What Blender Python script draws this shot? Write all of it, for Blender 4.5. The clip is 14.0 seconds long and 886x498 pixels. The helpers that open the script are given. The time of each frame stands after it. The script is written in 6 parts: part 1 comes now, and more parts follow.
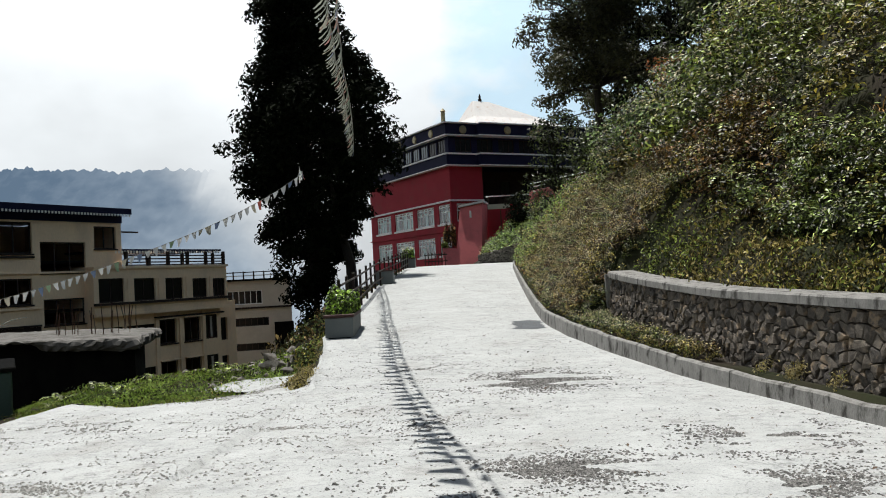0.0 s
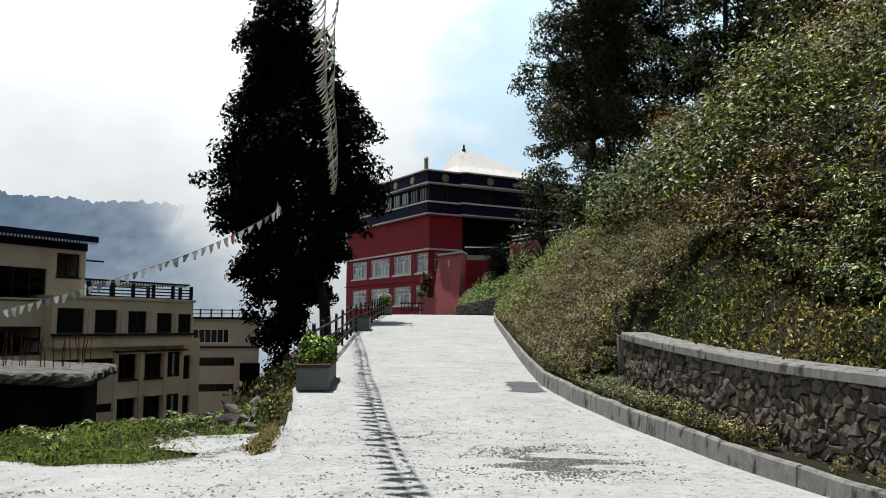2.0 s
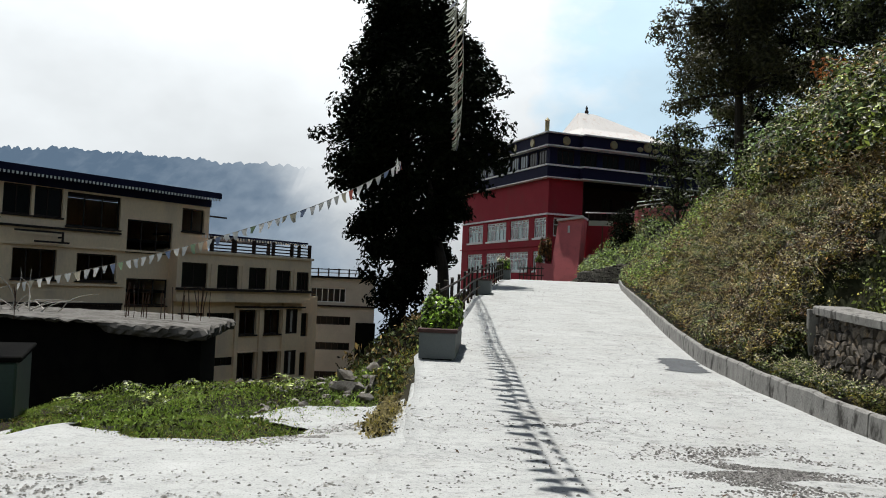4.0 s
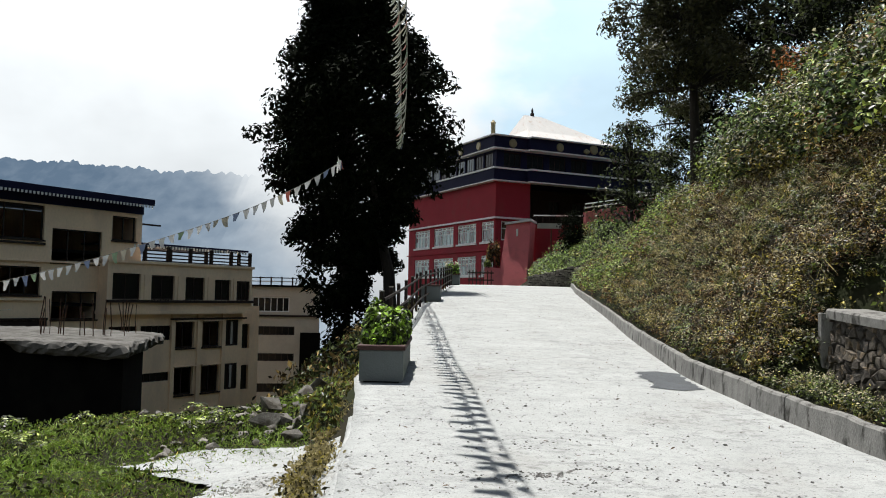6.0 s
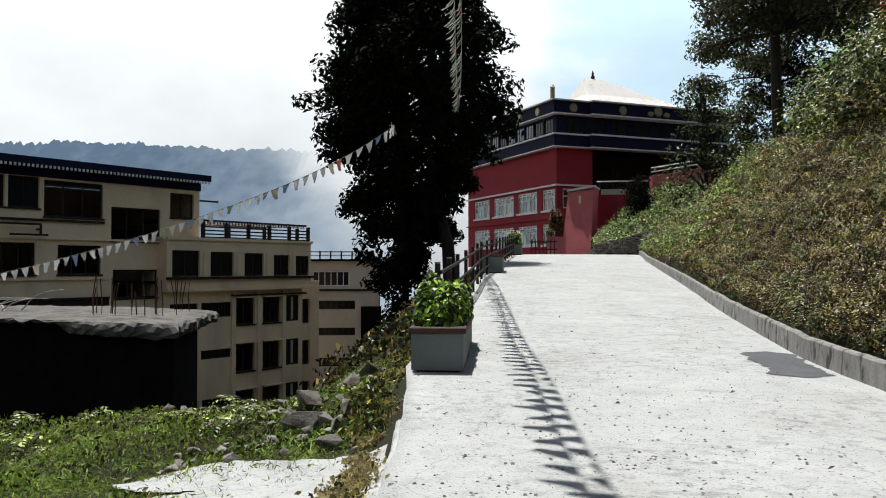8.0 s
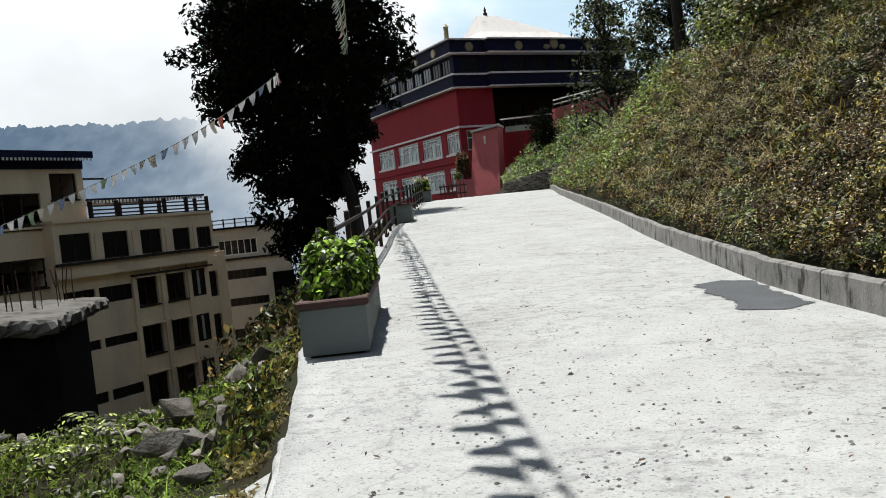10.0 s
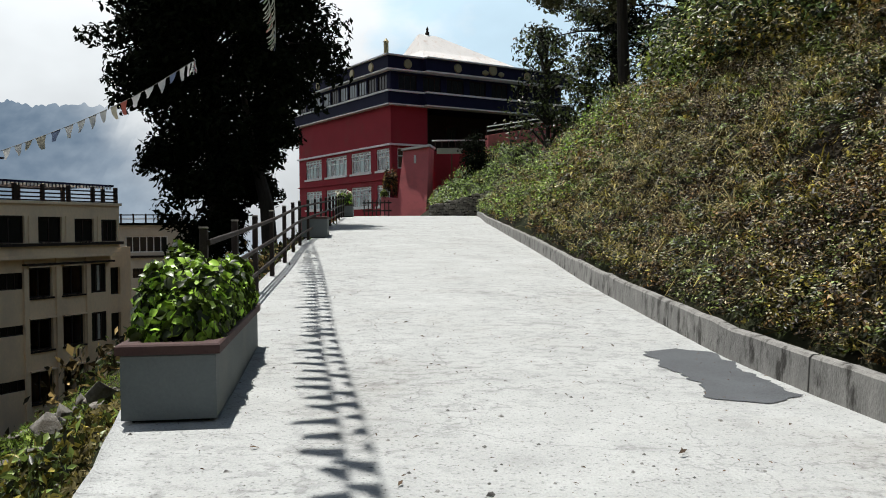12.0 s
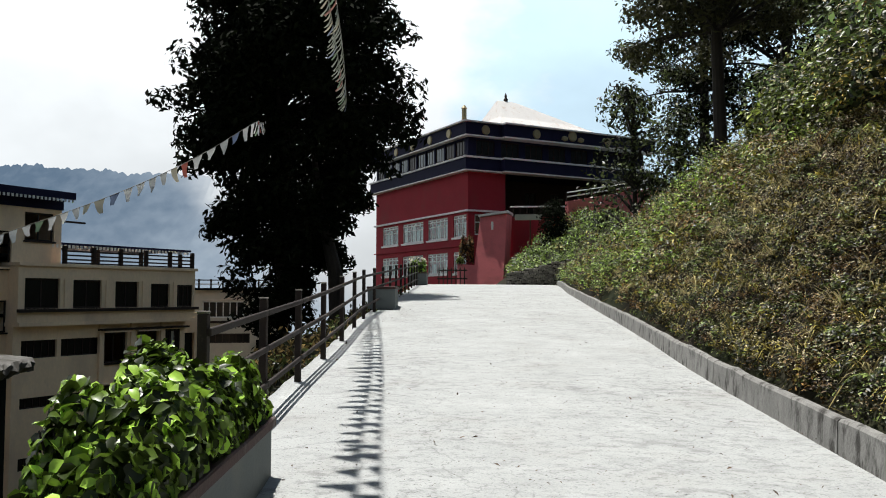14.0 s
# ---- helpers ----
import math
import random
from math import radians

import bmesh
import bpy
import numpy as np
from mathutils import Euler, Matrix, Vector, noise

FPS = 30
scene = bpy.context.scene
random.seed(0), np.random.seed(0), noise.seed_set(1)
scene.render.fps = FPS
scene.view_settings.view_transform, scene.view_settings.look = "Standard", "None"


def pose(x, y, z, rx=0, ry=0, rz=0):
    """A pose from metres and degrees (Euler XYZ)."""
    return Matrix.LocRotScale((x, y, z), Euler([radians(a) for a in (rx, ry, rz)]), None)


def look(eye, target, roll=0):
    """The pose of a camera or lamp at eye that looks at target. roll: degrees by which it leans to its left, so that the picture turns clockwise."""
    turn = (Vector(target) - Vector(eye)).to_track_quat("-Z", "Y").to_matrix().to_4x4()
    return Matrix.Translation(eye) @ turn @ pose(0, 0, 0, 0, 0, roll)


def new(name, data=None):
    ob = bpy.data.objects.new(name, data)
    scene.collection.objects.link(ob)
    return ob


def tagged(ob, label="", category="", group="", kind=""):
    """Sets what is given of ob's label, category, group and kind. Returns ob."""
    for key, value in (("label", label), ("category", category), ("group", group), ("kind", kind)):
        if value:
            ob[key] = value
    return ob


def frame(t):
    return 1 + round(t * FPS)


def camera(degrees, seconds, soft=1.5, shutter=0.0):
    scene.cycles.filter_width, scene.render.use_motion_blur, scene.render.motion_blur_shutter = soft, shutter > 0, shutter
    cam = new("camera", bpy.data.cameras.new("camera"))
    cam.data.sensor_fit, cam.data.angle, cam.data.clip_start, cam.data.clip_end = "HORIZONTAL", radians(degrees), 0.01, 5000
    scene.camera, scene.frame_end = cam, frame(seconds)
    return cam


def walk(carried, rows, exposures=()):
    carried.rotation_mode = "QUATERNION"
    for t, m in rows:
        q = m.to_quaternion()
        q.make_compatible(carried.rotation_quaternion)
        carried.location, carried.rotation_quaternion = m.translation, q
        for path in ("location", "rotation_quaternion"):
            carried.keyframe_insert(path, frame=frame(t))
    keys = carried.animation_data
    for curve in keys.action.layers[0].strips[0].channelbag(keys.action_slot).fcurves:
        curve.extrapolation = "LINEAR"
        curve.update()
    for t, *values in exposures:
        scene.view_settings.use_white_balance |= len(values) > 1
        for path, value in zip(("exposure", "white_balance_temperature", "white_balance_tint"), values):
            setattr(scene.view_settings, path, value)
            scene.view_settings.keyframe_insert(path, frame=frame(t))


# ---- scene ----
cam = camera(56.0, 14.0, soft=1.0)
PATH = [
    (0, (0.019, 0.015, 1.497), (-0.114, 2.01, 1.562), -3.0),
    (0.5, (-0.129, 0.52, 1.518), (-0.258, 2.511, 1.651), -2.2),
    (1, (-0.205, 0.956, 1.535), (-0.384, 2.939, 1.718), -2.3),
    (1.5, (-0.299, 1.616, 1.516), (-0.367, 3.607, 1.7), 1.1),
    (2, (-0.453, 1.809, 1.52), (-0.52, 3.8, 1.703), 0.3),
    (2.5, (-0.645, 2.328, 1.525), (-1.004, 4.289, 1.688), -4.8),
    (3, (-0.753, 2.608, 1.515), (-1.178, 4.554, 1.703), -3.0),
    (3.5, (-0.859, 3.129, 1.489), (-1.282, 5.072, 1.703), -0.5),
    (4, (-1.007, 3.762, 1.454), (-1.344, 5.732, 1.549), 2.3),
    (4.2, (-1.05, 3.957, 1.471), (-1.304, 5.938, 1.579), 1.9),
    (6.3, (-1.312, 5.993, 1.476), (-1.518, 7.979, 1.591), 1.3),
    (6.5, (-1.301, 6.148, 1.478), (-1.521, 8.133, 1.596), 3.0),
    (7, (-1.328, 6.563, 1.461), (-1.574, 8.547, 1.53), 1.8),
    (7.5, (-1.415, 7.039, 1.478), (-1.731, 9.014, 1.508), 0.2),
    (7.7, (-1.479, 7.21, 1.481), (-1.827, 9.179, 1.524), 0.2),
    (9.8, (-1.663, 9.097, 1.451), (-1.868, 11.087, 1.425), -5.0),
    (10, (-1.668, 9.272, 1.458), (-1.82, 11.264, 1.373), -6.0),
    (10.5, (-1.684, 9.676, 1.457), (-1.817, 11.654, 1.191), -8.6),
    (11, (-1.646, 10.142, 1.446), (-1.677, 12.137, 1.303), -0.5),
    (11.5, (-1.636, 10.618, 1.48), (-1.666, 12.617, 1.442), 1.4),
    (12, (-1.608, 11.029, 1.513), (-1.571, 13.028, 1.464), -0.5),
    (12.5, (-1.563, 11.498, 1.553), (-1.495, 13.497, 1.509), 0.8),
    (13, (-1.543, 11.966, 1.62), (-1.48, 13.964, 1.653), 0.3),
    (13.5, (-1.543, 12.52, 1.625), (-1.508, 14.519, 1.66), 2.2),
    (14, (-1.612, 13.063, 1.652), (-1.759, 15.055, 1.763), 0.1),
]
walk(cam, [(t, look(eye, target, roll)) for t, eye, target, roll in PATH], [(0.0, 0.3), (1.0, 0.22), (2.0, 0.25), (4.2, 0.23), (6.3, 0.37), (11.0, 0.37), (12.0, 0.3), (13.0, 0.3), (14.0, 0.37)])

# ---- world and sun ----
SUN_WAY = Vector((-0.18, 0.26, 1.0)).normalized()
ELEV = math.asin(SUN_WAY.z)
AZIM = math.atan2(SUN_WAY.x, SUN_WAY.y)
world = bpy.data.worlds.new("sky")
scene.world = world
world.use_nodes = True


def build_sky():
    nt = world.node_tree
    nt.nodes.clear()
    n, l = nt.nodes, nt.links
    out, bg = n.new("ShaderNodeOutputWorld"), n.new("ShaderNodeBackground")
    sky = n.new("ShaderNodeTexSky")
    sky.sky_type, sky.sun_disc = "NISHITA", False
    sky.sun_elevation, sky.sun_rotation = ELEV, AZIM
    sky.altitude, sky.air_density, sky.dust_density, sky.ozone_density = 2200, 0.6, 0.3, 1.0
    scale = n.new("ShaderNodeVectorMath")
    scale.operation = "SCALE"
    scale.inputs[3].default_value = 0.05
    l.new(sky.outputs[0], scale.inputs[0])
    tc = n.new("ShaderNodeTexCoord")
    mp = n.new("ShaderNodeMapping")
    mp.inputs["Scale"].default_value = (1.0, 1.0, 1.7)
    mp.inputs["Location"].default_value = (0.23, 0.1, 0.05)
    l.new(tc.outputs["Generated"], mp.inputs[0])
    noi = n.new("ShaderNodeTexNoise")
    noi.inputs["Scale"].default_value, noi.inputs["Detail"].default_value, noi.inputs["Roughness"].default_value = 2.2, 7, 0.52
    l.new(mp.outputs[0], noi.inputs["Vector"])
    # the cloud bank thickens to the west, away from the hillside
    dot = n.new("ShaderNodeVectorMath")
    dot.operation = "DOT_PRODUCT"
    dot.inputs[1].default_value = (-1.0, 0.0, 0.0)
    l.new(tc.outputs["Generated"], dot.inputs[0])
    add = n.new("ShaderNodeMath")
    add.operation = "MULTIPLY_ADD"
    add.inputs[1].default_value, add.inputs[2].default_value = 1.5, 0.0
    l.new(dot.outputs["Value"], add.inputs[0])
    sm = n.new("ShaderNodeMath")
    l.new(noi.outputs["Fac"], sm.inputs[0])
    l.new(add.outputs[0], sm.inputs[1])
    ramp = n.new("ShaderNodeValToRGB")
    ramp.color_ramp.elements[0].position, ramp.color_ramp.elements[1].position = 0.49, 0.56
    ramp.color_ramp.elements[0].color = (0.72, 0.72, 0.72, 1)
    l.new(sm.outputs[0], ramp.inputs[0])
    # clouds: brighter towards the sun, greyer mist in patches
    sun = n.new("ShaderNodeVectorMath")
    sun.operation = "DOT_PRODUCT"
    sun.inputs[1].default_value = tuple(SUN_WAY)
    l.new(tc.outputs["Generated"], sun.inputs[0])
    glow = n.new("ShaderNodeMapRange")
    glow.inputs[1].default_value, glow.inputs[2].default_value = 0.0, 0.62
    glow.inputs[3].default_value, glow.inputs[4].default_value = 0.07, 0.92
    l.new(sun.outputs["Value"], glow.inputs[0])
    n2 = n.new("ShaderNodeTexNoise")
    n2.inputs["Scale"].default_value, n2.inputs["Detail"].default_value = 3.2, 5
    l.new(mp.outputs[0], n2.inputs["Vector"])
    shade = n.new("ShaderNodeMapRange")
    shade.inputs[1].default_value, shade.inputs[2].default_value = 0.36, 0.56
    shade.inputs[3].default_value, shade.inputs[4].default_value = 0.93, 1.12
    l.new(n2.outputs["Fac"], shade.inputs[0])
    mul = n.new("ShaderNodeMath")
    mul.operation = "MULTIPLY"
    l.new(glow.outputs[0], mul.inputs[0])
    l.new(shade.outputs[0], mul.inputs[1])
    white = n.new("ShaderNodeVectorMath")
    white.operation = "SCALE"
    thin = n.new("ShaderNodeMix")      # thin veil lets the blue through
    thin.data_type = "RGBA"
    thin.inputs["A"].default_value, thin.inputs["B"].default_value = (0.96, 1.25, 1.42, 1), (0.98, 1.03, 1.06, 1)
    veil = n.new("ShaderNodeMapRange")
    veil.inputs[1].default_value, veil.inputs[2].default_value = 0.485, 0.555
    l.new(sm.outputs[0], veil.inputs[0])
    l.new(veil.outputs[0], thin.inputs["Factor"])
    l.new(thin.outputs["Result"], white.inputs[0])
    l.new(mul.outputs[0], white.inputs[3])
    mix = n.new("ShaderNodeMix")
    mix.data_type = "RGBA"
    # the bank stands low over the valley: the sky overhead is open
    height, open_up, cover = n.new("ShaderNodeSeparateXYZ"), n.new("ShaderNodeMapRange"), n.new("ShaderNodeMath")
    l.new(tc.outputs["Generated"], height.inputs[0])
    open_up.interpolation_type = "SMOOTHSTEP"
    open_up.inputs[1].default_value, open_up.inputs[2].default_value = 0.40, 0.58
    open_up.inputs[3].default_value, open_up.inputs[4].default_value = 1.0, 0.08
    l.new(height.outputs["Z"], open_up.inputs[0])
    cover.operation = "MULTIPLY"
    l.new(ramp.outputs[0], cover.inputs[0])
    l.new(open_up.outputs[0], cover.inputs[1])
    l.new(cover.outputs[0], mix.inputs["Factor"])
    l.new(scale.outputs[0], mix.inputs["A"])
    l.new(white.outputs[0], mix.inputs["B"])
    l.new(mix.outputs["Result"], bg.inputs[0])
    bg.inputs[1].default_value = 1.0
    l.new(bg.outputs[0], out.inputs[0])


build_sky()
sun = new("sun", bpy.data.lights.new("sun", "SUN"))
sun.data.energy, sun.data.angle, sun.data.color = 5.0, radians(0.6), (1.0, 0.975, 0.935)
sun.matrix_world = look((0, 0, 60), Vector((0, 0, 60)) - SUN_WAY)


# ---- materials ----
def material(name, base, rough=0.8, metal=0.0, vary=0.25, scale=6.0, fine=60.0, bump=0.3, stain=None, stain_at=(0.5, 0.7), per_object=0.0, per_island=0.0, translucent=0.0, stretch=(1, 1, 1), stain_scale=1.3, spec=0.5, cracks=0.0):
    """A grained surface: base colour with coarse and fine variation, bump, and stains of their own shape."""
    m = bpy.data.materials.new(name)
    m.use_nodes = True
    nt = m.node_tree
    n, l = nt.nodes, nt.links
    p = n["Principled BSDF"]
    p.inputs["Roughness"].default_value, p.inputs["Metallic"].default_value = rough, metal
    p.inputs["Specular IOR Level"].default_value = spec
    tc = n.new("ShaderNodeTexCoord")
    mp = n.new("ShaderNodeMapping")
    mp.inputs["Scale"].default_value = stretch
    l.new(tc.outputs["Object"], mp.inputs[0])
    a, b = n.new("ShaderNodeTexNoise"), n.new("ShaderNodeTexNoise")
    for node, s, d in ((a, scale, 4), (b, fine, 3)):
        node.inputs["Scale"].default_value, node.inputs["Detail"].default_value = s, d
        l.new(mp.outputs[0], node.inputs["Vector"])
    half = n.new("ShaderNodeMix")
    half.inputs["Factor"].default_value = 0.45
    l.new(a.outputs["Fac"], half.inputs["A"])
    l.new(b.outputs["Fac"], half.inputs["B"])
    span = n.new("ShaderNodeMapRange")
    span.inputs[1].default_value, span.inputs[2].default_value = 0.3, 0.7
    span.inputs[3].default_value, span.inputs[4].default_value = 1 - vary, 1 + vary
    l.new(half.outputs["Result"], span.inputs[0])
    value = span.outputs[0]
    for node_name, socket, amount in (("ShaderNodeObjectInfo", "Random", per_object), ("ShaderNodeNewGeometry", "Random Per Island", per_island)):
        if amount:
            info, r, mm = n.new(node_name), n.new("ShaderNodeMapRange"), n.new("ShaderNodeMath")
            r.inputs[3].default_value, r.inputs[4].default_value = 1 - amount, 1 + amount
            if amount == per_island and amount > 0.6:
                # random leaf tones paint shade and glints into the colour: mostly dark, few bright
                pw = n.new("ShaderNodeMath")
                pw.operation = "POWER"
                pw.inputs[1].default_value = 3.2
                l.new(info.outputs[socket], pw.inputs[0])
                r.inputs[3].default_value, r.inputs[4].default_value = 0.12, 3.7
                l.new(pw.outputs[0], r.inputs[0])
            else:
                l.new(info.outputs[socket], r.inputs[0])
            mm.operation = "MULTIPLY"
            l.new(value, mm.inputs[0])
            l.new(r.outputs[0], mm.inputs[1])
            value = mm.outputs[0]
    tint = n.new("ShaderNodeVectorMath")
    tint.operation = "SCALE"
    tint.inputs[0].default_value = base
    l.new(value, tint.inputs[3])
    colour = tint.outputs[0]
    if stain:
        s, r, mx = n.new("ShaderNodeTexNoise"), n.new("ShaderNodeMapRange"), n.new("ShaderNodeMix")
        s.inputs["Scale"].default_value, s.inputs["Detail"].default_value, s.inputs["Roughness"].default_value = stain_scale, 7, 0.62
        l.new(mp.outputs[0], s.inputs["Vector"])
        r.inputs[1].default_value, r.inputs[2].default_value = stain_at
        l.new(s.outputs["Fac"], r.inputs[0])
        mx.data_type = "RGBA"
        l.new(r.outputs[0], mx.inputs["Factor"])
        l.new(colour, mx.inputs["A"])
        mx.inputs["B"].default_value = (*stain, 1)
        colour = mx.outputs["Result"]
    if cracks:
        # hairline cracks and pitted grit, thicker where the coarse noise is high
        warp, mixv, vo, cr = n.new("ShaderNodeTexNoise"), n.new("ShaderNodeMix"), n.new("ShaderNodeTexVoronoi"), n.new("ShaderNodeMapRange")
        warp.inputs["Scale"].default_value, warp.inputs["Detail"].default_value = 2.5, 4
        l.new(mp.outputs[0], warp.inputs["Vector"])
        mixv.data_type = "VECTOR"
        mixv.inputs["Factor"].default_value = 0.45
        l.new(mp.outputs[0], mixv.inputs["A"])
        l.new(warp.outputs["Color"], mixv.inputs["B"])
        vo.feature = "DISTANCE_TO_EDGE"
        vo.inputs["Scale"].default_value = 0.8
        l.new(mixv.outputs["Result"], vo.inputs["Vector"])
        cr.inputs[1].default_value, cr.inputs[2].default_value = 0.001, 0.006
        cr.inputs[3].default_value, cr.inputs[4].default_value = 0.74, 1.0
        l.new(vo.outputs["Distance"], cr.inputs[0])
        grit, gr, gm = n.new("ShaderNodeTexNoise"), n.new("ShaderNodeMapRange"), n.new("ShaderNodeMath")
        grit.inputs["Scale"].default_value, grit.inputs["Detail"].default_value = 55, 8
        gs = n.new("ShaderNodeMapping")
        gs.inputs["Scale"].default_value = (0.7, 1.0, 1.0)
        l.new(mp.outputs[0], gs.inputs[0])
        l.new(gs.outputs[0], grit.inputs["Vector"])
        gr.inputs[1].default_value, gr.inputs[2].default_value = 0.58, 0.72
        gr.inputs[3].default_value, gr.inputs[4].default_value = 1.04, 0.36
        l.new(grit.outputs["Fac"], gr.inputs[0])
        gm.operation = "MULTIPLY"
        l.new(cr.outputs[0], gm.inputs[0])
        l.new(gr.outputs[0], gm.inputs[1])
        # scoured skin: ragged shallow flakes, gathered in some stretches of the road
        flake, fr, zone, zr, fm, f2 = n.new("ShaderNodeTexNoise"), n.new("ShaderNodeMapRange"), n.new("ShaderNodeTexNoise"), n.new("ShaderNodeMapRange"), n.new("ShaderNodeMath"), n.new("ShaderNodeMath")
        flake.inputs["Scale"].default_value, flake.inputs["Detail"].default_value, flake.inputs["Roughness"].default_value = 9.0, 9, 0.72
        zone.inputs["Scale"].default_value, zone.inputs["Detail"].default_value = 0.55, 3
        l.new(gs.outputs[0], flake.inputs["Vector"])
        l.new(mp.outputs[0], zone.inputs["Vector"])
        fr.inputs[1].default_value, fr.inputs[2].default_value = 0.50, 0.60
        l.new(flake.outputs["Fac"], fr.inputs[0])
        zr.inputs[1].default_value, zr.inputs[2].default_value = 0.40, 0.62
        zr.inputs[3].default_value, zr.inputs[4].default_value = 0.08, 0.34
        l.new(zone.outputs["Fac"], zr.inputs[0])
        fm.operation = "MULTIPLY"
        l.new(fr.outputs[0], fm.inputs[0])
        l.new(zr.outputs[0], fm.inputs[1])
        f2.operation = "SUBTRACT"
        f2.inputs[0].default_value = 1.06
        l.new(fm.outputs[0], f2.inputs[1])
        last = n.new("ShaderNodeMath")
        last.operation = "MULTIPLY"
        l.new(gm.outputs[0], last.inputs[0])
        l.new(f2.outputs[0], last.inputs[1])
        sc = n.new("ShaderNodeVectorMath")
        sc.operation = "SCALE"
        l.new(colour, sc.inputs[0])
        l.new(last.outputs[0], sc.inputs[3])
        colour = sc.outputs[0]
    l.new(colour, p.inputs["Base Color"])
    if bump:
        bp = n.new("ShaderNodeBump")
        bp.inputs["Strength"].default_value, bp.inputs["Distance"].default_value = bump, 0.02
        l.new(half.outputs["Result"], bp.inputs["Height"])
        l.new(bp.outputs[0], p.inputs["Normal"])
    if translucent:
        tr, add = n.new("ShaderNodeBsdfTranslucent"), n.new("ShaderNodeMixShader")
        l.new(colour, tr.inputs["Color"])
        add.inputs[0].default_value = translucent
        l.new(p.outputs[0], add.inputs[1])
        l.new(tr.outputs[0], add.inputs[2])
        l.new(add.outputs[0], n["Material Output"].inputs["Surface"])
    return m


def glass(name, tint, rough=0.06, mirror=0.5):
    m = bpy.data.materials.new(name)
    m.use_nodes = True
    p = m.node_tree.nodes["Principled BSDF"]
    p.inputs["Base Color"].default_value = (*tint, 1)
    p.inputs["Roughness"].default_value, p.inputs["Metallic"].default_value = rough, mirror
    return m


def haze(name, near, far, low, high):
    """A far hillside, its air light painted as emission: forest dimmed into mist, lost in cloud towards one end,
    soonest at the crest.
    """
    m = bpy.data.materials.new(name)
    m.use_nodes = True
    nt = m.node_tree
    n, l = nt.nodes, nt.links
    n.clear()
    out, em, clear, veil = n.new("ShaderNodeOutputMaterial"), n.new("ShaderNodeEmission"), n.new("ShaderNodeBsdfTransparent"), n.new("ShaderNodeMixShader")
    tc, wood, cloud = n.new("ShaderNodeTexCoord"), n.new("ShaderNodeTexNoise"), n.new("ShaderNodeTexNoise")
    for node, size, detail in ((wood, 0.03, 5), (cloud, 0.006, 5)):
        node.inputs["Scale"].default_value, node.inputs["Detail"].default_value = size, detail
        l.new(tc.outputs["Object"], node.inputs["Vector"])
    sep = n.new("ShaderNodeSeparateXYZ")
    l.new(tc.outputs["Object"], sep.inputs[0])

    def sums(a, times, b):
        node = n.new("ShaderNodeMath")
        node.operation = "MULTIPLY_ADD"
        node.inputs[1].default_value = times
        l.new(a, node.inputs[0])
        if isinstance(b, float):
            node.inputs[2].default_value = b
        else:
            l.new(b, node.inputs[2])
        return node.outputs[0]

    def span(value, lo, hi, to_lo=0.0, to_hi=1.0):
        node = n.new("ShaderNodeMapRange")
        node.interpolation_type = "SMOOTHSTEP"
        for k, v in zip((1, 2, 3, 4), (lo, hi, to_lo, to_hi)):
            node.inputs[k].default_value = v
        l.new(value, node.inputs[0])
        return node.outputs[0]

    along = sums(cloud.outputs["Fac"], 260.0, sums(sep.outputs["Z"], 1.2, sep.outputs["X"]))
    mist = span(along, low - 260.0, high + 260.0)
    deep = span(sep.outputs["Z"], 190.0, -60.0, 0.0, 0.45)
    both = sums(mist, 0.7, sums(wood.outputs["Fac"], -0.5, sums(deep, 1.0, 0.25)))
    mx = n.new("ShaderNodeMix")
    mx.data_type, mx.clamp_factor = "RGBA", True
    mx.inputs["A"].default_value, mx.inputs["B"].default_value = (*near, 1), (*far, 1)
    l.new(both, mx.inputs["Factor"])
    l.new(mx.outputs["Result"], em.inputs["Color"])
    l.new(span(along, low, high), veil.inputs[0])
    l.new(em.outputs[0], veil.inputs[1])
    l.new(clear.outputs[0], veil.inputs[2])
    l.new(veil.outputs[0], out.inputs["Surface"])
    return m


def clear_pane(name):
    """Thin window glass: seen through, with a weak mirror on top."""
    m = bpy.data.materials.new(name)
    m.use_nodes = True
    n, l = m.node_tree.nodes, m.node_tree.links
    n.clear()
    out, see, shine, mix = n.new("ShaderNodeOutputMaterial"), n.new("ShaderNodeBsdfTransparent"), n.new("ShaderNodeBsdfGlossy"), n.new("ShaderNodeMixShader")
    see.inputs["Color"].default_value = (0.86, 0.93, 0.93, 1)
    shine.inputs["Roughness"].default_value = 0.03
    mix.inputs[0].default_value = 0.14
    l.new(see.outputs[0], mix.inputs[1])
    l.new(shine.outputs[0], mix.inputs[2])
    l.new(mix.outputs[0], out.inputs["Surface"])
    return m


CONCRETE = material("road_concrete", (0.352, 0.362, 0.353), 0.9, vary=0.2, scale=2.2, fine=70, bump=1.0, stain=(0.25, 0.247, 0.232), stain_at=(0.52, 0.78), stain_scale=1.1, cracks=0.9)
GRIT = material("pale_grit", (0.29, 0.285, 0.265), 0.95, per_island=0.4, vary=0.4, scale=30, fine=110, bump=0.9)
GRAVEL = material("gravel", (0.17, 0.165, 0.155), 0.95, per_island=0.6, vary=0.5, scale=30, fine=110, bump=0.9)
PATCH = material("repair_concrete", (0.066, 0.072, 0.078), 0.85, vary=0.3, scale=3, fine=60, bump=0.6)
KERB = material("kerb_concrete", (0.21, 0.205, 0.19), 0.9, vary=0.35, scale=9, fine=80, bump=0.6, stain=(0.04, 0.037, 0.032), stain_at=(0.52, 0.64), stain_scale=8, stretch=(1, 1, 0.4), per_object=0.08)
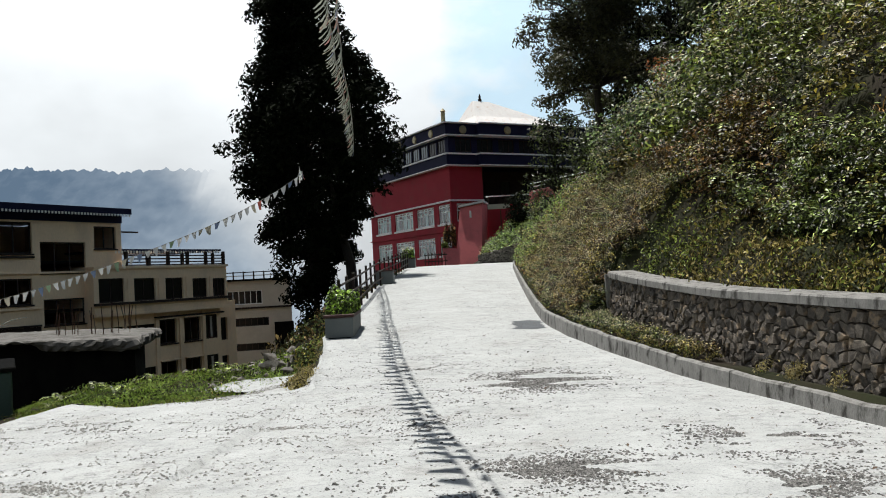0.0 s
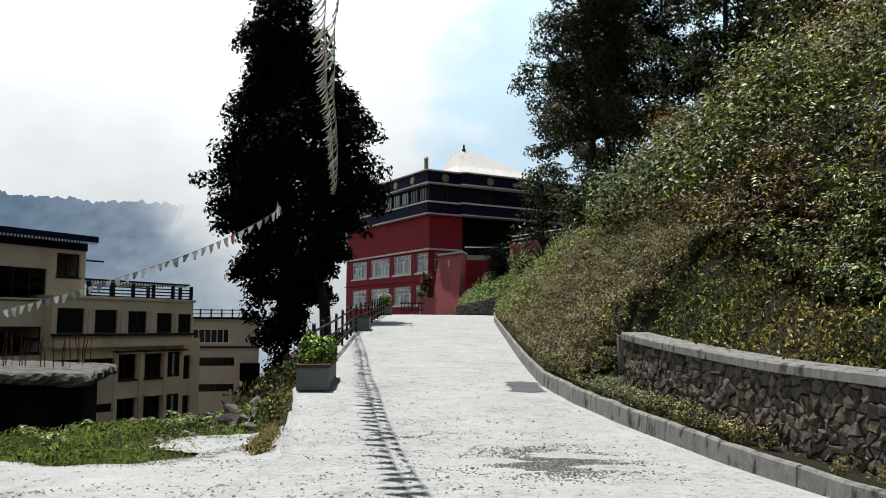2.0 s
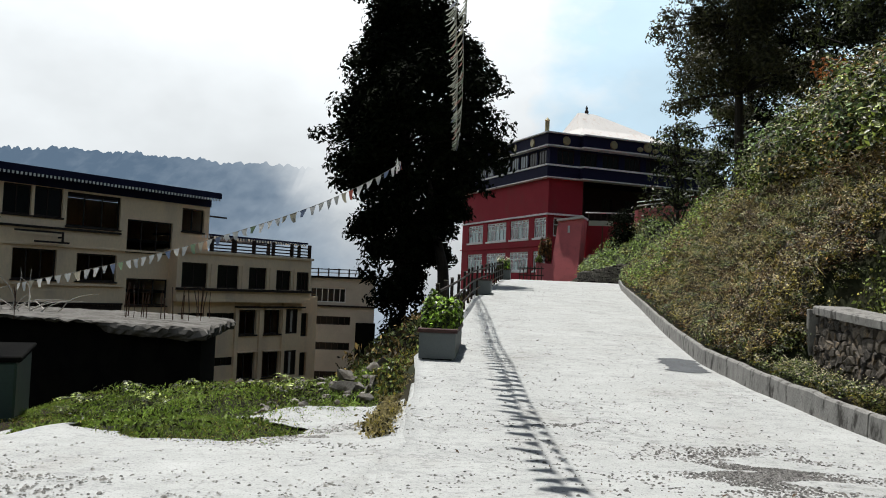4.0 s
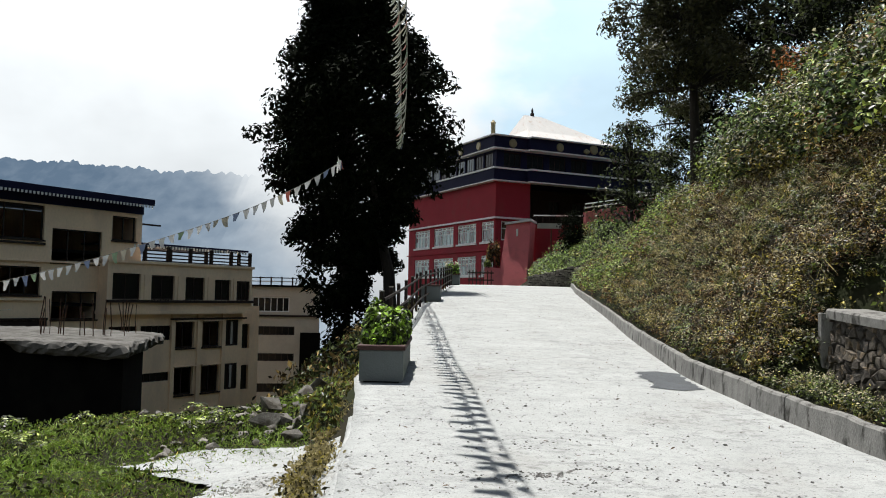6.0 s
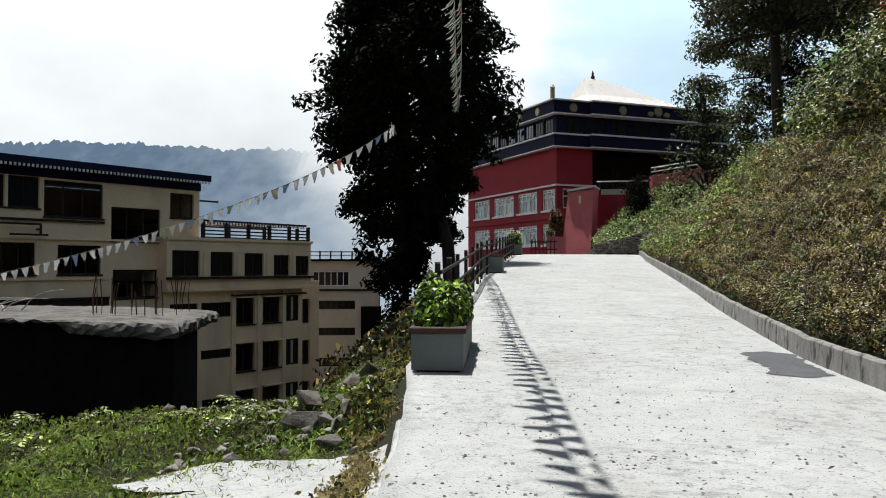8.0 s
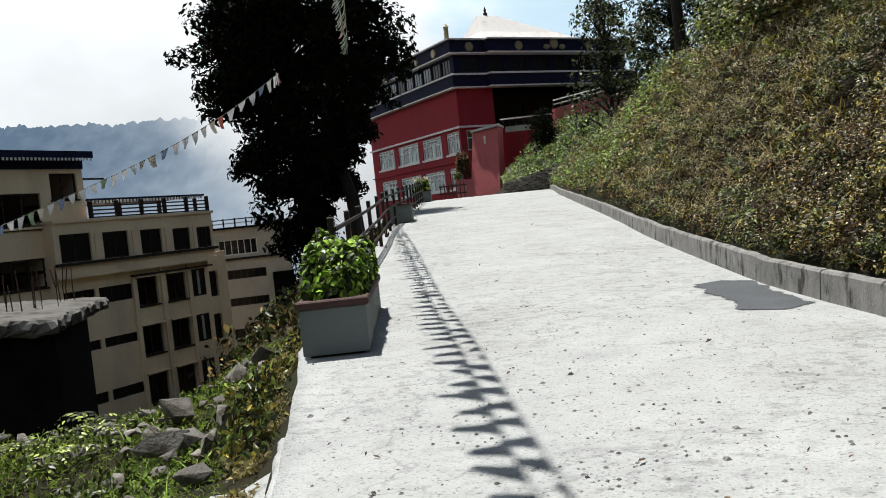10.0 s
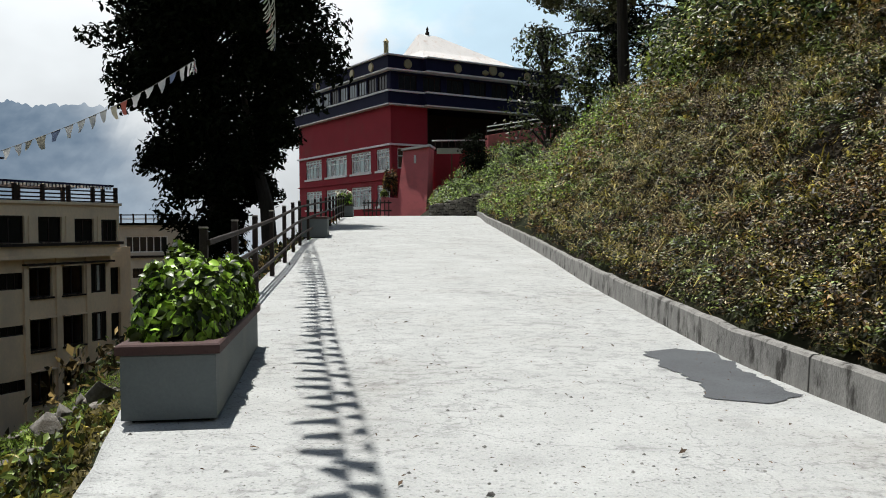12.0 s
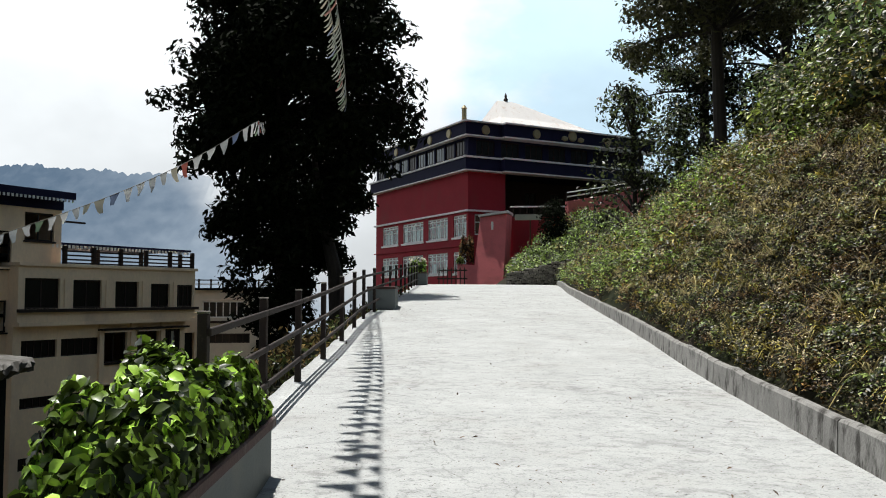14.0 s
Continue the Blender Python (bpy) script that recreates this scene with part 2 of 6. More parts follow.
STONE = material("wall_stone", (0.054, 0.045, 0.034), 0.85, vary=0.65, scale=16, fine=70, bump=1.0, stain=(0.15, 0.11, 0.068), stain_at=(0.54, 0.64), stain_scale=8, per_object=0.6)
STONE_FAR = material("far_wall_stone", (0.054, 0.045, 0.034), 0.85, vary=0.65, scale=16, fine=70, bump=1.0, stain=(0.15, 0.11, 0.068), stain_at=(0.54, 0.64), stain_scale=8, per_island=0.6)
MORTAR = material("wall_mortar", (0.02, 0.018, 0.015), 0.95, vary=0.3, scale=12, bump=0.6)
SOIL = material("soil", (0.022, 0.018, 0.012), 0.95, vary=0.4, scale=0.8, fine=14, bump=0.7, stain=(0.018, 0.022, 0.009), stain_at=(0.42, 0.6), stain_scale=0.35, spec=0.1)
GRASS = material("grass_blades", (0.2, 0.3, 0.045), 0.55, vary=0.45, scale=0.9, fine=8, bump=0, per_island=0.5, translucent=0.35, spec=0.35)
DRY = material("dry_grass_blades", (0.22, 0.18, 0.07), 0.7, vary=0.5, scale=0.8, fine=8, bump=0, per_island=0.8, translucent=0.35, spec=0.2)
STRAW = material("straw", (0.34, 0.29, 0.14), 0.75, vary=0.35, scale=0.8, fine=8, bump=0, per_island=0.5, translucent=0.35, spec=0.2)
WEED = material("weed_leaves", (0.075, 0.096, 0.02), 0.42, vary=0.55, scale=0.7, fine=7, bump=0, per_island=0.85, translucent=0.15, spec=0.35)
WEED_DRY = material("withered_leaves", (0.13, 0.092, 0.036), 0.6, vary=0.55, scale=0.6, fine=7, bump=0, per_island=0.85, translucent=0.3, spec=0.2)
WEED_PALE = material("pale_seed_heads", (0.62, 0.55, 0.36), 0.7, vary=0.2, scale=2, fine=20, bump=0, per_island=0.3, translucent=0.3, spec=0.2)
FERN = material("fresh_green_leaves", (0.12, 0.16, 0.04), 0.42, vary=0.5, scale=0.7, fine=7, bump=0, per_island=0.8, translucent=0.2, spec=0.4)
BROAD = material("hydrangea_leaf", (0.14, 0.225, 0.026), 0.38, vary=0.35, scale=3, fine=30, bump=0.1, per_island=0.7, translucent=0.15, spec=0.4)
# near black: shade of the backlit crowns is put into the leaf colour
DARKLEAF = material("shade_dark_tree_leaf", (0.008, 0.011, 0.005), 0.8, vary=0.35, scale=0.6, fine=6, bump=0, per_island=0.5, translucent=0.1, spec=0.04)
HILLLEAF = material("hill_tree_leaf", (0.052, 0.066, 0.022), 0.4, vary=0.45, scale=0.5, fine=6, bump=0, per_island=0.8, translucent=0.25, spec=0.3)
YOUNG = material("young_tree_leaf", (0.07, 0.105, 0.035), 0.42, vary=0.4, scale=0.6, fine=6, bump=0, per_island=0.8, translucent=0.3, spec=0.3)
OLIVE = material("olive_weed_leaves", (0.165, 0.138, 0.027), 0.45, vary=0.4, scale=0.8, fine=7, bump=0, per_island=0.9, translucent=0.15, spec=0.3)
RUSSET = material("russet_leaves", (0.115, 0.066, 0.02), 0.5, vary=0.4, scale=0.8, fine=7, bump=0, per_island=0.9, translucent=0.15, spec=0.25)
YELLOWED = material("yellowed_leaves", (0.23, 0.175, 0.04), 0.45, vary=0.35, scale=0.8, fine=7, bump=0, per_island=0.8, translucent=0.15, spec=0.3)
HERB = material("dull_green_leaves", (0.15, 0.185, 0.038), 0.42, vary=0.4, scale=0.8, fine=7, bump=0, per_island=0.9, translucent=0.15, spec=0.3)
LUSH = material("lush_fern_leaves", (0.15, 0.225, 0.033), 0.42, vary=0.4, scale=0.8, fine=7, bump=0, per_island=0.9, translucent=0.15, spec=0.3)
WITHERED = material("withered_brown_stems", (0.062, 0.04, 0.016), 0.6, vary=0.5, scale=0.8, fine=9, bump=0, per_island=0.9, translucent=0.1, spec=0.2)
ORANGE = material("orange_leaves", (0.30, 0.10, 0.025), 0.6, vary=0.3, scale=2, fine=10, bump=0, per_island=0.5, translucent=0.3, spec=0.2)
FEATHER = material("feathery_needles", (0.055, 0.055, 0.024), 0.5, vary=0.3, scale=0.5, fine=6, bump=0, per_island=0.5, translucent=0.3, spec=0.25)
BARK = material("bark", (0.022, 0.018, 0.014), 0.95, vary=0.4, scale=5, fine=40, bump=0.9, stretch=(1, 1, 0.25))
RED = material("red_wall_paint", (0.31, 0.032, 0.045), 0.8, vary=0.12, scale=0.5, fine=12, bump=0.1, stain=(0.25, 0.045, 0.05), stain_at=(0.5, 0.75), stain_scale=0.4, spec=0.15)
LINE = material("pale_line_paint", (0.80, 0.80, 0.78), 0.7, vary=0.15, scale=2, fine=20, bump=0.1)
PALE = material("bright_pane_cloth", (0.86, 0.90, 0.90), 0.8, vary=0.08, scale=2, fine=20, bump=0.05, translucent=0.4)
PINK = material("weathered_red_plaster", (0.66, 0.185, 0.19), 0.85, vary=0.12, scale=0.7, fine=14, bump=0.2, stain=(0.45, 0.14, 0.14), stain_at=(0.5, 0.75), stain_scale=0.8, spec=0.2)
NAVY = material("navy_cornice_paint", (0.012, 0.013, 0.04), 0.7, vary=0.25, scale=1, fine=15, bump=0.1, spec=0.12)
WHITE = material("white_paint", (0.80, 0.80, 0.78), 0.6, vary=0.1, scale=2, fine=20, bump=0.1)
GOLD = material("gold_medallion", (0.32, 0.27, 0.15), 0.45, metal=0.4, vary=0.2, scale=4, bump=0.2)
ROOFMETAL = material("pale_metal_roof", (0.82, 0.79, 0.75), 0.55, vary=0.08, scale=0.8, fine=9, bump=0.1, stain=(0.66, 0.55, 0.46), stain_at=(0.56, 0.75))
CREAM = material("cream_wall_paint", (0.93, 0.71, 0.49), 0.85, vary=0.1, scale=0.4, fine=8, bump=0.15, stain=(0.70, 0.53, 0.38), stain_at=(0.5, 0.74), stain_scale=0.35, stretch=(1, 1, 0.5), spec=0.2)
GREYCREAM = material("grey_cream_wall_paint", (0.62, 0.57, 0.48), 0.85, vary=0.1, scale=0.4, fine=8, bump=0.15, stain=(0.48, 0.43, 0.36), stain_at=(0.48, 0.72), stain_scale=0.35, spec=0.2)
BROWN = material("dark_timber_and_shade", (0.03, 0.02, 0.016), 0.7, vary=0.3, scale=3, fine=30, bump=0.3, spec=0.2)
BLIND = material("pale_curtain", (0.42, 0.40, 0.36), 0.9, vary=0.15, scale=3, bump=0.1)
# near black: shade of unlit interiors and recesses is put into this concrete
BLACKWALL = material("shade_dark_concrete", (0.005, 0.005, 0.005), 0.95, vary=0.3, scale=1.5, fine=25, bump=0.4, stain=(0.008, 0.008, 0.007), stain_at=(0.42, 0.6), spec=0.02)
SLAB = material("rough_slab_concrete", (0.115, 0.11, 0.1), 0.95, vary=0.35, scale=3, fine=30, bump=0.8, stain=(0.05, 0.045, 0.036), stain_at=(0.45, 0.65))
RUST = material("rusty_iron", (0.10, 0.05, 0.03), 0.8, metal=0.4, vary=0.3, scale=20, bump=0.3)
RAIL = material("brown_railing_concrete", (0.024, 0.016, 0.013), 0.75, vary=0.25, scale=6, fine=60, bump=0.4, stain=(0.12, 0.09, 0.07), stain_at=(0.58, 0.72), stain_scale=4, spec=0.3)
PLANTER = material("planter_plaster", (0.125, 0.142, 0.142), 0.85, vary=0.12, scale=3, fine=50, bump=0.4, stain=(0.15, 0.16, 0.15), stain_at=(0.5, 0.7), stain_scale=2)
RIM = material("planter_rim_paint", (0.055, 0.024, 0.02), 0.8, vary=0.25, scale=6, fine=50, bump=0.4, stain=(0.16, 0.14, 0.13), stain_at=(0.57, 0.72), stain_scale=4)
ROCK = material("rubble_rock", (0.23, 0.215, 0.19), 0.95, vary=0.45, scale=9, fine=60, bump=1.0, stain=(0.07, 0.06, 0.045), stain_at=(0.45, 0.6), stain_scale=5, per_object=0.35)
GREEN = material("green_painted_sheet", (0.025, 0.055, 0.047), 0.6, vary=0.2, scale=1.5, fine=20, bump=0.15, stain=(0.10, 0.07, 0.05), stain_at=(0.55, 0.75))
CLOTH = [material("flag_cloth_" + k, c, 0.9, vary=0.12, scale=3, fine=30, bump=0.1, translucent=0.3) for k, c in (("white", (0.82, 0.82, 0.79)), ("cream", (0.58, 0.54, 0.42)), ("green", (0.30, 0.42, 0.26)), ("red", (0.55, 0.16, 0.12)), ("blue", (0.22, 0.28, 0.42)))]
FADED = [material("faded_cloth_" + k, c, 0.9, vary=0.2, scale=3, fine=30, bump=0.1, translucent=0.3) for k, c in (("grey", (0.27, 0.29, 0.24)), ("cream", (0.36, 0.34, 0.26)), ("green", (0.17, 0.24, 0.16)), ("red", (0.32, 0.17, 0.14)), ("blue", (0.18, 0.21, 0.27)))]
YELLOWCLOTH = material("yellow_banner_cloth", (0.62, 0.52, 0.16), 0.9, vary=0.15, scale=2, fine=40, bump=0.1, stain=(0.66, 0.64, 0.56), stain_at=(0.5, 0.6), stain_scale=0.8, translucent=0.45)
TWINE = material("grey_twine", (0.25, 0.24, 0.22), 0.9, bump=0)
LEAFLITTER = material("dead_leaf", (0.09, 0.055, 0.03), 0.9, vary=0.3, scale=20, bump=0, per_island=0.4)
PANE_DARK = glass("dark_window_glass", (0.006, 0.007, 0.008), 0.2, 0.0)
PANE_DARK.node_tree.nodes["Principled BSDF"].inputs["Specular IOR Level"].default_value = 0.25
PANE_SKY = glass("sky_reflecting_glass", (0.10, 0.12, 0.13), 0.05, 0.5)
PANE_CLEAR = clear_pane("clear_window_glass")
# glows by itself: the haze over the forest is in this colour
HILL = haze("painted_haze_forest", (0.10, 0.15, 0.215), (0.40, 0.47, 0.54), -245, -80)


# ---- mesh helpers ----
def mesh_of(name, verts, faces, mat, smooth=False):
    me = bpy.data.meshes.new(name)
    me.from_pydata([tuple(v) for v in verts], [], faces)
    me.materials.append(mat)
    if smooth:
        me.shade_smooth()
    return me


def part(name, bm, mat, parent, label=""):
    """Links a bmesh (or a mesh) as one object under a thing or a part."""
    if isinstance(bm, bmesh.types.BMesh):
        me = bpy.data.meshes.new(name)
        bm.to_mesh(me)
        bm.free()
        me.materials.append(mat)
    else:
        me = bm
    ob = new(name, me)
    ob.parent = parent
    if label:
        ob["label"] = label
    return ob


def thing(name, label, category, at=(0, 0, 0), rz=0.0, group="", kind=""):
    ob = new(name)
    ob.location, ob.rotation_euler = at, (0, 0, rz)
    return tagged(ob, label, category, group, kind)


def solid(name, me, label, category, group="", kind="", at=None, rz=0.0):
    ob = new(name, me)
    if at:
        ob.location = at
    ob.rotation_euler = (0, 0, rz)
    return tagged(ob, label, category, group, kind)


def box(bm, lo, hi, bevel=0.0):
    """A box between two corners, with its edges rounded off."""
    lo, hi = Vector(lo), Vector(hi)
    made = bmesh.ops.create_cube(bm, size=1.0, matrix=Matrix.Translation((lo + hi) / 2) @ Matrix.Diagonal((*(hi - lo), 1)))
    if bevel:
        vs = set(made["verts"])
        bmesh.ops.bevel(bm, geom=[e for e in bm.edges if e.verts[0] in vs and e.verts[1] in vs], offset=bevel, segments=1, affect="EDGES")
    return bm


def boxes(*pairs, bevel=0.0):
    bm = bmesh.new()
    for lo, hi in pairs:
        box(bm, lo, hi, bevel)
    return bm


def tube(bm, points, radii, sides=8):
    """A tapered tube along points."""
    rings = []
    for i, (p, r) in enumerate(zip(points, radii)):
        a, b = Vector(points[max(i - 1, 0)]), Vector(points[min(i + 1, len(points) - 1)])
        q = (b - a).to_track_quat("Z", "Y")
        rings.append([bm.verts.new(Vector(p) + q @ Vector((r * math.cos(k * math.tau / sides), r * math.sin(k * math.tau / sides), 0))) for k in range(sides)])
    for one, two in zip(rings, rings[1:]):
        for k in range(sides):
            bm.faces.new((one[k], one[(k + 1) % sides], two[(k + 1) % sides], two[k]))
    bm.faces.new(rings[0][::-1])
    bm.faces.new(rings[-1])
    return bm


def oval_leaves(name, centres, normals, spin, length, width, mat, fold=0.2):
    """Broad pointed leaves, bent along the rib and drooping at the tip, eight faces each."""
    c, nrm = np.asarray(centres, float), np.asarray(normals, float)
    nrm /= np.linalg.norm(nrm, axis=1, keepdims=True) + 1e-9
    ref = np.where(np.abs(nrm[:, 2:3]) < 0.9, [[0, 0, 1.0]], [[1.0, 0, 0]])
    u = np.cross(ref, nrm)
    u /= np.linalg.norm(u, axis=1, keepdims=True) + 1e-9
    v = np.cross(nrm, u)
    cs, sn = np.cos(spin)[:, None], np.sin(spin)[:, None]
    u, v = u * cs + v * sn, v * cs - u * sn
    L, W = np.asarray(length)[:, None], np.asarray(width)[:, None]
    shape = ((-0.5, 0, -0.06), (-0.16, 0, 0.02), (0.2, 0, 0.0), (0.5, 0, -0.16), (-0.2, 0.46, 0.02 + fold), (0.17, 0.40, fold - 0.04), (-0.2, -0.46, 0.02 + fold), (0.17, -0.40, fold - 0.04))
    pts = np.stack([c + u * L * a + v * W * b + nrm * (W * h) for a, b, h in shape], 1).reshape(-1, 3)
    tri = np.array((0, 1, 4, 0, 6, 1, 1, 2, 5, 1, 5, 4, 1, 6, 7, 1, 7, 2, 2, 3, 5, 2, 7, 3))
    n = len(c)
    loops = (np.arange(n)[:, None] * 8 + tri).ravel()
    me = bpy.data.meshes.new(name)
    me.vertices.add(n * 8)
    me.vertices.foreach_set("co", pts.ravel())
    me.loops.add(n * 24)
    me.loops.foreach_set("vertex_index", loops)
    me.polygons.add(n * 8)
    me.polygons.foreach_set("loop_start", np.arange(n * 8) * 3)
    me.polygons.foreach_set("loop_total", np.full(n * 8, 3))
    me.update(calc_edges=True)
    me.validate()
    me.materials.append(mat)
    me.shade_smooth()
    return me


def leaf_mesh(name, centres, normals, spin, length, width, mat, fold=0.25):
    """Many leaves in one mesh: each a pair of bent faces round its middle rib."""
    c, nrm = np.asarray(centres, float), np.asarray(normals, float)
    nrm /= np.linalg.norm(nrm, axis=1, keepdims=True) + 1e-9
    ref = np.where(np.abs(nrm[:, 2:3]) < 0.9, [[0, 0, 1.0]], [[1.0, 0, 0]])
    u = np.cross(ref, nrm)
    u /= np.linalg.norm(u, axis=1, keepdims=True) + 1e-9
    v = np.cross(nrm, u)
    cs, sn = np.cos(spin)[:, None], np.sin(spin)[:, None]
    u, v = u * cs + v * sn, v * cs - u * sn
    L, W = np.asarray(length)[:, None], np.asarray(width)[:, None]
    corner = np.stack([c - u * L / 2, c + v * W / 2 + nrm * W * fold, c + u * L / 2, c - v * W / 2 + nrm * W * fold], 1).reshape(-1, 3)
    count = len(c)
    base = np.arange(count)[:, None] * 4
    tris = np.concatenate([base + [0, 2, 1], base + [0, 3, 2]], 1).reshape(-1)
    me = bpy.data.meshes.new(name)
    me.vertices.add(count * 4)
    me.vertices.foreach_set("co", corner.ravel())
    me.loops.add(count * 6)
    me.loops.foreach_set("vertex_index", tris)
    me.polygons.add(count * 2)
    me.polygons.foreach_set("loop_start", np.arange(count * 2) * 3)
    me.polygons.foreach_set("loop_total", np.full(count * 2, 3))
    me.update(calc_edges=True)
    me.validate()
    me.materials.append(mat)
    return me


# ---- the lie of the land ----
def road_z(y):
    return float(np.interp(y, (-60, 0, 8, 11, 13.3, 15.7, 18, 22.5, 25, 28, 34, 50, 56, 90), (0.0, 0.08, 0.06, 0.12, 0.25, 0.40, 0.47, 0.66, 0.80, 1.0, 1.3, 2.05, 2.22, 2.5)))


def kerb_x(y):
    return float(np.interp(y, (-30, 3, 7.45, 8.4, 9.6, 11.8, 13.4, 14.4, 15.2, 16.5, 18, 21.0, 24.0, 28.0, 34, 44.5, 60), (4.4, 4.1, 3.24, 2.98, 2.62, 2.0, 1.55, 1.31, 1.14, 0.97, 0.87, 0.82, 0.79, 0.73, 0.71, 0.72, 1.15)))


def wall_back(y):
    """How far the stone wall stands behind the kerb."""
    return float(np.interp(y, (4, 8, 12, 15.5), (0.17, 0.22, 0.52, 0.86)))


def edge_x(y):
    return float(np.interp(y, (-30, 10.6, 11.2, 13, 15, 16.2, 22.5, 26.6, 30.8, 40, 55, 62), (-2.45, -2.5, -2.6, -2.88, -3.24, -3.5, -4.1, -4.4, -4.76, -5.2, -6.0, -6.4)))


def rough(x, y, s=0.35, seed=0.0):
    return noise.noise((x * s, y * s, seed))


def far_rise(x, y):
    """The ferny slope that climbs behind the low wall at the road's end."""
    return float(np.interp(y, (60.4, 60.9, 70, 80, 120), (0.0, 0.95, 3.6, 5.5, 7.0))) * float(np.interp(x, (-1.9, -1.2, 0.5, 4.0), (0.0, 0.22, 0.5, 1)))


def land(x, y):
    """Height of the ground."""
    rz, right, left = road_z(y), kerb_x(y), edge_x(y)
    if x > right + 0.1:
        d = x - right - 0.17
        wall = float(np.clip((15.9 - y) / 0.5, 0, 1))
        steep = float(np.interp(d, (0, 0.05, 0.3, 1.0, 2.0, 2.5, 3.8, 4.8, 9, 18, 40, 120, 600), (0.18, 0.22, 0.8, 1.85, 3.0, 3.25, 3.6, 4.6, 8.4, 14, 23, 40, 120)))
        even = float(np.interp(d, (0, 0.05, 0.3, 1.0, 2.0, 3.0, 4.0, 4.8, 9, 18, 40, 120, 600), (0.16, 0.18, 0.48, 1.18, 2.25, 3.15, 4.0, 4.7, 8.3, 14, 23, 40, 120)))
        up_road = float(np.clip((y - 20) / 9, 0, 1))
        bank = even + (steep - even) * up_road
        bench = float(np.interp(d - wall_back(y) + 0.19, (0, 0.42, 0.45, 2.0, 2.9, 4.2, 9, 18, 40, 120, 600), (0.16, 0.16, 0.95, 1.34, 2.35, 3.8, 8.1, 14, 23, 40, 120)))
        back = d - wall_back(y) + 0.19
        if back > 0.45:
            merge = float(np.clip((y - 12.4) / 3.3, 0, 1)) * float(np.clip((back - 0.45) / 0.5, 0, 1))
            bench += (bank - bench) * merge
        taper = float(np.interp(y, (28, 38, 46, 60, 75), (1.0, 0.80, 0.62, 0.40, 0.34)))
        low = min(bank, 3.5 + 0.22 * max(d, 0))
        shelf = float(np.clip((y - 31) / 8, 0, 1))
        h = (wall * bench + (1 - wall) * (bank * (1 - shelf) + low * shelf) * taper)
        h += min(max(d, 0) * 0.8, 1.0) * (0.42 * rough(x, y, 0.45) + 0.26 * rough(x, y, 1.4, 3.0)) * (1 - 0.6 * shelf)
        return rz + max(h, far_rise(x, y))
    if x < left - 0.02:
        d = left - x
        apron = float(np.clip((17.8 - y) / 1.4, 0, 1))
        soft = float(np.interp(d, (0, 0.25, 1.2, 2.0, 4, 8, 22, 60, 150, 500), (-0.05, -0.36, -0.55, -1.0, -3.0, -6.3, -12, -26, -60, -120)))
        sink = float(np.interp(y, (10.0, 12.2, 13.6), (0.15, 1.1, 1.9)))
        flat = float(np.interp(d, (0, 0.3, 3.4, 5.6, 7.0, 9.5, 22, 60, 150, 500), (-0.10 * sink, -0.18 * sink, -0.24 * sink, -0.6, -0.95, -2.8, -11, -26, -60, -120)))
        return rz * float(np.interp(d, (0, 6), (1, 0))) + apron * flat + (1 - apron) * soft + min(d, 1.5) * 0.1 * rough(x, y, 0.9) * (1 - apron * float(np.clip((11.5 - y) / 1.5, 0, 1)))
    return rz - 0.14 + (far_rise(x, y) if y > 60.4 else 0.0)


def ground_mesh():
    """One sheet from the road to the horizon, its rows following the road's two edges."""
    out = np.concatenate([np.arange(0.02, 1.2, 0.2), np.arange(1.3, 10, 0.45), np.arange(10, 30, 1.5), np.geomspace(30, 2500, 22)])
    up = np.concatenate([[0.11, 0.17, 0.22, 0.47, 0.6], np.arange(0.7, 9, 0.3), np.arange(9, 26, 1.1), np.geomspace(26, 2500, 22)])
    ys = np.unique(np.concatenate([-np.geomspace(20, 2500, 18)[::-1], np.arange(-20, 5, 1.2), np.arange(5, 90, 0.45), np.arange(90, 110, 3.0), np.geomspace(110, 3000, 24)]))
    verts = []
    for y in ys:
        yy = float(np.clip(y, -200, 400))
        a, b = edge_x(yy), kerb_x(yy)
        row = [a - d for d in out[::-1]] + [a + (b - a) * k / 6 for k in range(7)] + [b + d for d in up]
        verts += [(x, y, land(x, yy) - max(0.0, abs(y) - 400) * 0.03) for x in row]
    w = len(out) + 7 + len(up)
    faces = [(j * w + i, j * w + i + 1, (j + 1) * w + i + 1, (j + 1) * w + i) for j in range(len(ys) - 1) for i in range(w - 1)]
    return mesh_of("ground", verts, faces, SOIL, True)


solid("ground", ground_mesh(), "steep earthy hillside falling into a valley", "ground", kind="structure")


def road_mesh():
    ys = np.concatenate([np.arange(-30, 6, 1.5), np.arange(6, 62, 0.35)])
    verts, faces, cols = [], [], 22
    for y in ys:
        a, b = edge_x(y), kerb_x(y) + 0.05
        for k in range(cols):
            x = a + (b - a) * k / (cols - 1)
            wob = (0.03 if y > 11.8 else 0.22) * rough(x, y, 1.5, 9) if k == 0 else 0.0
            verts.append((x + wob, y, road_z(y) + 0.012 * rough(x, y, 0.6, 5) - 0.05 * (k / (cols - 1)) ** 3))
        verts.append((a + 0.02, y, road_z(y) - 0.5))
    w = cols + 1
    for j in range(len(ys) - 1):
        for i in range(cols - 1):
            faces.append((j * w + i, j * w + i + 1, (j + 1) * w + i + 1, (j + 1) * w + i))
        faces.append((j * w + cols, j * w, (j + 1) * w, (j + 1) * w + cols))
    return mesh_of("road", verts, faces, CONCRETE, True)


road = solid("road", road_mesh(), "sunlit pale concrete road climbing a hillside", "road", kind="structure")
